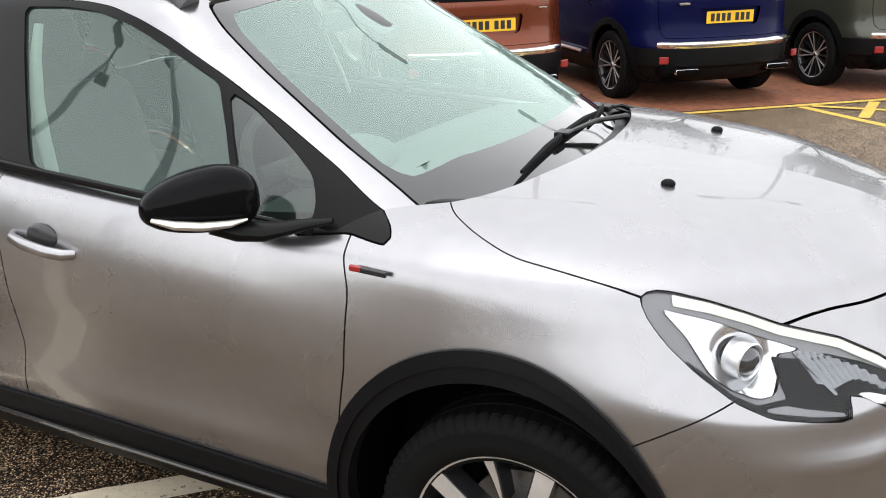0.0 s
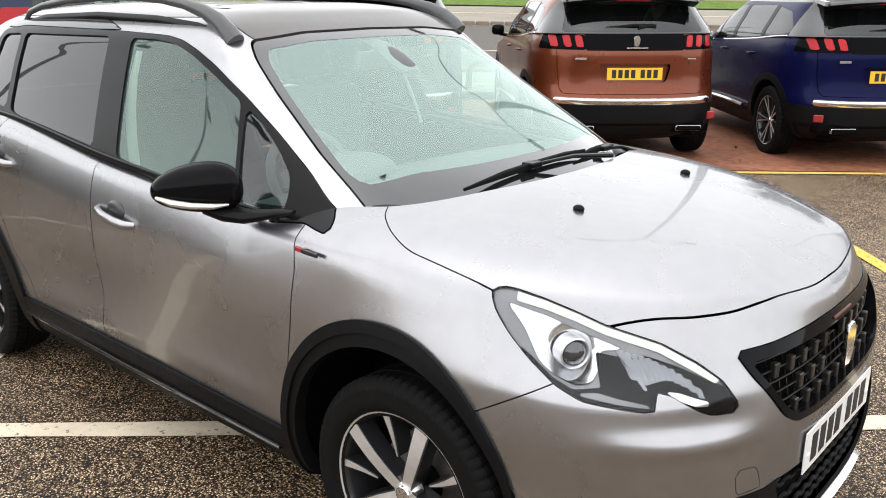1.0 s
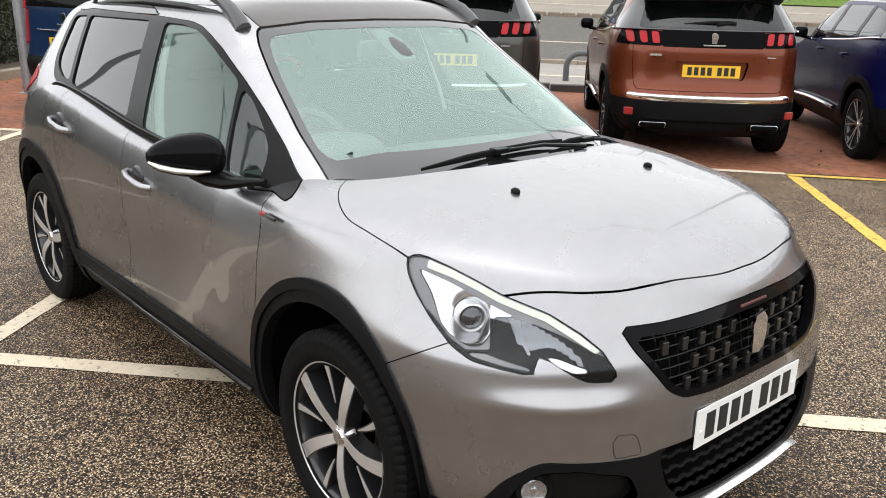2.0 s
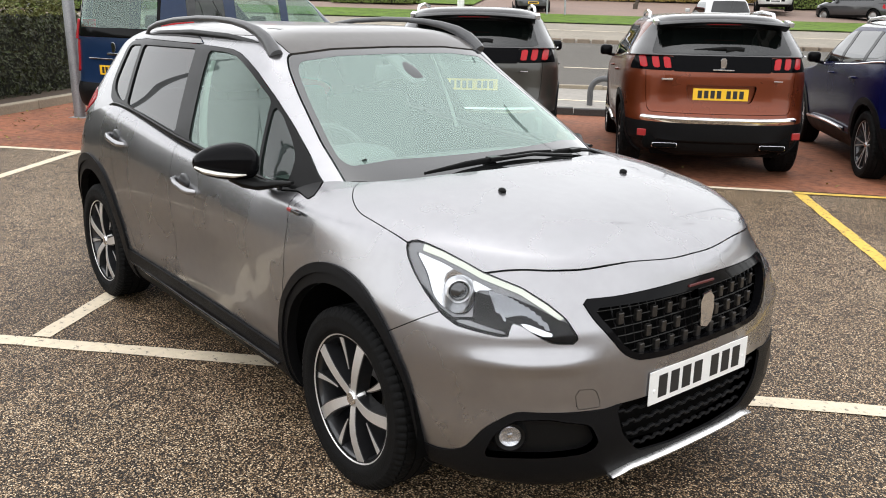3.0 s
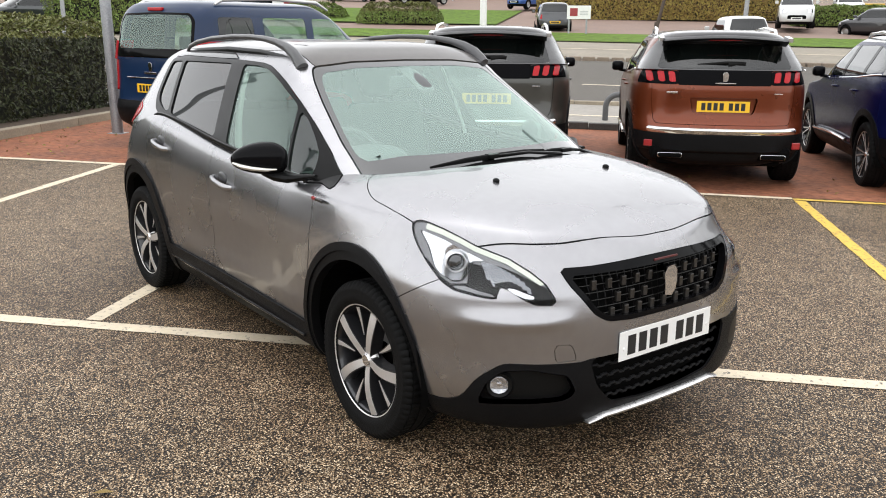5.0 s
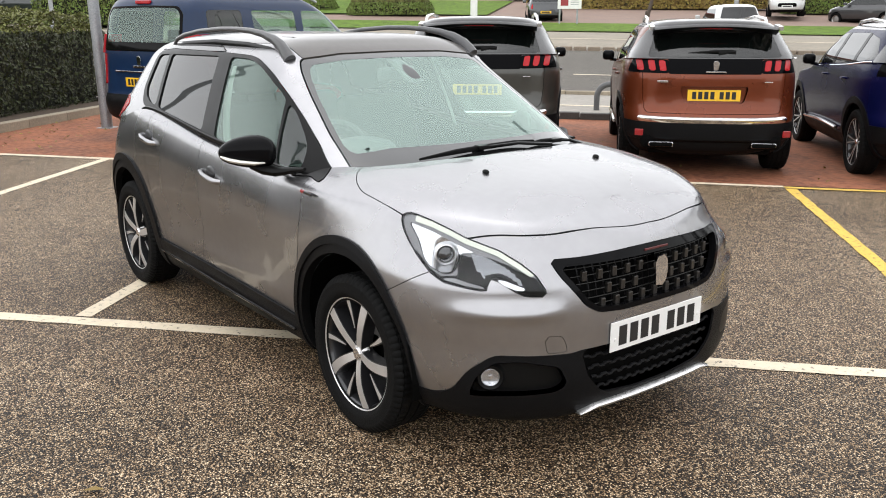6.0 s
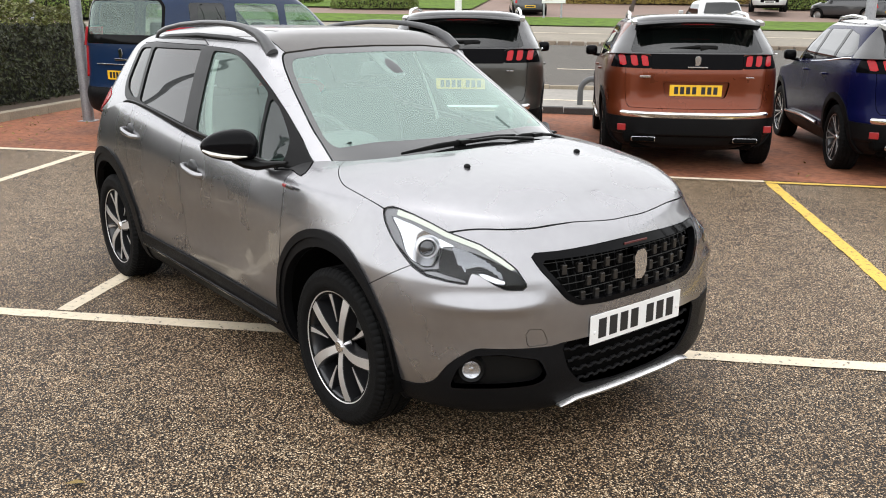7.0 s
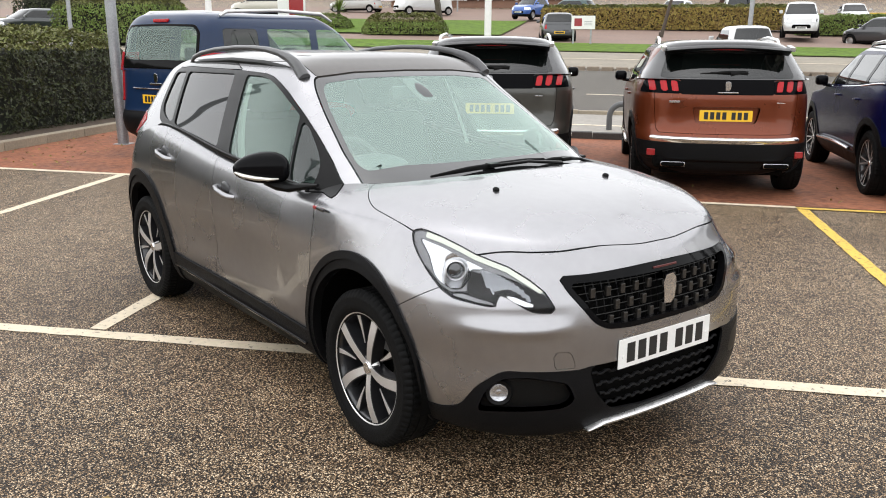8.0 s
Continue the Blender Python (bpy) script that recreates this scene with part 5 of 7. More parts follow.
# ---- cabin ----
bm = bmesh.new()
rows = []
for x, z, w in ((-0.16, 0.965, 0.64), (-0.30, 0.995, 0.70), (-0.50, 1.00, 0.73), (-0.68, 0.985, 0.73), (-0.74, 0.94, 0.73), (-0.74, 0.60, 0.70)):
    rows.append([bm.verts.new((x - 0.02 * abs(y) * 0, y * w, z - 0.02 * y * y)) for y in np.linspace(-1, 1, 17)])
for a, b in zip(rows, rows[1:]):
    for k in range(16):
        bm.faces.new((a[k], a[k + 1], b[k + 1], b[k]))
part("dashboard", bm, CABIN, car, "dark grey dashboard", True)
bm = bmesh.new()
bmesh.ops.create_uvsphere(bm, u_segments=20, v_segments=10, radius=1)
bmesh.ops.transform(bm, matrix=Matrix.Translation((-0.66, -0.37, 1.0)) @ Matrix.Diagonal((0.13, 0.19, 0.065, 1)), verts=bm.verts)
part("instrument_hood", bm, CABIN, car, "", True)
bm = bmesh.new()
ring_pts = [(0, 0.165 * math.cos(a), 0.155 * math.sin(a)) for a in np.linspace(0, 2 * math.pi, 33)]
tube(bm, ring_pts, 0.016, 8, up=(1, 0, 0))
box(bm, -0.02, 0.02, -0.14, 0.14, -0.03, 0.03, 0.01)
box(bm, -0.02, 0.02, -0.03, 0.03, -0.14, 0.0, 0.01)
part("steering_wheel", bm, CABIN, car, "black steering wheel", True, pose(-0.83, -0.37, 0.97, 0, -25, 0))


def seat(x, y, width, high, name="seat"):
    s = new(name)
    under(s, car, "dark fabric seat with headrest")
    bm = bmesh.new()
    box(bm, x - 0.26, x + 0.26, y - width / 2, y + width / 2, 0.55, 0.70, 0.05)
    part("cushion", bm, FABRIC, s, "", True)
    bm = bmesh.new()
    box(bm, -0.06, 0.07, -width / 2, width / 2, 0, high, 0.06, pose(x - 0.26, y, 0.62, 0, -18, 0), 3)
    part("backrest", bm, FABRIC, s, "", True)
    for dy in ((0,) if width < 0.7 else (-0.38, 0, 0.38)):
        bm = bmesh.new()
        box(bm, -0.05, 0.05, -0.13, 0.13, high + 0.04, high + 0.23, 0.045, pose(x - 0.26, y + dy, 0.62, 0, -18, 0), 3)
        tube(bm, [Matrix(pose(x - 0.26, y + dy, 0.62, 0, -18, 0)) @ Vector((0, -0.06, high - 0.02)), Matrix(pose(x - 0.26, y + dy, 0.62, 0, -18, 0)) @ Vector((0, -0.06, high + 0.08))], 0.006, 6)
        part("headrest", bm, FABRIC, s, "", True)


seat(-1.25, -0.37, 0.50, 0.56, "front_seat")
seat(-1.25, 0.37, 0.50, 0.56, "front_seat")
seat(-2.15, 0.0, 1.25, 0.52, "rear_seat")
bm = bmesh.new()
box(bm, -2.9, -0.5, -0.70, 0.70, 0.36, 0.40, 0.01)
part("cabin_floor", bm, CABIN, car)
skin("roof_lining", cut(P["roof"], lambda V: V[:, 0] + 1.0), HEADLINING, car, lip=0, out=-0.03)
for s in (-1, 1):
    bm = bmesh.new()
    tube(bm, [(-1.33, s * 0.725, 0.98), (-1.36, s * 0.71, 1.08), (-1.39, s * 0.685, 1.18), (-1.41, s * 0.65, 1.28), (-1.42, s * 0.615, 1.36)], [0.017, 0.018, 0.018, 0.016, 0.014], 8, 0.4)
    part("pillar_trim", bm, HEADLINING, car, "pale inner pillar trim", True)
stem = new("rear_view_mirror")
under(stem, car, "dark rear-view mirror below its sensor cover")
bm = bmesh.new()
tube(bm, [(-0.93, 0.0, 1.395), (-0.86, 0.0, 1.368), (-0.78, 0.0, 1.328), (-0.73, 0.0, 1.300), (-0.715, 0.0, 1.290)], [0.036, 0.044, 0.050, 0.046, 0.030], 14, 0.45)
part("sensor_cover", bm, CABIN, stem, "", True)
bm = bmesh.new()
box(bm, -0.03, 0.0, -0.125, 0.125, -0.034, 0.034, 0.015, pose(-0.86, -0.01, 1.325, 0, 10, 12))
part("mirror_body", bm, CABIN, stem, "", True)


# ---- the parked display cars: origin on the ground under the tail, x ahead ----
SUV_BODY = [
    (0.24, 0.78, 4.20, 0.14, 7, 2.4), (0.30, 0.84, 4.35, 0.05, 7, 2.6), (0.40, 0.885, 4.43, 0.01, 7, 2.6), (0.56, 0.905, 4.44, 0.0, 7, 2.6),
    (0.64, 0.912, 4.44, 0.02, 7, 2.5), (0.70, 0.915, 4.42, 0.07, 7, 2.4), (0.85, 0.918, 4.36, 0.09, 7, 2.4), (1.00, 0.912, 4.20, 0.09, 7, 2.4),
    (1.08, 0.90, 4.0, 0.10, 6, 2.4), (1.16, 0.88, 3.7, 0.13, 6, 2.4), (1.22, 0.855, 3.3, 0.16, 6, 2.4), (1.245, 0.80, 3.0, 0.22, 6, 2.4), (1.26, 0.4, 2.4, 0.6, 6, 2.4), (1.26, 0.0, 2.0, 1.0, 6, 2.4)]
SUV_TOP = [
    (1.05, 0.895, 3.32, 0.06, 9, 2.5), (1.21, 0.858, 3.02, 0.16, 9, 2.5), (1.34, 0.79, 2.75, 0.29, 10, 2.5), (1.46, 0.725, 2.50, 0.41, 12, 2.5),
    (1.53, 0.665, 2.35, 0.43, 12, 2.4), (1.575, 0.56, 2.2, 0.46, 12, 2.4), (1.60, 0.30, 2.0, 0.6, 10, 2.2), (1.605, 0.0, 1.8, 0.9, 10, 2.2)]
suv_hood = curve([0, 2.6, 3.0, 3.6, 4.2, 4.45], [1.4, 1.26, 1.12, 1.04, 0.93, 0.74])
suv_belt = curve([0, 0.6, 1.5, 2.9, 3.3, 4.5], [1.215, 1.20, 1.13, 1.06, 1.05, 1.0])


def suv_panels(rows=70, cols=150):
    p = {}
    body = grid_mesh(levels_surface(SUV_BODY, lambda x, y, z, q: np.minimum(z, suv_hood(x) - 0.10 * (y / 0.9) ** 4), 2.2, rows, cols))
    top = grid_mesh(levels_surface(SUV_TOP, lambda x, y, z, q: z - 0.02 * np.clip((x - 1.9), 0, 2) ** 2 * 0, 1.6, rows // 2 + 10, cols))
    cabin = lambda V: np.maximum(V[:, 0] - 3.15 + 0.35 * np.abs(V[:, 1]), suv_belt(V[:, 0]) - V[:, 2])
    body = cut(body, cabin, 1)
    body = cut(body, any_of(arch(0.88, 0.35, 0.40, 0.415), arch(3.53, 0.35, 0.40, 0.415)), 1)
    rims = any_of(arch(0.88, 0.35, 0.47, 0.485), arch(3.53, 0.35, 0.47, 0.485))
    p["arch"] = cut(body, rims)
    body = cut(body, rims, 1)
    ahead = lambda V: 0.95 - V[:, 0]
    p["tail_low"], body = split(body, both_of(lambda V: V[:, 2] - 0.575, lambda V: V[:, 0] - 0.62), 0.001)
    p["chrome"], body = split(body, both_of(lambda V: np.abs(V[:, 2] - 0.608) - 0.026, lambda V: V[:, 0] - 0.20), 0.001)
    p["sill"], body = split(body, both_of(lambda V: V[:, 2] - 0.40, lambda V: np.abs(V[:, 0] - 2.2) - 0.95), 0.001)
    p["nose_low"], body = split(body, both_of(lambda V: V[:, 2] - 0.55, lambda V: 3.75 - V[:, 0]), 0.001)
    rear = lambda V: V[:, 0] - 0.50
    lamp = both_of(outline([(0.455, 1.065), (0.455, 1.198), (0.95, 1.198), (0.95, 1.065)], front, 0.01), rear)
    p["lamp"], body = split(body, lamp, 0.001)
    band = both_of(outline([(-0.1, 1.06), (-0.1, 1.3), (0.75, 1.3), (0.6, 1.205), (0.455, 1.205), (0.455, 1.06)], front), rear)
    p["band"], body = split(body, band, 0.001)
    gate = both_of(outline([(-0.1, 0.668), (-0.1, 1.4), (0.72, 1.4), (0.70, 0.85), (0.68, 0.70), (0.66, 0.668)], front, 0.03), lambda V: V[:, 0] - 0.42)
    p["gate"], body = split(body, gate, 0.0025)
    recess = outline([(-0.1, 0.772), (-0.1, 0.937), (0.335, 0.937), (0.30, 0.79), (0.28, 0.772)], front, 0.015)
    p["recess"], p["gate"] = split(p["gate"], recess, 0.0005)
    door_r = outline([(1.02, 0.42), (1.30, 0.86), (1.25, 1.5), (2.02, 1.5), (2.02, 0.42)], side, 0.03)
    p["door_rear"], body = split(body, door_r, 0.002)
    door_f = outline([(2.02, 0.42), (2.02, 1.5), (3.0, 1.5), (3.05, 1.0), (3.02, 0.42)], side, 0.03)
    p["door_front"], body = split(body, door_f, 0.002)
    p["body"] = body
    top = cut(top, lambda V: V[:, 2] - suv_belt(V[:, 0]), 1)
    top = cut(top, lambda V: V[:, 0] - 3.15 + 0.35 * np.abs(V[:, 1]))
    p["rear_glass"], top = split(top, both_of(outline([(-0.1, 1.222), (-0.1, 1.47), (0.585, 1.455), (0.66, 1.235), (0.64, 1.222)], front, 0.02), lambda V: V[:, 0] - 0.75), 0.001)
    p["screen"], top = split(top, both_of(outline([(-0.1, 1.0), (-0.1, 1.50), (0.56, 1.49), (0.62, 1.40), (0.74, 1.1), (0.74, 1.0)], front, 0.02), lambda V: 2.2 - V[:, 0]), 0.001)
    p["glass"], top = split(top, both_of(outline([(0.62, 1.27), (0.86, 1.43), (1.3, 1.485), (2.2, 1.47), (2.62, 1.30), (3.0, 1.10), (2.9, 1.085), (1.5, 1.155), (0.66, 1.225)], side, 0.03), lambda V: 0.45 - np.abs(V[:, 1])), 0.001)
    p["cab"], top = split(top, both_of(lambda V: 0.64 - V[:, 0] + (V[:, 2] - 1.2) * 0.0, lambda V: V[:, 2] - 1.515), 0.001)
    p["roof"] = top
    return p


SUV = suv_panels()
# the bumper strip stands proud in a ridge near its upper edge
RIDGE = refine(SUV["chrome"], 2)
ridge_out = 0.024 * np.clip(np.minimum((RIDGE[0][:, 2] - 0.582) / 0.030, (0.634 - RIDGE[0][:, 2]) / 0.022), 0, 1)
RIDGE = fresh_normals(RIDGE[0] + RIDGE[1] * ridge_out[:, None], RIDGE[2])
# the lower half of the rear bumper steps back under its face
low = refine(SUV["tail_low"], 2)
low_x = low[0] + np.array([1.0, 0, 0]) * (0.05 * np.clip((0.402 - low[0][:, 2]) / 0.016, 0, 1) * (low[0][:, 0] < 0.45))[:, None]
SUV["tail_low"] = fresh_normals(low_x, low[2])


def suv(label, lacquer, m, plate_bars=True):
    c = thing("suv_car", label, "car", m, "parked display cars")
    skin("body", SUV["body"], lacquer, c)
    skin("tailgate", SUV["gate"], lacquer, c, lip=0.02)
    skin("plate_recess", SUV["recess"], lacquer, c, lip=-0.03, out=-0.03)
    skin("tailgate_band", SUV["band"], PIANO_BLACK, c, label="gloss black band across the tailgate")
    skin("lower_bumper", SUV["tail_low"], PLASTIC, c, lip=0.02, out=0.004, label="black plastic lower bumper")
    skin("bumper_strip", RIDGE, CHROME, c, lip=0.02, out=0.010, label="chrome strip along the bumper")
    skin("front_lower_bumper", SUV["nose_low"], PLASTIC, c, out=0.004)
    skin("windscreen", SUV["screen"], DARK_GLASS, c, lip=0)
    skin("rear_window", SUV["rear_glass"], DARK_GLASS, c, lip=0, label="dark tinted rear window")
    skin("roof", SUV["roof"], ROOF_BLACK, c, label="black roof and rear pillars")
    skin("cab_frame", SUV["cab"], lacquer, c)
    for s, sign in (("left", 1), ("right", -1)):
        skin("front_door", SUV["door_front"], lacquer, c, s)
        skin("rear_door", SUV["door_rear"], lacquer, c, s)
        skin("front_arch_cladding", cut(SUV["arch"], lambda V: V[:, 0] - 2.2, 1), PLASTIC, c, s, 0.03, 0.010, "black plastic arch cladding")
        skin("rear_arch_cladding", cut(SUV["arch"], lambda V: V[:, 0] - 2.2), PLASTIC, c, s, 0.03, 0.010, "black plastic arch cladding")
        skin("sill_cladding", SUV["sill"], PLASTIC, c, s, 0.02, 0.012, "black plastic sill cladding")
        for a, b in ((0.0, 1.235), (1.255, 2.01), (2.03, 2.50), (2.52, 4.0)):
            skin("side_window", cut(SUV["glass"], lambda V: np.abs(V[:, 0] - (a + b) / 2) - (b - a) / 2), DARK_GLASS, c, s, 0)
        for x in (1.245, 2.02, 2.51):
            skin("window_bar", cut(SUV["glass"], lambda V: np.abs(V[:, 0] - x) - (0.045 if x < 2.4 else 0.02)), GLOSS_BLACK, c, s, 0.004, 0.003)
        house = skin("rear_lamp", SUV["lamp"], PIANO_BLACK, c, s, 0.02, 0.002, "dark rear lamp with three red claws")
        for y0 in (0.475, 0.578, 0.690):
            claw = both_of(outline([(y0, 1.088), (y0 + 0.062, 1.088), (y0 + 0.080, 1.190), (y0 + 0.018, 1.190)], front, 0.006), lambda V: V[:, 0] - 0.5)
            skin("lamp_claw", cut(SUV["lamp"], claw), RED_LENS, house, s, 0.01, 0.008, "bright red lamp claw")
        skin("reversing_strip", cut(SUV["lamp"], both_of(lambda V: np.abs(V[:, 2] - 1.078) - 0.006, lambda V: np.abs(np.abs(V[:, 1]) - 0.56) - 0.09)), PLATE_WHITE, house, s, 0.006, 0.006)
        bm = bmesh.new()
        box(bm, -0.006, 0.012, -0.044, 0.044, -0.033, 0.033, 0.006, Matrix.Translation((0.058, sign * 0.728, 0.475)) @ pose(0, 0, 0, 0, 0, -sign * 24))
        part("rear_reflector", bm, RED_BADGE, c, "red reflector")
        bm = bmesh.new()
        box(bm, -0.012, 0.05, sign * 0.505 - 0.125, sign * 0.505 + 0.125, 0.335, 0.392, 0.02)
        trim = part("exhaust_trim", bm, CHROME, c, "chrome exhaust trim", True)
        bm = bmesh.new()
        box(bm, -0.016, 0.0, sign * 0.505 - 0.116, sign * 0.505 + 0.116, 0.341, 0.384, 0.012)
        part("exhaust_opening", bm, LINER, trim)
        mirror = new("door_mirror")
        under(mirror, c)
        bm = bmesh.new()
        box(bm, 2.72, 2.83, min(sign * 0.91, sign * 1.06), max(sign * 0.91, sign * 1.06), 1.08, 1.205, 0.04, None, 3)
        part("mirror_housing", bm, GLOSS_BLACK, mirror, "", True)
        bm = bmesh.new()
        tube(bm, [(2.80, sign * 0.88, 1.08), (2.79, sign * 0.96, 1.09)], 0.02, 8)
        part("mirror_foot", bm, SATIN, mirror, "", True)
        bm = bmesh.new()
        tube(bm, [(1.05, sign * 0.64, 1.545), (1.12, sign * 0.63, 1.60), (1.6, sign * 0.615, 1.625), (2.1, sign * 0.60, 1.60), (2.2, sign * 0.60, 1.55)], [0.012, 0.018, 0.018, 0.018, 0.012], 10)
        part("roof_rail", bm, CHROME, c, "bright metal roof rail", True)
        bm = bmesh.new()
        tube(bm, [(x, sign * (0.892 - 0.035 * max(0, (0.9 - x)) - 0.01), float(suv_belt(x)) + 0.006) for x in np.linspace(0.62, 2.95, 14)], 0.008, 6)
        part("belt_strip", bm, CHROME, c, "chrome strip under the side windows", True)
        bm = bmesh.new()
        tube(bm, [(x, sign * (0.925), 0.43 + 0.02 * math.sin((x - 1.3) * 2)) for x in np.linspace(1.45, 2.95, 10)], 0.022, 8, 0.9)
        part("door_strip", bm, CHROME, c, "chrome strip low on the doors", True)
        for x in (1.38, 2.2):
            bm = bmesh.new()
            tube(bm, [(x - 0.09, sign * 0.905, 1.0), (x - 0.05, sign * 0.937, 1.0), (x + 0.05, sign * 0.937, 0.995), (x + 0.09, sign * 0.905, 0.99)], 0.013, 8)
            part("door_handle", bm, lacquer, c, "", True)
        # bright corner of the spoiler
        bm = bmesh.new()
        prism(bm, [(0.38, 1.485), (0.60, 1.525), (0.58, 1.548), (0.36, 1.525)], 0.05, Matrix.Translation((0, sign * 0.60 - (0.0 if sign > 0 else 0.07), 0)), 0.006)
        part("spoiler_corner", bm, mat("pale_lacquer", (0.50, 0.50, 0.50), 0.3, 0.3, 0.8), c, "pale silver spoiler corner")
    bm = bmesh.new()
    rows = []
    for y in np.linspace(-0.62, 0.62, 17):
        b = 0.05 * (y / 0.62) ** 2
        rows.append([bm.verts.new(q) for q in ((0.75, y, 1.580 - b), (0.33 + b, y, 1.548 - b * 0.8), (0.27 + b, y, 1.525 - b * 0.7), (0.30 + b, y, 1.508 - b * 0.7), (0.46, y, 1.49 - b))])
    for a, b in zip(rows, rows[1:]):
        for k in range(4):
            bm.faces.new((a[k], a[k + 1], b[k + 1], b[k]))
    bmesh.ops.recalc_face_normals(bm, faces=bm.faces)
    part("roof_spoiler", bm, SATIN, c, "", True)
    bm = bmesh.new()
    box(bm, 0.31, 0.325, -0.16, 0.16, 1.500, 1.512, 0.002)
    part("high_brake_lamp", bm, RED_LENS, c)
    # rear wiper, emblem and name bars
    bm = bmesh.new()
    tube(bm, [(0.205, -0.03, 1.262), (0.215, -0.20, 1.276), (0.225, 0.20, 1.268)], [0.02, 0.014, 0.006], 8, 1.2)
    tube(bm, [(0.222, 0.27, 1.262), (0.212, 0.0, 1.282), (0.215, -0.18, 1.290)], [0.006, 0.013, 0.006], 8, 1.2)
    part("rear_wiper", bm, SATIN, c, "black rear wiper", True)
    bm = bmesh.new()
    prism(bm, [(0.84 * a, 0.84 * b) for a, b in EMBLEM], 0.01, pose(0.105, 0, 1.145, 0, 0, -90), 0.0015)
    part("emblem", bm, CHROME, c, "bright metal emblem")
    for y0, y1, z, h in ((-0.10, 0.10, 1.083, 0.006), (0.46, 0.57, 0.987, 0.010), (-0.56, -0.48, 0.985, 0.005)):
        bm = bmesh.new()
        x = 0.09 + 0.10 * (max(abs(y0), abs(y1)) ** 3)
        box(bm, x - 0.012, x + 0.02, y0, y1, z - h, z + h, 0.002)
        part("name_bar", bm, CHROME, c)
    plate = new("number_plate")
    under(plate, c, "yellow rear number plate with black bars")
    bm = bmesh.new()
    box(bm, 0.112, 0.118, -0.26, 0.26, 0.793, 0.905, 0.0015)
    part("plate_board", bm, PLATE_YELLOW, plate)
    for y in (-0.195, -0.135, -0.075, 0.015, 0.075, 0.135, 0.195):
        bm = bmesh.new()
        box(bm, 0.1102, 0.113, y - 0.020, y + 0.020, 0.812, 0.886)
        part("plate_bar", bm, PLATE_BLACK, plate)
    bm = bmesh.new()
    box(bm, 0.2, 4.1, -0.62, 0.62, 0.24, 0.42, 0.03)
    box(bm, 1.35, 3.1, -0.83, 0.83, 0.26, 0.42, 0.03)
    box(bm, 0.10, 0.5, -0.70, 0.70, 0.30, 0.45, 0.05)
    part("underbody", bm, LINER, c)
    arch_liners(c, (0.88, 3.53), 0.55, 0.86, 0.41, 0.35)
    bm = bmesh.new()
    for y in (-0.4, 0.4):
        box(bm, 2.05, 2.17, y - 0.25, y + 0.25, 0.8, 1.22, 0.05)
        box(bm, 2.0, 2.1, y - 0.13, y + 0.13, 1.24, 1.42, 0.04)
    box(bm, 1.0, 1.15, -0.65, 0.65, 0.8, 1.2, 0.05)
    box(bm, 0.4, 3.0, -0.78, 0.78, 0.7, 0.76)
    part("cabin_seats", bm, FABRIC, c)
    wheels = wheel(c, 1, 0.35, 0.245, 0.225, 48)
    put_wheels(c, wheels, [(0.88, 0.785, 0.349, 0), (0.88, -0.785, 0.349, 33), (3.53, 0.785, 0.349, 15), (3.53, -0.785, 0.349, 50)])
    return c


suv("copper bronze family crossover with black roof in its bay", paint("copper_lacquer", (0.150, 0.032, 0.010), 0.55, 0.28, 0.4), bay_pose(1.465, 5.42, lie(1.465, 5.9), 1.6))
suv("dark blue family crossover with chrome strips, parked beside the bronze one", paint("dark_blue_lacquer", (0.0032, 0.0045, 0.036), 0.1, 0.25, 0.06, 0.10), bay_pose(3.93, 5.42, lie(3.93, 5.9), 0.8))
suv("dark grey family crossover with black roof, parked in a display bay", paint("dark_grey_lacquer", (0.055, 0.054, 0.048), 0.5, 0.3, 0.6), bay_pose(-0.95, 5.42, lie(-0.95, 5.9), 5.5))
suv("olive grey family crossover at the end of the row", paint("olive_grey_lacquer", (0.055, 0.056, 0.042), 0.5, 0.3, 0.6), bay_pose(6.4, 5.42, lie(6.4, 5.9)))

# ---- blue people carrier ----
MPV_BODY = [
    (0.26, 0.80, 4.15, 0.10, 7, 4.5), (0.34, 0.88, 4.35, 0.02, 7, 5.5), (0.50, 0.912, 4.40, 0.0, 7, 5.5), (0.62, 0.918, 4.40, 0.04, 7, 5.5), (0.85, 0.92, 4.35, 0.07, 7, 5.5),
    (1.05, 0.915, 4.2, 0.08, 6, 5.5), (1.14, 0.90, 4.0, 0.09, 6, 5.5), (1.18, 0.86, 3.7, 0.12, 6, 5.5), (1.19, 0.4, 3.0, 0.6, 6, 2.5), (1.19, 0.0, 2.4, 1.4, 6, 2.5)]
MPV_TOP = [
    (1.0, 0.918, 3.75, 0.075, 9, 6.0), (1.12, 0.90, 3.55, 0.085, 9, 6.0), (1.35, 0.865, 3.15, 0.12, 10, 6.0), (1.60, 0.82, 2.75, 0.17, 12, 6.0), (1.72, 0.77, 2.52, 0.22, 12, 5.0),
    (1.79, 0.67, 2.35, 0.30, 12, 4.5), (1.82, 0.45, 2.2, 0.45, 10, 3.5), (1.83, 0.0, 2.0, 0.8, 10, 2.2)]


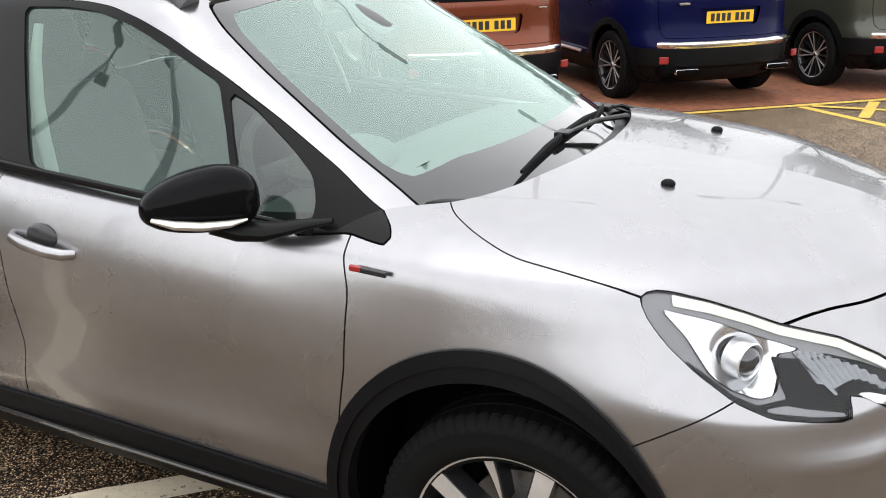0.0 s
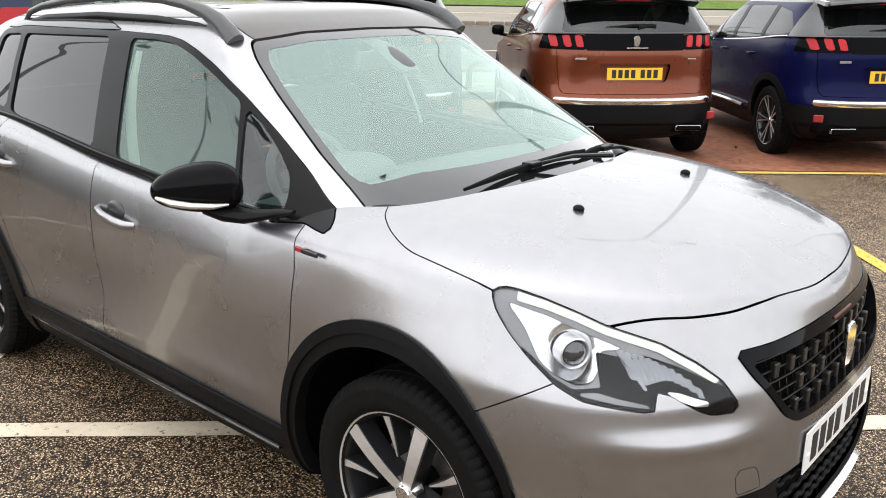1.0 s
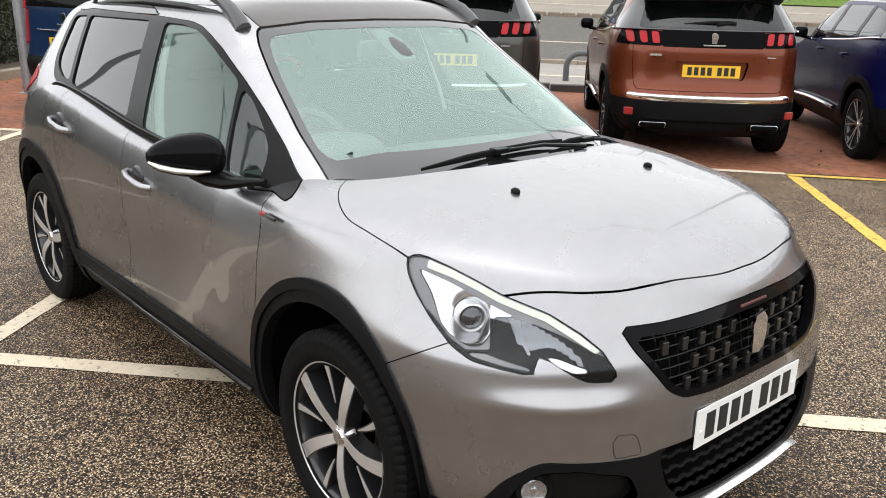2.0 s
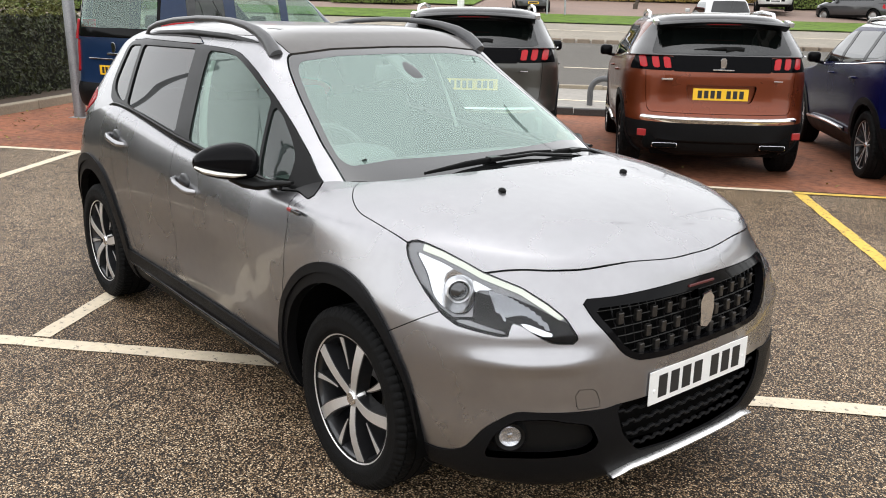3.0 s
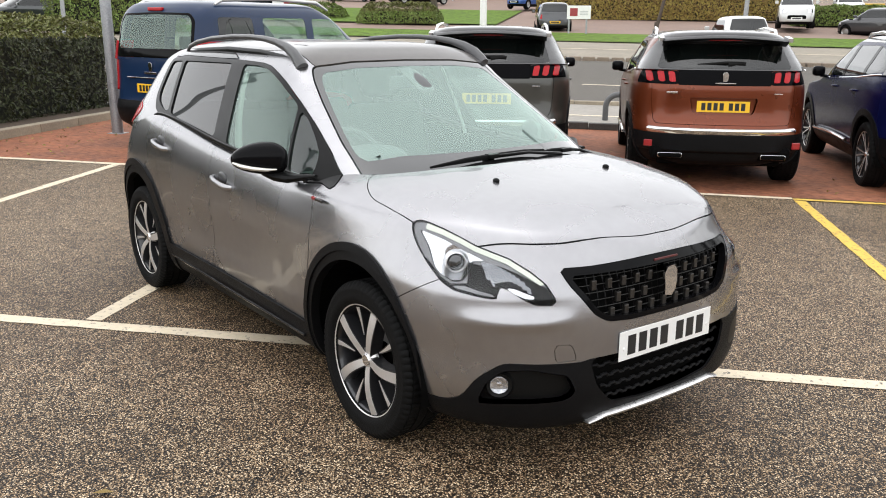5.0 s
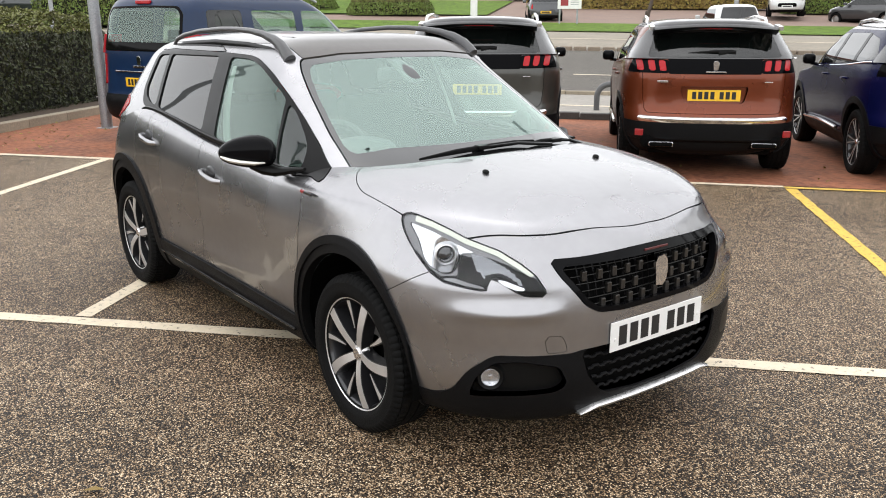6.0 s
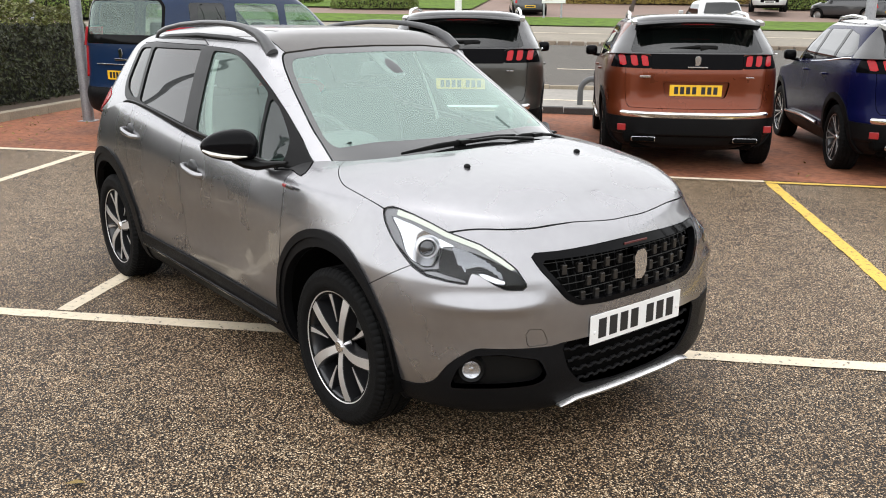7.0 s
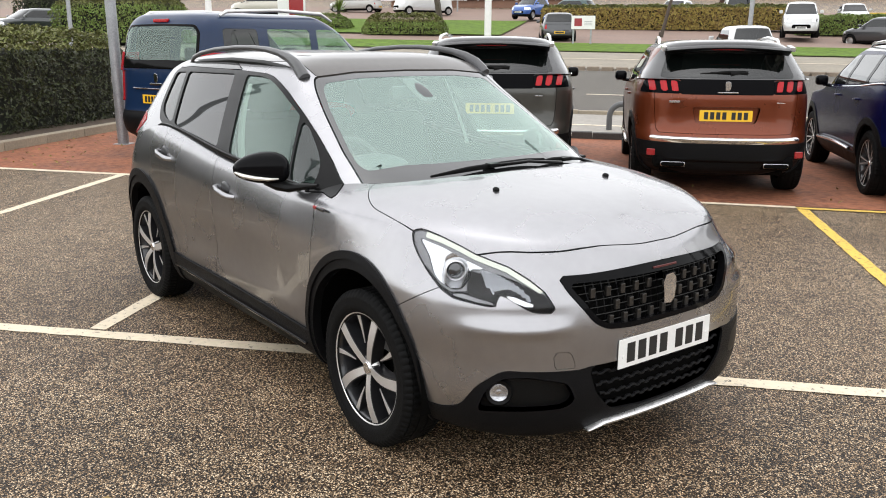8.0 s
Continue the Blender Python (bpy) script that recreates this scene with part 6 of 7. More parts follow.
def people_carrier(m):
    lacquer = paint("mid_blue_lacquer", (0.006, 0.020, 0.058), 0.0, 0.3, 0.4, 0.2)
    c = thing("people_carrier", "blue boxy people carrier with silver roof rails, parked beside the hedge", "car", m, "parked display cars")
    hood = curve([0, 2.8, 3.4, 4.0, 4.4], [1.3, 1.25, 1.13, 1.0, 0.8])
    body = grid_mesh(levels_surface(MPV_BODY, lambda x, y, z, q: np.minimum(z, hood(x)), 2.2, 60, 140))
    top = grid_mesh(levels_surface(MPV_TOP, lambda x, y, z, q: z, 1.6, 50, 140))
    body = cut(body, lambda V: np.maximum(V[:, 0] - 3.55 + 0.3 * np.abs(V[:, 1]), 1.10 - V[:, 2]), 1)
    body = cut(body, any_of(arch(0.80, 0.33, 0.38, 0.40), arch(3.58, 0.33, 0.38, 0.40)), 1)
    rims = any_of(arch(0.80, 0.33, 0.44, 0.46), arch(3.58, 0.33, 0.44, 0.46))
    skin("arch_cladding", cut(body, rims), PLASTIC, c, out=0.008, lip=0.03)
    body = cut(body, rims, 1)
    low, body = split(body, both_of(lambda V: V[:, 2] - 0.60, lambda V: V[:, 0] - 0.5), 0.001)
    skin("rear_bumper", low, PLASTIC, c, lip=0.02, out=0.006, label="black plastic rear bumper")
    lamp = lambda V: both_of(lambda V: V[:, 0] - 0.50, lambda V: 0.72 - np.abs(V[:, 1]), lambda V: np.abs(V[:, 2] - 1.02) - 0.31)(V)
    l1, body = split(body, lamp, 0.001)
    top = cut(top, lambda V: V[:, 2] - 1.10, 1)
    top = cut(top, lambda V: V[:, 0] - 3.55 + 0.3 * np.abs(V[:, 1]))
    l2, top = split(top, lamp, 0.001)
    for s in ("left", "right"):
        skin("rear_lamp", join(l1, l2), RED_LENS, c, s, 0.04, 0.025, "tall red rear lamp")
    skin("body", body, lacquer, c)
    glass, top = split(top, both_of(outline([(-0.1, 1.13), (-0.1, 1.68), (0.60, 1.665), (0.68, 1.58), (0.705, 1.16), (0.68, 1.13)], front, 0.04), lambda V: V[:, 0] - 0.4), 0.001)
    skin("rear_window", glass, SIDE_GLASS, c, lip=0.01, label="large rear window")
    rim, _ = split(glass, lambda V: -1.185 + V[:, 2], 0)
    edge = outline([(-0.1, 1.24), (-0.1, 1.655), (0.585, 1.64), (0.645, 1.57), (0.665, 1.27), (0.64, 1.24)], front, 0.05)
    skin("window_border", cut(glass, edge, 1), GLOSS_BLACK, c, out=0.004, label="gloss black border round the rear window")
    scr, top = split(top, both_of(outline([(-0.1, 1.0), (-0.1, 1.70), (0.66, 1.68), (0.78, 1.2), (0.78, 1.0)], front, 0.03), lambda V: 2.2 - V[:, 0]), 0.001)
    skin("windscreen", scr, SIDE_GLASS, c, lip=0)
    for x0, x1, x2, x3 in ((0.42, 0.46, 1.02, 1.02), (1.20, 1.20, 2.00, 2.00), (2.14, 2.14, 3.05, 2.62)):
        pane_f = both_of(outline([(x0, 1.16), (x1, 1.62), (x3, 1.62), (x2, 1.16)], side, 0.05), lambda V: 0.5 - np.abs(V[:, 1]))
        g, top = split(top, pane_f, 0.001)
        for s in ("left", "right"):
            skin("side_window", g, SIDE_GLASS if x0 > 0.5 else DARK_GLASS, c, s, 0.01)
    skin("upper_body", top, lacquer, c)
    bm = bmesh.new()
    box(bm, 0.115, 0.15, -0.20, 0.20, 1.14, 1.155, 0.004, None)
    tube(bm, [(0.10, -0.05, 1.15), (0.115, 0.35, 1.22)], 0.009, 6)
    part("rear_wiper", bm, SATIN, c)
    bm = bmesh.new()
    box(bm, 0.185, 0.23, -0.13, 0.13, 1.695, 1.735, 0.008)
    part("high_brake_lamp", bm, RED_LENS, c, "red high-level brake lamp")
    bm = bmesh.new()
    prism(bm, EMBLEM, 0.01, pose(0.055, 0, 1.02, 0, 0, -90), 0.0015)
    part("emblem", bm, CHROME, c)
    for y0, y1, z, h in ((-0.11, 0.11, 0.945, 0.012), (-0.45, 0.45, 0.885, 0.006)):
        bm = bmesh.new()
        box(bm, 0.052, 0.075, y0, y1, z - h, z + h, 0.002)
        part("name_bar", bm, CHROME, c)
    plate = new("number_plate")
    under(plate, c, "yellow rear number plate with black bars")
    bm = bmesh.new()
    box(bm, 0.045, 0.052, -0.26, 0.26, 0.70, 0.81, 0.0015)
    part("plate_board", bm, PLATE_YELLOW, plate)
    for y in (-0.195, -0.135, -0.075, 0.015, 0.075, 0.135, 0.195):
        bm = bmesh.new()
        box(bm, 0.043, 0.047, y - 0.020, y + 0.020, 0.718, 0.792)
        part("plate_bar", bm, PLATE_BLACK, plate)
    for sign in (1, -1):
        bm = bmesh.new()
        tube(bm, [(0.50, sign * 0.72, 1.77), (0.62, sign * 0.715, 1.825), (1.5, sign * 0.71, 1.86), (2.4, sign * 0.68, 1.835), (2.66, sign * 0.66, 1.74)], [0.014, 0.024, 0.024, 0.024, 0.014], 10)
        part("roof_rail", bm, mat("satin_silver_rail", (0.6, 0.6, 0.6), 0.35, 0.6, 0.2), c, "silver roof rail", True)
        bm = bmesh.new()
        box(bm, 3.12, 3.25, min(sign * 0.93, sign * 1.10), max(sign * 0.93, sign * 1.10), 1.1, 1.30, 0.035, None, 3)
        tube(bm, [(3.2, sign * 0.88, 1.12), (3.19, sign * 0.96, 1.14)], 0.02, 8)
        part("door_mirror", bm, GLOSS_BLACK, c, "", True)
    bm = bmesh.new()
    box(bm, 0.15, 4.1, -0.62, 0.62, 0.24, 0.42, 0.03)
    box(bm, 1.25, 3.15, -0.86, 0.86, 0.26, 0.5, 0.03)
    part("underbody", bm, LINER, c)
    arch_liners(c, (0.80, 3.58), 0.55, 0.86, 0.39, 0.33)
    bm = bmesh.new()
    for x in (1.1, 2.1):
        for y in (-0.45, 0.0, 0.45) if x < 2 else (-0.42, 0.42):
            box(bm, x - 0.06, x + 0.06, y - 0.22, y + 0.22, 0.7, 1.18, 0.05)
            box(bm, x - 0.1, x, y - 0.12, y + 0.12, 1.2, 1.38, 0.04)
    box(bm, 0.3, 3.2, -0.8, 0.8, 0.6, 0.66)
    part("cabin_seats", bm, FABRIC, c)
    put_wheels(c, wheel(c, 1, 0.33, 0.225, 0.205, 40), [(0.80, 0.79, 0.329, 0), (0.80, -0.79, 0.329, 33), (3.58, 0.79, 0.329, 15), (3.58, -0.79, 0.329, 50)])
    return c


people_carrier(pose(-8.15, 1.12, lie(-5.3, 6.3), 0, 0, 110))


# ---- beyond the bays: kerb, footway, road, verge ----
ROAD = aggregate("road_asphalt", [(0.0, (0.060, 0.053, 0.045)), (0.5, (0.112, 0.100, 0.085)), (1.0, (0.205, 0.185, 0.158))], 60.0, 0.3, 0.8, 0.6)
FOOTWAY = mat("worn_concrete_footway", (0.26, 0.24, 0.21), 0.9, 0, 0, 0.2, 1.2, 0.4, 60)
PALE_ROAD = mat("pale_worn_road", (0.245, 0.218, 0.175), 0.9, 0, 0, 0.25, 0.9, 0.4, 60, spec=0.2)
KERB = mat("concrete_kerb", (0.29, 0.245, 0.18), 0.9, 0, 0, 0.25, 4, 0.5, 80)
DARK_KERB = mat("dark_stone_kerb", (0.06, 0.055, 0.05), 0.9, 0, 0, 0.3, 4, 0.5, 80)
GRASS = mat("mown_grass", (0.092, 0.148, 0.022), 0.95, 0, 0, 0.8, 2.6, 0.9, 60, spec=0.1)
PINK = mat("brick_paving_far", (0.20, 0.135, 0.105), 0.9, 0, 0, 0.2, 0.8, 0.3, 40)
SOIL = mat("leafy_soil", (0.06, 0.04, 0.025), 0.95, 0, 0, 0.4, 6, 0.8, 40)
sheet("footway", -60, 60, 10.7, 14.3, FOOTWAY, 0.02, "worn pale concrete footway along the road", "footway", 16, 1.0)
sheet("road", -150, 150, 14.5, 25.8, ROAD, 0.012, "grey asphalt road with worn lane markings", "road", 32, 1.0)
sheet("far_road", -150, 150, 26.6, 34.4, PALE_ROAD, 0.015, "pale worn carriageway beyond the central kerb", "road", 32, 1.0)
sheet("verge", -150, 150, 34.6, 39.7, GRASS, 0.05, "mown green grass verge", "verge", 32, 1.0)
sheet("far_car_park", -150, 150, 39.9, 78.0, PINK, 0.02, "pinkish paved car park across the road", "ground", 32, 1.0)
sheet("far_lawn", -70, -6, 44.0, 58.0, GRASS, 0.10, "green lawn with clipped bushes", "lawn", 16, 1.0)
for k, v in enumerate((18.6, 23.4)):
    for n in range(-8, 8):
        u = n * 6.0 + (1.5 if k else -0.4)
        stripe("lane_dash", [(u, v), (u + 2.0, v)], 0.12, LINE_WHITE, "white lane dash on the asphalt road", lift=0.018)
stripe("white_line", [(-60, 12.5), (60, 12.5)], 0.12, LINE_WHITE, "worn white line along the footway", lift=0.026)
stripe("white_line", [(-120, 30.9), (120, 30.9)], 0.14, LINE_WHITE, "white line along the far carriageway", lift=0.024)


def kerb_run(name, label, u0, u1, v, depth, high, material, length=0.9, along="u"):
    """A run of kerb stones, each a bevelled block of its own."""
    run = thing(name, label, "kerb", None, "", "structure")
    n = int((u1 - u0) / length)
    stone = None
    for k in range(n):
        a = u0 + k * length + length / 2
        if stone is None:
            bm = bmesh.new()
            box(bm, -length / 2 + 0.004, length / 2 - 0.004, -depth / 2, depth / 2, -0.15, high, 0.012)
            stone = part("kerb_stone", bm, material, run)
            ob = stone
        else:
            ob = new("kerb_stone", stone.data)
            under(ob, run)
        p = bay(a, v, lie(a, v)) if along == "u" else bay(v, a, lie(v, a))
        ob.matrix_basis = pose(p.x, p.y, p.z, 0, 0, 42 if along == "u" else 132)


kerb_run("bay_kerb", "dark weathered kerb at the head of the bays", -18, 18, 10.62, 0.16, 0.11, DARK_KERB)
kerb_run("road_kerb", "pale concrete kerb along the road", -40, 40, 14.38, 0.15, 0.09, KERB)
kerb_run("hedge_kerb", "weathered concrete kerb in front of the hedge", 1.0, 10.0, -7.66, 0.16, 0.125, KERB, 0.9, "v")
# central kerb: dark base with pale blocks and gaps
central = thing("central_kerb", "central road kerb of pale blocks with dark drain gaps", "kerb", None, "", "structure")
bm = bmesh.new()
box(bm, -0.20, 0.20, -0.25, 0.25, -0.1, 0.12, 0.03)
first = part("kerb_block", bm, mat("brown_weathered_kerb", (0.20, 0.16, 0.12), 0.9, 0, 0, 0.3, 3, 0.5, 60), central)
for k in range(-85, 85):
    ob = first if k == -85 else under(new("kerb_block", first.data), central)
    p = bay(k * 0.47, 26.2, lie(k * 0.47, 26.2))
    ob.matrix_basis = pose(p.x, p.y, p.z, 0, 0, 42)


# ---- foliage ----
def leaf_material(name, color, var=0.5):
    m = mat(name, color, 0.55, 0, 0, 0, spec=0.35)
    nt, b = m.node_tree, m.node_tree.nodes["Principled BSDF"]
    geo, hsv = nt.nodes.new("ShaderNodeNewGeometry"), nt.nodes.new("ShaderNodeHueSaturation")
    hsv.inputs["Color"].default_value = (*color, 1)
    for out, lo, hi, key in (("Random Per Island", 1 - var, 1 + var, "Value"), ("Random Per Island", 0.475, 0.525, "Hue")):
        r = nt.nodes.new("ShaderNodeMapRange")
        r.inputs["To Min"].default_value, r.inputs["To Max"].default_value = lo, hi
        nt.links.new(geo.outputs[out], r.inputs["Value"])
        nt.links.new(r.outputs["Result"], hsv.inputs[key])
    nt.links.new(hsv.outputs["Color"], b.inputs["Base Color"])
    return m


# hedge sides darkened, tops paler: light from above is put into the leaf colours
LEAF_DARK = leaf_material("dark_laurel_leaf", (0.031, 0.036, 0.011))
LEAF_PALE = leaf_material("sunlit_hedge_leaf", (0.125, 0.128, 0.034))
LEAF_GREEN = leaf_material("fresh_green_leaf", (0.125, 0.165, 0.034))
LEAF_BROWN = leaf_material("autumn_hedge_leaf", (0.24, 0.17, 0.045))
BARK = mat("grey_brown_bark", (0.07, 0.055, 0.042), 0.9, 0, 0, 0.35, 8, 0.9, 40)


def leaves(name, points, normals, size, material, parent, seed, label=""):
    """Many small pointed leaves at the given places, facing roughly outwards."""
    rng = np.random.default_rng(seed)
    n = len(points)
    nrm = normals + rng.normal(0, 0.55, (n, 3))
    nrm /= np.linalg.norm(nrm, axis=1, keepdims=True)
    t = np.cross(nrm, rng.normal(0, 1, (n, 3)))
    t /= np.linalg.norm(t, axis=1, keepdims=True) + 1e-9
    b = np.cross(nrm, t)
    s = size * rng.uniform(0.6, 1.3, (n, 1))
    bend = nrm * s * 0.15
    V = np.stack([points - t * s, points + b * s * 0.45 + bend, points + t * s, points - b * s * 0.45 + bend], 1).reshape(-1, 3)
    i = np.arange(n)[:, None] * 4
    F = np.concatenate([i + [0, 1, 2], i + [0, 2, 3]])
    ob = new(name, mesh_of(name, V, F, material, None, False))
    return under(ob, parent, label)


def hedge(name, label, m, lx, ly, h, count, size, side_leaf, top_leaf, seed, round_top=0.25):
    """A clipped hedge: a near-black core, painted as inner shade, under a dense coat of leaves with an uneven outline.
    Footprint lx by ly, centred.
    """
    c = thing(name, label, "hedge", m)
    rng = np.random.default_rng(seed)
    P, N = [], []
    area = np.array([lx * ly, lx * h, lx * h, ly * h, ly * h])
    which = rng.choice(5, count, p=area / area.sum())
    a, b = rng.uniform(-1, 1, count), rng.uniform(-1, 1, count)
    x = np.where(which == 0, a, np.where(which < 3, a, np.where(which == 3, 1, -1))) * lx / 2
    y = np.where(which == 0, b, np.where(which == 1, -1, np.where(which == 2, 1, a))) * ly / 2
    z = np.where(which == 0, h, (b + 1) / 2 * h)
    n = np.stack([np.where(which == 3, 1, np.where(which == 4, -1, 0)), np.where(which == 1, -1, np.where(which == 2, 1, 0)), np.where(which == 0, 1, 0.25)], 1).astype(float)
    ex, ey = np.clip((np.abs(x) - lx / 2 + round_top) / round_top, 0, 1), np.clip((np.abs(y) - ly / 2 + round_top) / round_top, 0, 1)
    ez = np.clip((z - h + round_top) / round_top, 0, 1)
    x -= np.sign(x) * ex * ez * round_top * 0.35
    y -= np.sign(y) * ey * ez * round_top * 0.35
    z -= ez * np.maximum(ex, ey) ** 2 * round_top * 0.45
    pts = np.stack([x, y, z], 1)
    lump = np.array([noise.noise(Vector(p) * 1.6) * 0.12 + noise.noise(Vector(p) * 5) * 0.09 for p in pts])
    pts += n * (lump[:, None] - np.abs(rng.normal(0, 0.05, (count, 1))))
    pts[:, 2] = np.maximum(pts[:, 2], 0.06)
    # upper leaves get their own colour, which paints in the light from above
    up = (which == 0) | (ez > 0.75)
    # near-black block stands in for the shade deep between the leaves
    bm = bmesh.new()
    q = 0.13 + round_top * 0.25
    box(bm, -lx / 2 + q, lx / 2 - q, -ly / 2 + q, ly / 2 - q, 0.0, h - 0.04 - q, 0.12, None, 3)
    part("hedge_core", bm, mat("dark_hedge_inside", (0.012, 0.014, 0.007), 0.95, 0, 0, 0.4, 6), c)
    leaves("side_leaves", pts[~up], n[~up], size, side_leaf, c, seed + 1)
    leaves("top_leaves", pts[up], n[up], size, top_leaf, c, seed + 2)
    return c


def bay_block(u, v, dz=0.0, turn=0.0):
    p = bay(u, v, lie(u, v) + dz)
    return pose(p.x, p.y, p.z, 0, 0, 42 + turn)


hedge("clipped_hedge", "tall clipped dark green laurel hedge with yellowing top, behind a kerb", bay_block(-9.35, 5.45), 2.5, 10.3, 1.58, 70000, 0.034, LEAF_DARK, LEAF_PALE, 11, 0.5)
sheet("hedge_bed", -10.8, -7.74, 0.2, 9.9, SOIL, 0.12, "soil bed with fallen leaves below the hedge", "ground", 4, 1.0)
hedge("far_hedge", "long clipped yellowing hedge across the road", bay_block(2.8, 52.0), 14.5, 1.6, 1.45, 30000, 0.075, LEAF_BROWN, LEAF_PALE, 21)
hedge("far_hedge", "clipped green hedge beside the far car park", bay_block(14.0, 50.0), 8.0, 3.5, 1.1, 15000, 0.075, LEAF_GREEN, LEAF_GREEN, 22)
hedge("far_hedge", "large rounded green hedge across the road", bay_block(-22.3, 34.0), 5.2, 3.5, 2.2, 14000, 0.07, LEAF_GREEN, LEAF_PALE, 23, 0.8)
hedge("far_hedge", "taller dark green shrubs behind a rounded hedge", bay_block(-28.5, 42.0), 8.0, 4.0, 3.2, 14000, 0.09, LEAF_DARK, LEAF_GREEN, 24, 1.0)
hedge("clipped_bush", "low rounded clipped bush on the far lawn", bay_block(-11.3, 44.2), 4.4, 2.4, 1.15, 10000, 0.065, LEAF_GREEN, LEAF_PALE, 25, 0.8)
hedge("clipped_bush", "low rounded clipped bush on the far lawn", bay_block(-17.5, 47.5), 4.0, 2.0, 0.9, 6000, 0.065, LEAF_GREEN, LEAF_GREEN, 26, 0.7)
# fallen leaves on the red tarmac and by the hedge
rng = np.random.default_rng(5)
n = 260
uu, vv = rng.uniform(-7.5, 9, n), rng.uniform(5.4, 10.3, n)
uu[:120] = rng.uniform(-7.55, -6.2, 120)
pts = np.array([bay(a, b, lie(a, b) + 0.012) for a, b in zip(uu, vv)])
tagged(leaves("fallen_leaves", pts, np.tile([0, 0, 1.5], (n, 1)), 0.028, LEAF_BROWN, None, 9), "scattered dry brown leaves on the tarmac", "leaves", kind="stuff")
bm = bmesh.new()
g = [bm.verts.new(q) for q in ((-0.035, -0.01, 0), (0.0, 0.016, 0.006), (0.04, 0.008, 0.0), (0.005, -0.018, 0.008))]
bm.faces.new(g)
leaf = tagged(part("fallen_leaf", bm, LEAF_BROWN), "single orange-brown leaf on the macadam", "leaf")
leaf.matrix_basis = pose(-0.149, -1.818, 0.008, 0, 0, 45)

# ---- posts, barrier, sign ----
GALV = mat("galvanised_steel", (0.33, 0.34, 0.35), 0.5, 0.6, 0, 0.25, 6, 0.2, 60)
WHITE_POLE = mat("white_painted_pole", (0.72, 0.72, 0.70), 0.5, 0, 0.2, 0.08, 5)


def post(name, label, u, v, h, r0, r1, material, lean=(0, 0), head=0, collar=True):
    c = thing(name, label, "post", bay_pose(u, v, lie(u, v)))
    bm = bmesh.new()
    tube(bm, [(lean[0] * k / 6, lean[1] * k / 6, h * k / 6) for k in range(7)], [r0 + (r1 - r0) * k / 6 for k in range(7)], 14, up=(0, 1, 0))
    part("column", bm, material, c, "", True)
    bm = bmesh.new()
    if not collar:
        box(bm, -0.11, 0.11, -0.11, 0.11, -0.02, 0.012, 0.004)
    else:
        lathe(bm, [(r0 * 1.0, 0.30), (r0 * 1.25, 0.28), (r0 * 1.3, -0.05)], 16, Euler((radians(90), 0, 0)).to_matrix().to_4x4())
    part("base_collar", bm, material, c, "", True)
    for s in (-1, 1)[:head]:
        bm = bmesh.new()
        tube(bm, [(0, 0, h - 0.05), (0, s * 0.5, h + 0.15), (0, s * 1.4, h + 0.2)], 0.035, 8, up=(1, 0, 0))
        part("lamp_arm", bm, material, c, "", True)
        bm = bmesh.new()
        box(bm, -0.16, 0.16, min(s * 1.3, s * 2.0), max(s * 1.3, s * 2.0), h + 0.12, h + 0.26, 0.04)
        part("lamp_head", bm, SATIN, c)
    return c


post("sign_post", "mottled galvanised steel post beside the hedge", -6.56, 7.58, 4.5, 0.078, 0.068, GALV, (0.0, 0.06), 0, False)
post("flag_pole", "white painted pole across the road", -5.5, 36.0, 8.0, 0.16, 0.13, WHITE_POLE)
post("lamp_post", "grey steel lamp post in the far car park", 6.8, 44.0, 8.0, 0.12, 0.09, GALV, (0.1, -0.2), 2)
post("lamp_post", "dark leaning pole in the far car park", 2.5, 45.5, 6.0, 0.10, 0.06, BARK, (0, -1.3))
post("flag_pole", "white painted pole near the blue carrier", -17.5, 33.0, 8.0, 0.15, 0.12, WHITE_POLE)
post("lamp_post", "thin grey post near the rounded hedge", -22.0, 29.5, 6.0, 0.09, 0.07, GALV)
post("street_lamp", "grey street lamp with two arms beside the road", 11.5, 12.3, 8.0, 0.09, 0.06, GALV, (0, 0), 2)
post("street_lamp", "grey street lamp with two arms beside the road", 5.0, 12.3, 9.5, 0.09, 0.06, GALV, (0, 0), 2)
post("street_lamp", "grey street lamp with two arms beside the road", 26.0, 12.3, 8.0, 0.09, 0.06, GALV, (0, 0), 2)
post("street_lamp", "grey street lamp with two arms in the car park", -6.15, -0.25, 7.5, 0.085, 0.06, GALV, (0, 0), 2)
post("street_lamp", "grey street lamp with two arms beyond the hedge", -13.1, 1.94, 8.0, 0.085, 0.06, GALV, (0, 0), 2)
post("street_lamp", "grey street lamp with two arms far along the car park", -14.5, 6.6, 8.2, 0.085, 0.06, GALV, (0, 0), 2)
bar = thing("hoop_barrier", "grey steel hoop barrier behind the bays", "barrier", bay_block(0.72, 11.9))
bm = bmesh.new()
pts = [(-0.47, 0, 0)] + [(-0.47 + 0.22 - 0.22 * math.cos(a), 0, 0.26 + 0.22 * math.sin(a)) for a in np.linspace(0, math.pi / 2, 7)] + [(0.25 + 0.22 * math.sin(a), 0, 0.26 + 0.22 * math.cos(a)) for a in np.linspace(0, math.pi / 2, 7)] + [(0.47, 0, 0)]
tube(bm, pts, 0.05, 12, up=(0, 1, 0))
part("hoop", bm, mat("dark_grey_painted_steel", (0.10, 0.10, 0.10), 0.5, 0.2, 0, 0.2, 8), bar, "", True)

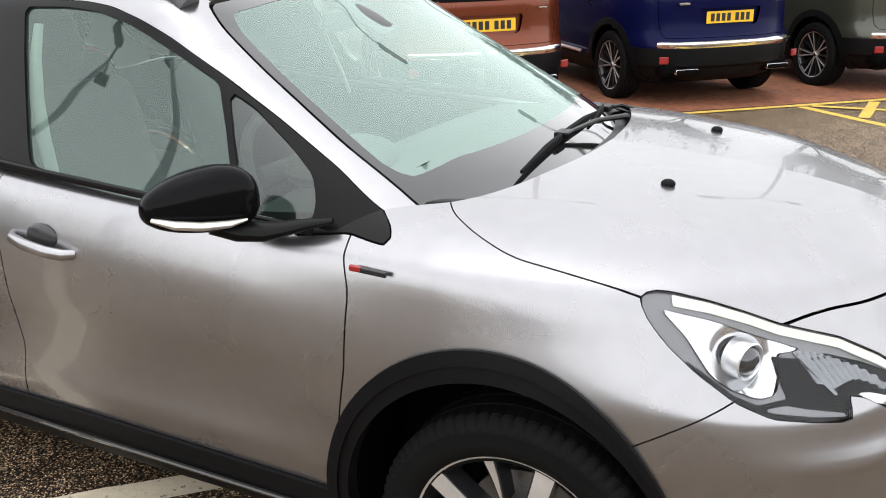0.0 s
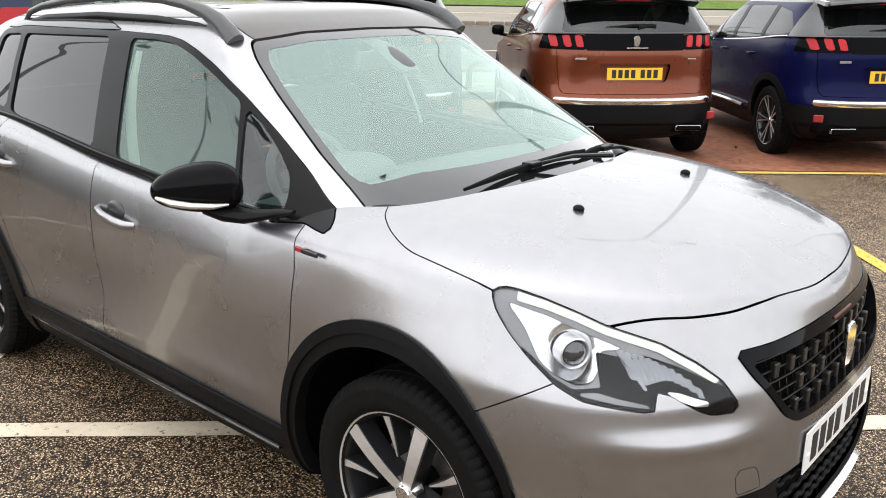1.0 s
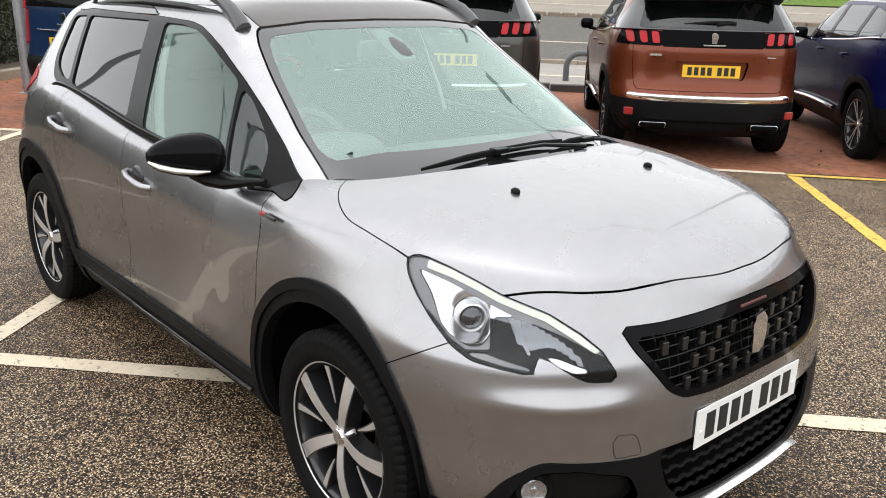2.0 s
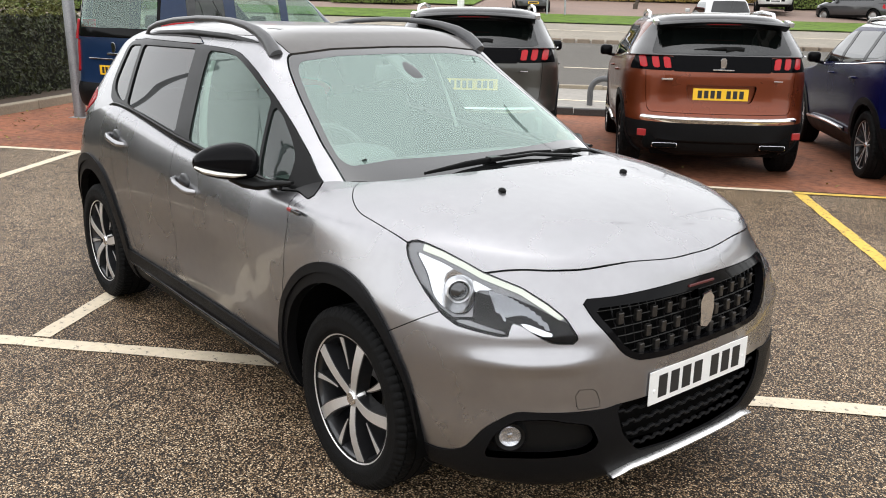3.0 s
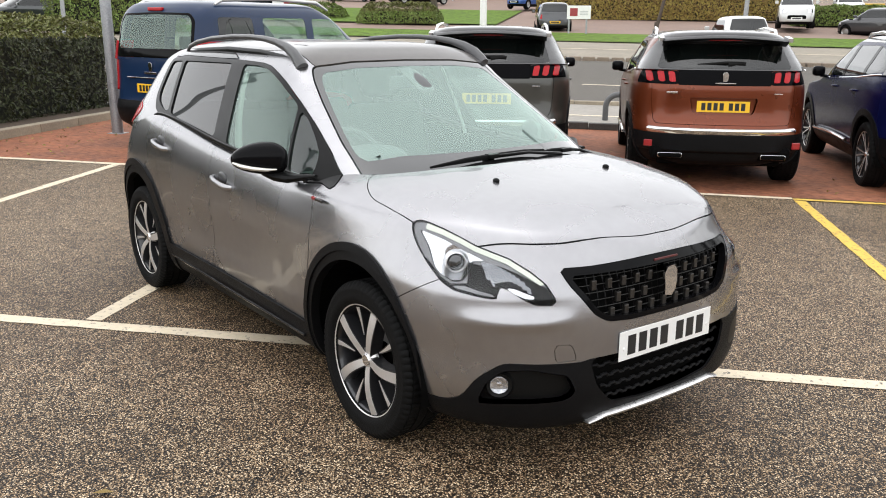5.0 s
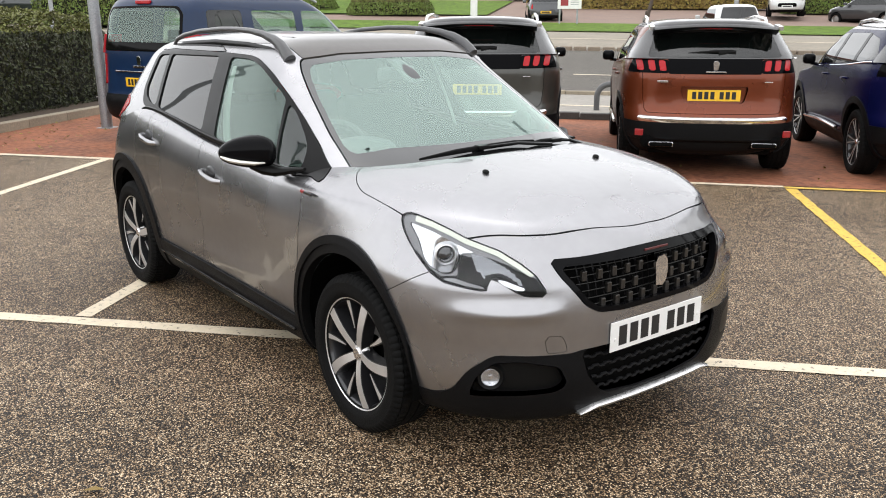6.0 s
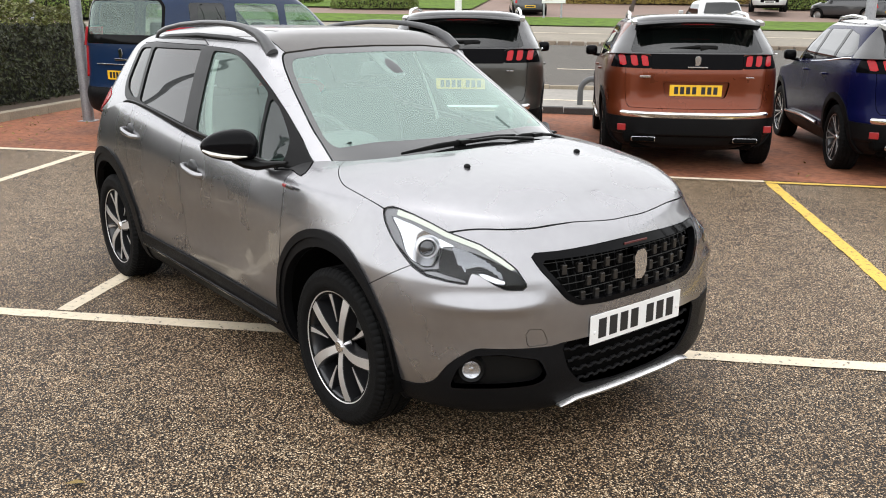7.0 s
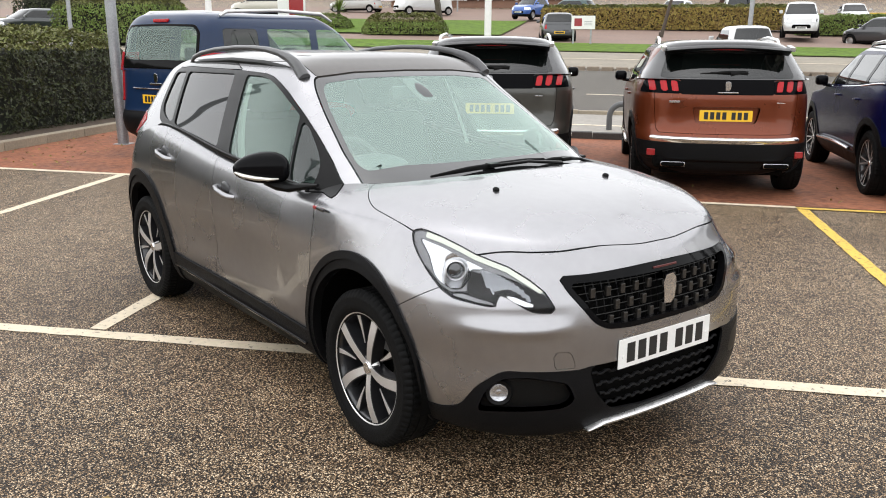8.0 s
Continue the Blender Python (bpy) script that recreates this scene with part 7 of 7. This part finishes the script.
sign = thing("car_park_sign", "white sign board with a red square on two posts", "sign", bay_block(-1.4, 39.2, 0, 6))
bm = bmesh.new()
box(bm, -0.56, 0.56, -0.02, 0.02, 0.72, 1.34, 0.004)
part("board", bm, mat("white_sign_face", (0.78, 0.77, 0.75), 0.4, 0, 0.2, 0.06, 4), sign)
for x in (-0.45, 0.38):
    bm = bmesh.new()
    box(bm, x - 0.04, x + 0.04, 0.022, 0.10, -0.1, 1.3, 0.01)
    part("sign_leg", bm, GALV, sign)
bm = bmesh.new()
box(bm, -0.42, -0.06, -0.028, -0.021, 0.86, 1.22)
part("red_square", bm, RED_BADGE, sign)
for z in (0.92, 1.0, 1.08):
    bm = bmesh.new()
    box(bm, 0.05, 0.42, -0.026, -0.021, z - 0.012, z + 0.012)
    part("text_bar", bm, GALV, sign)

# ---- cars across the road ----


def far_car(label, color, m, L=3.9, W=1.7, H=1.5, box_back=0.5, category="car"):
    """A smaller parked car: one shell with windows, lamps, plates, mirrors and wheels. Origin under the tail, x ahead."""
    c = thing("parked_car", label, category, m, "cars across the road")
    lac = mat("far_lacquer", color, 0.3, 0.3, 1.0, 0.05, 3)
    s, h = W / 2, H
    nose = L * 0.97
    bodyl = [(0.22, s * 0.86, nose, 0.08, 7, 2.8), (0.32, s * 0.96, L, 0.0, 7, 2.8), (0.55, s, L, 0.0, 7, 2.8), (0.75, s, L * 0.985, 0.05, 7, 2.6), (0.58 * h, s * 0.98, L * 0.94, 0.08, 6, 2.5),
             (0.63 * h, s * 0.93, L * 0.88, 0.14, 6, 2.5), (0.645 * h, s * 0.5, L * 0.7, 0.6, 6, 2.4), (0.65 * h, 0.0, L * 0.5, 1.2, 6, 2.4)]
    hd = curve([0, L * 0.70, L * 0.86, L], [h, 0.70 * h, 0.62 * h, 0.50 * h])
    body = grid_mesh(levels_surface(bodyl, lambda x, y, z, q: np.minimum(z, hd(x)), L * 0.5, 30, 90))
    fx = L * 0.80
    topl = [(0.56 * h, s * 0.97, fx + 0.05, 0.07, 9, 2.6), (0.64 * h, s * 0.93, fx - 0.1, 0.10, 9, 2.6), (0.82 * h, s * 0.84, fx - 0.55, 0.10 + box_back * 0.35, 10, 2.6), (0.94 * h, s * 0.74, fx - 0.85, 0.10 + box_back * 0.6, 12, 2.6),
            (0.985 * h, s * 0.5, fx - 1.1, 0.3 + box_back * 0.7, 10, 2.4), (h, 0.0, fx - 1.4, 0.8 + box_back, 10, 2.2)]
    top = grid_mesh(levels_surface(topl, lambda x, y, z, q: z, L * 0.42, 26, 90))
    body = cut(body, lambda V: np.maximum(V[:, 0] - fx + 0.05, 0.60 * h - V[:, 2]), 1)
    r = 0.30
    ax = (0.62, L - 0.75)
    body = cut(body, any_of(*(arch(a, 0.30, 0.35, 0.36) for a in ax)), 1)
    top = cut(top, lambda V: V[:, 2] - 0.60 * h, 1)
    low, body = split(body, lambda V: V[:, 2] - 0.33, 0.001)
    skin("lower_trim", low, PLASTIC, c, out=0.004)
    rl = both_of(lambda V: V[:, 0] - 0.25, lambda V: s * 0.74 - np.abs(V[:, 1]), lambda V: np.abs(V[:, 2] - 0.52 * h) - 0.13)
    fl = both_of(lambda V: L - 0.45 - V[:, 0], lambda V: s * 0.55 - np.abs(V[:, 1]), lambda V: np.abs(V[:, 2] - 0.46 * h) - 0.08)
    grille = both_of(lambda V: L - 0.3 - V[:, 0], lambda V: np.abs(V[:, 1]) - s * 0.5, lambda V: np.abs(V[:, 2] - 0.30 * h) - 0.09)
    a, body = split(body, rl, 0.001)
    b, body = split(body, fl, 0.001)
    g, body = split(body, grille, 0.001)
    for sd in ("left", "right"):
        skin("rear_lamp", a, RED_LENS, c, sd, out=0.004)
        skin("headlamp", b, BRIGHT, c, sd, out=0.004)
    skin("grille", g, LINER, c)
    skin("body", body, lac, c)
    rw, top = split(top, both_of(outline([(-0.1, 0.66 * h), (-0.1, 0.93 * h), (s * 0.66, 0.92 * h), (s * 0.80, 0.67 * h)], front, 0.03), lambda V: V[:, 0] - L * 0.3), 0.001)
    sc, top = split(top, both_of(outline([(-0.1, 0.60 * h), (-0.1, 0.935 * h), (s * 0.68, 0.925 * h), (s * 0.86, 0.62 * h)], front, 0.03), lambda V: fx - 1.0 - V[:, 0]), 0.001)
    sw, top = split(top, both_of(outline([(0.5 + box_back * 0.3, 0.67 * h), (0.65 + box_back * 0.6, 0.90 * h), (fx - 1.0, 0.90 * h), (fx - 0.35, 0.66 * h)], side, 0.04), lambda V: s * 0.55 - np.abs(V[:, 1])), 0.001)
    skin("rear_window", rw, DARK_GLASS, c, lip=0)
    skin("windscreen", sc, DARK_GLASS, c, lip=0)
    for sd in ("left", "right"):
        skin("side_window", sw, DARK_GLASS, c, sd, 0)
    skin("upper_body", top, lac, c)
    bm = bmesh.new()
    box(bm, 0.15, L - 0.2, -s * 0.7, s * 0.7, 0.2, 0.5, 0.03)
    box(bm, 0.4, fx - 0.5, -s * 0.8, s * 0.8, 0.5, 0.62 * h)
    part("dark_inside", bm, LINER, c)
    for x, material, name in ((-0.012, PLATE_YELLOW, "rear_plate"), (L + 0.002, PLATE_WHITE, "front_plate")):
        bm = bmesh.new()
        box(bm, x, x + 0.012, -0.26, 0.26, 0.42, 0.53)
        pl = part(name, bm, material, c)
        bm = bmesh.new()
        box(bm, x - 0.002, x + 0.014, -0.21, 0.21, 0.445, 0.505)
        part("plate_bar", bm, PLATE_BLACK, pl)
    for sg in (1, -1):
        bm = bmesh.new()
        box(bm, fx - 0.55, fx - 0.43, min(sg * s, sg * (s + 0.17)), max(sg * s, sg * (s + 0.17)), 0.66 * h, 0.75 * h, 0.03)
        part("door_mirror", bm, lac, c)
        for x in ax:
            w = new("wheel")
            under(w, c)
            w.matrix_basis = pose(x, sg * (s - 0.10), r, 0, 0, 180 if sg < 0 else 0)
            lathe_part("tyre", [(0.2, -0.09), (r - 0.02, -0.1), (r, -0.07), (r, 0.07), (r - 0.02, 0.1), (0.2, 0.085)], RUBBER, w, 28)
            lathe_part("wheel_disc", [(0.0, 0.06), (0.06, 0.065), (0.15, 0.05), (0.2, 0.085)], STEEL, w, 20)
    return c


def car_at(u, v, turn):
    return bay_pose(u, v, lie(u, v), turn)


far_car("small bright blue car facing the road, on far tarmac", (0.02, 0.08, 0.30), car_at(-5.2, 61.5, 155), 3.55, 1.58, 1.54)
far_car("dark grey hatchback parked behind a white sign", (0.045, 0.047, 0.05), car_at(-2.6, 40.6, 8), 3.9, 1.7, 1.46)
far_car("white hatchback parked beyond the bronze crossover", (0.50, 0.50, 0.49), car_at(4.9, 28.1, 8), 3.7, 1.66, 1.48)
far_car("white panel van facing the road in the far car park", (0.50, 0.50, 0.49), car_at(9.7, 47.2, 172), 4.15, 1.75, 1.82, 0.12, "van")
far_car("dark hatchback at the edge of the far car park", (0.03, 0.03, 0.032), car_at(14.2, 41.3, 40), 4.0, 1.72, 1.45)
far_car("small white car facing the road behind a hedge", (0.50, 0.50, 0.49), car_at(14.6, 57.5, 175), 3.45, 1.62, 1.46)
far_car("dark old saloon across the road beyond the hedge", (0.03, 0.035, 0.035), car_at(-27.0, 37.8, 150), 4.6, 1.75, 1.42, 1.0)
far_car("silver estate car parked before a building", (0.36, 0.35, 0.33), car_at(-19.5, 69.0, 80), 4.6, 1.75, 1.48, 0.4)
far_car("white van parked before a building", (0.50, 0.50, 0.49), car_at(-13.0, 66.0, 130), 4.8, 1.9, 1.95, 0.1, "van")
far_car("pale gold van parked before a building", (0.45, 0.42, 0.36), car_at(-24.0, 60.5, 95), 4.8, 1.9, 1.7, 0.1, "van")
far_car("white car parked behind the long hedge", (0.50, 0.50, 0.49), car_at(4.6, 60.0, 160), 3.9, 1.7, 1.5)
far_car("white minibus parked behind the long hedge", (0.50, 0.50, 0.49), car_at(8.0, 58.0, 5), 4.9, 1.9, 2.0, 0.1, "van")
far_car("dark green car parked behind the long hedge", (0.02, 0.05, 0.05), car_at(-1.5, 62.0, 70), 4.1, 1.72, 1.5)
far_car("red car parked far off beyond the hedges", (0.35, 0.02, 0.02), car_at(-39.0, 58.0, 100), 4.1, 1.75, 1.5)

# yucca plant
yucca = thing("yucca_plant", "spiky green yucca on the far lawn", "plant", bay_block(-19.0, 56.0))
bm = bmesh.new()
tube(bm, [(0, 0, 0), (0.05, 0, 0.7)], 0.12, 8)
part("trunk", bm, BARK, yucca)
rnd = random.Random(3)
bm = bmesh.new()
for k in range(90):
    a, e, l = rnd.uniform(0, 6.28), rnd.uniform(-0.3, 1.4), rnd.uniform(0.7, 1.1)
    d = Vector((math.cos(a) * math.cos(e), math.sin(a) * math.cos(e), math.sin(e)))
    sdv = d.cross(Vector((0, 0, 1))).normalized() * 0.035
    o = Vector((0.05, 0, 0.75))
    bm.faces.new([bm.verts.new(q) for q in (o - sdv, o + d * l * 0.6 - sdv, o + d * l, o + d * l * 0.6 + sdv, o + sdv)])
part("leaf_crown", bm, LEAF_GREEN, yucca)

# ---- buildings ----
BRICK_FAR = mat("brown_brick_far", (0.20, 0.11, 0.075), 0.9, 0, 0, 0.15, 0.8, 0.3, 12)
CLADDING = mat("pale_grey_cladding", (0.45, 0.45, 0.44), 0.6, 0.1, 0, 0.08, 0.3)
WINDOW_FAR = mat("dark_shop_glass", (0.015, 0.018, 0.02), 0.06, 0, 0.6, 0.2, 0.4)


def long_building(name, label, m, L, D, H, wall, bays, sill=0.6, head=0.72, sign_color=None):
    """A low commercial block: plinth, wall band, a row of framed windows and a flat roof with a fascia."""
    c = thing(name, label, "building", m)
    bm = bmesh.new()
    box(bm, -L / 2, L / 2, 0.3, D, -1.0, H - 0.01)
    part("wall", bm, wall, c)
    bm = bmesh.new()
    box(bm, -L / 2 - 0.2, L / 2 + 0.2, -0.3, D + 0.2, H, H + 0.5, 0.03)
    part("roof", bm, CLADDING, c)
    w = L / bays
    pane_m = frame_m = None
    for k in range(bays):
        x = -L / 2 + (k + 0.5) * w
        if pane_m is None:
            bm = bmesh.new()
            box(bm, -w * 0.44, w * 0.44, 0.16, 0.20, sill, H * head)
            ob = part("window", bm, WINDOW_FAR, c)
            bm = bmesh.new()
            for a, b in ((-w * 0.5, -w * 0.44), (w * 0.44, w * 0.5), (-0.04, 0.04)):
                box(bm, a, b, 0.05, 0.295, sill - 0.05, H * head + 0.05)
            box(bm, -w * 0.44, w * 0.44, 0.05, 0.295, H * head, H * head + 0.12)
            fr = part("window_frame", bm, CLADDING, ob)
            pane_m, frame_m = ob, fr
        else:
            ob = under(new("window", pane_m.data), c)
            fr = under(new("window_frame", frame_m.data), ob)
        ob.matrix_basis = pose(x, 0, 0)
    if sign_color:
        bm = bmesh.new()
        box(bm, -L * 0.2, L * 0.2, -0.36, -0.301, H + 0.05, H + 0.45)
        part("fascia_sign", bm, sign_color, c)
    return c


long_building("showroom_building", "long low brick building with dark glazing across the road", bay_block(-13.0, 80.0), 17.0, 10.0, 4.6, BRICK_FAR, 7, 0.7, 0.75, RED_BADGE)
long_building("retail_building", "long pale commercial building far across the road", bay_block(-70.0, 118.0), 90.0, 14.0, 6.0, CLADDING, 12, 0.7, 0.7)
long_building("retail_building", "long pale commercial building far across the road", bay_block(45.0, 125.0), 110.0, 14.0, 6.5, BRICK_FAR, 12, 0.7, 0.7)
totem = thing("totem_sign", "tall red and white roadside totem sign", "sign", bay_block(-20.5, 51.0))
bm = bmesh.new()
box(bm, -0.9, 0.9, -0.15, 0.15, 0.0, 4.2, 0.03)
part("white_panel", bm, mat("white_totem_face", (0.75, 0.75, 0.74), 0.3, 0, 0.4, 0.05, 2), totem)
bm = bmesh.new()
box(bm, -0.1, 0.85, -0.18, -0.152, 0.3, 4.1)
part("red_panel", bm, RED_BADGE, totem)
banner = thing("banner_board", "white banner board with grey writing bars", "sign", bay_block(-17.0, 72.0, 0.9))
bm = bmesh.new()
box(bm, -4.0, 4.0, -0.05, 0.05, 0.0, 1.6, 0.01)
part("board", bm, mat("white_banner", (0.74, 0.74, 0.73), 0.6, 0, 0, 0.06, 2), banner)
for k in range(9):
    bm = bmesh.new()
    box(bm, -3.6 + k * 0.8, -3.0 + k * 0.8, -0.065, -0.051, 0.35 + 0.55 * (k % 2), 0.65 + 0.55 * (k % 2))
    part("text_bar", bm, GALV, banner)
for x in (-3.5, 3.5):
    bm = bmesh.new()
    box(bm, x - 0.06, x + 0.06, 0.051, 0.15, -1.2, 1.6)
    part("board_leg", bm, GALV, banner)
rail = thing("yellow_barrier", "yellow tubular barrier by the far hedge", "barrier", bay_block(15.6, 55.0))
for z in (0.5, 1.0):
    bm = bmesh.new()
    tube(bm, [(-0.7, 0, z), (0.7, 0, z)], 0.05, 8)
    part("rail_bar", bm, LINE_YELLOW, rail)
for x in (-0.7, 0, 0.7):
    bm = bmesh.new()
    tube(bm, [(x, 0, -0.1), (x, 0, 1.05)], 0.05, 8)
    part("rail_post", bm, LINE_YELLOW, rail)


# ---- behind the camera: trees, and added unseen walls that close the place ----
def bare_tree(label, x, y, h, seed, z=0.0, dense=2, leaf=0.06):
    c = thing("roadside_tree", label, "tree", pose(x, y, z))
    rnd = random.Random(seed)
    bm = bmesh.new()
    tips = []

    def limb(p, d, l, r, depth):
        pts, q = [p], p
        for _ in range(3):
            d = (d + Vector((rnd.uniform(-0.2, 0.2), rnd.uniform(-0.2, 0.2), rnd.uniform(-0.03, 0.15)))).normalized()
            q = q + d * l / 3
            pts.append(q)
        tube(bm, pts, [r, r * 0.85, r * 0.7, r * 0.5], 5)
        if depth == 0:
            tips.extend(pts[1:])
            return
        for _ in range(4 if depth > 1 else 3):
            a = rnd.uniform(0, 6.28)
            nd = (d + Vector((math.cos(a), math.sin(a), rnd.uniform(-0.1, 0.5))) * 0.75).normalized()
            limb(pts[rnd.choice((2, 3))], nd, l * rnd.uniform(0.5, 0.72), r * 0.5, depth - 1)
    limb(Vector((0, 0, -0.1)), Vector((0, 0, 1)), h * 0.42, h * 0.022, 3)
    part("trunk_and_limbs", bm, BARK, c)
    rng = np.random.default_rng(seed)
    base = np.array([tuple(t) for t in tips])
    pts = np.repeat(base, dense, 0) + rng.normal(0, 0.20 if dense < 5 else 0.5, (len(base) * dense, 3))
    leaves("leaf_crown", pts, rng.normal(0, 1, pts.shape), leaf, LEAF_DARK, c, seed)
    return c


bare_tree("thin-leaved tree at the edge of the car park", -36, -12.5, 7.5, 1)
bare_tree("thin-leaved tree at the edge of the car park", -41, -16.5, 8.0, 2)
bare_tree("thin-leaved tree at the edge of the car park", -33, -17.5, 7.0, 3)
bare_tree("thin-leaved tree at the edge of the car park", -29, -22, 8.0, 4)
bare_tree("thin-leaved tree at the roadside", 6, 26, 9.0, 5)
bare_tree("thin-leaved tree at the roadside", 12, 24, 10.0, 6)
q = bay(-10.9, 52.0)
bare_tree("stout tree on the far lawn before the white van", q.x, q.y, 11.0, 7, lie(-10.9, 52.0))
for k, (x, y) in enumerate(((-17, 52), (-8, 54), (0, 55), (8, 54.5), (16, 52.6))):
    bare_tree("leafy dark green tree beyond the road", x, y, 13.0, 20 + k, 1.6, 22, 0.22)
hedge("boundary_hedge", "tall dark unclipped hedge along the edge of the car park", pose(-34.0, -13.5, 0, 0, 0, 4), 26.0, 2.4, 4.2, 20000, 0.11, LEAF_DARK, LEAF_DARK, 31, 0.9)
# unseen walls, added to shape the light and what the car mirrors
DARK_WALL = mat("pale_brick_wall", (0.34, 0.30, 0.27), 0.9, 0, 0, 0.2, 1.5, 0.3, 12)
for nm, x, y, L, turn in (("wall_south", 7, -16, 17.5, 0), ("wall_east", 15.5, -6.0, 24, 90)):
    bm = bmesh.new()
    box(bm, -L / 2, L / 2, -0.2, 0.2, -0.2, 2.4, 0.02)
    tagged(part(nm, bm, DARK_WALL, None, "", False, pose(x, y, 0, 0, 0, turn)), "plain pale brick wall closing the car park", "wall", kind="structure")
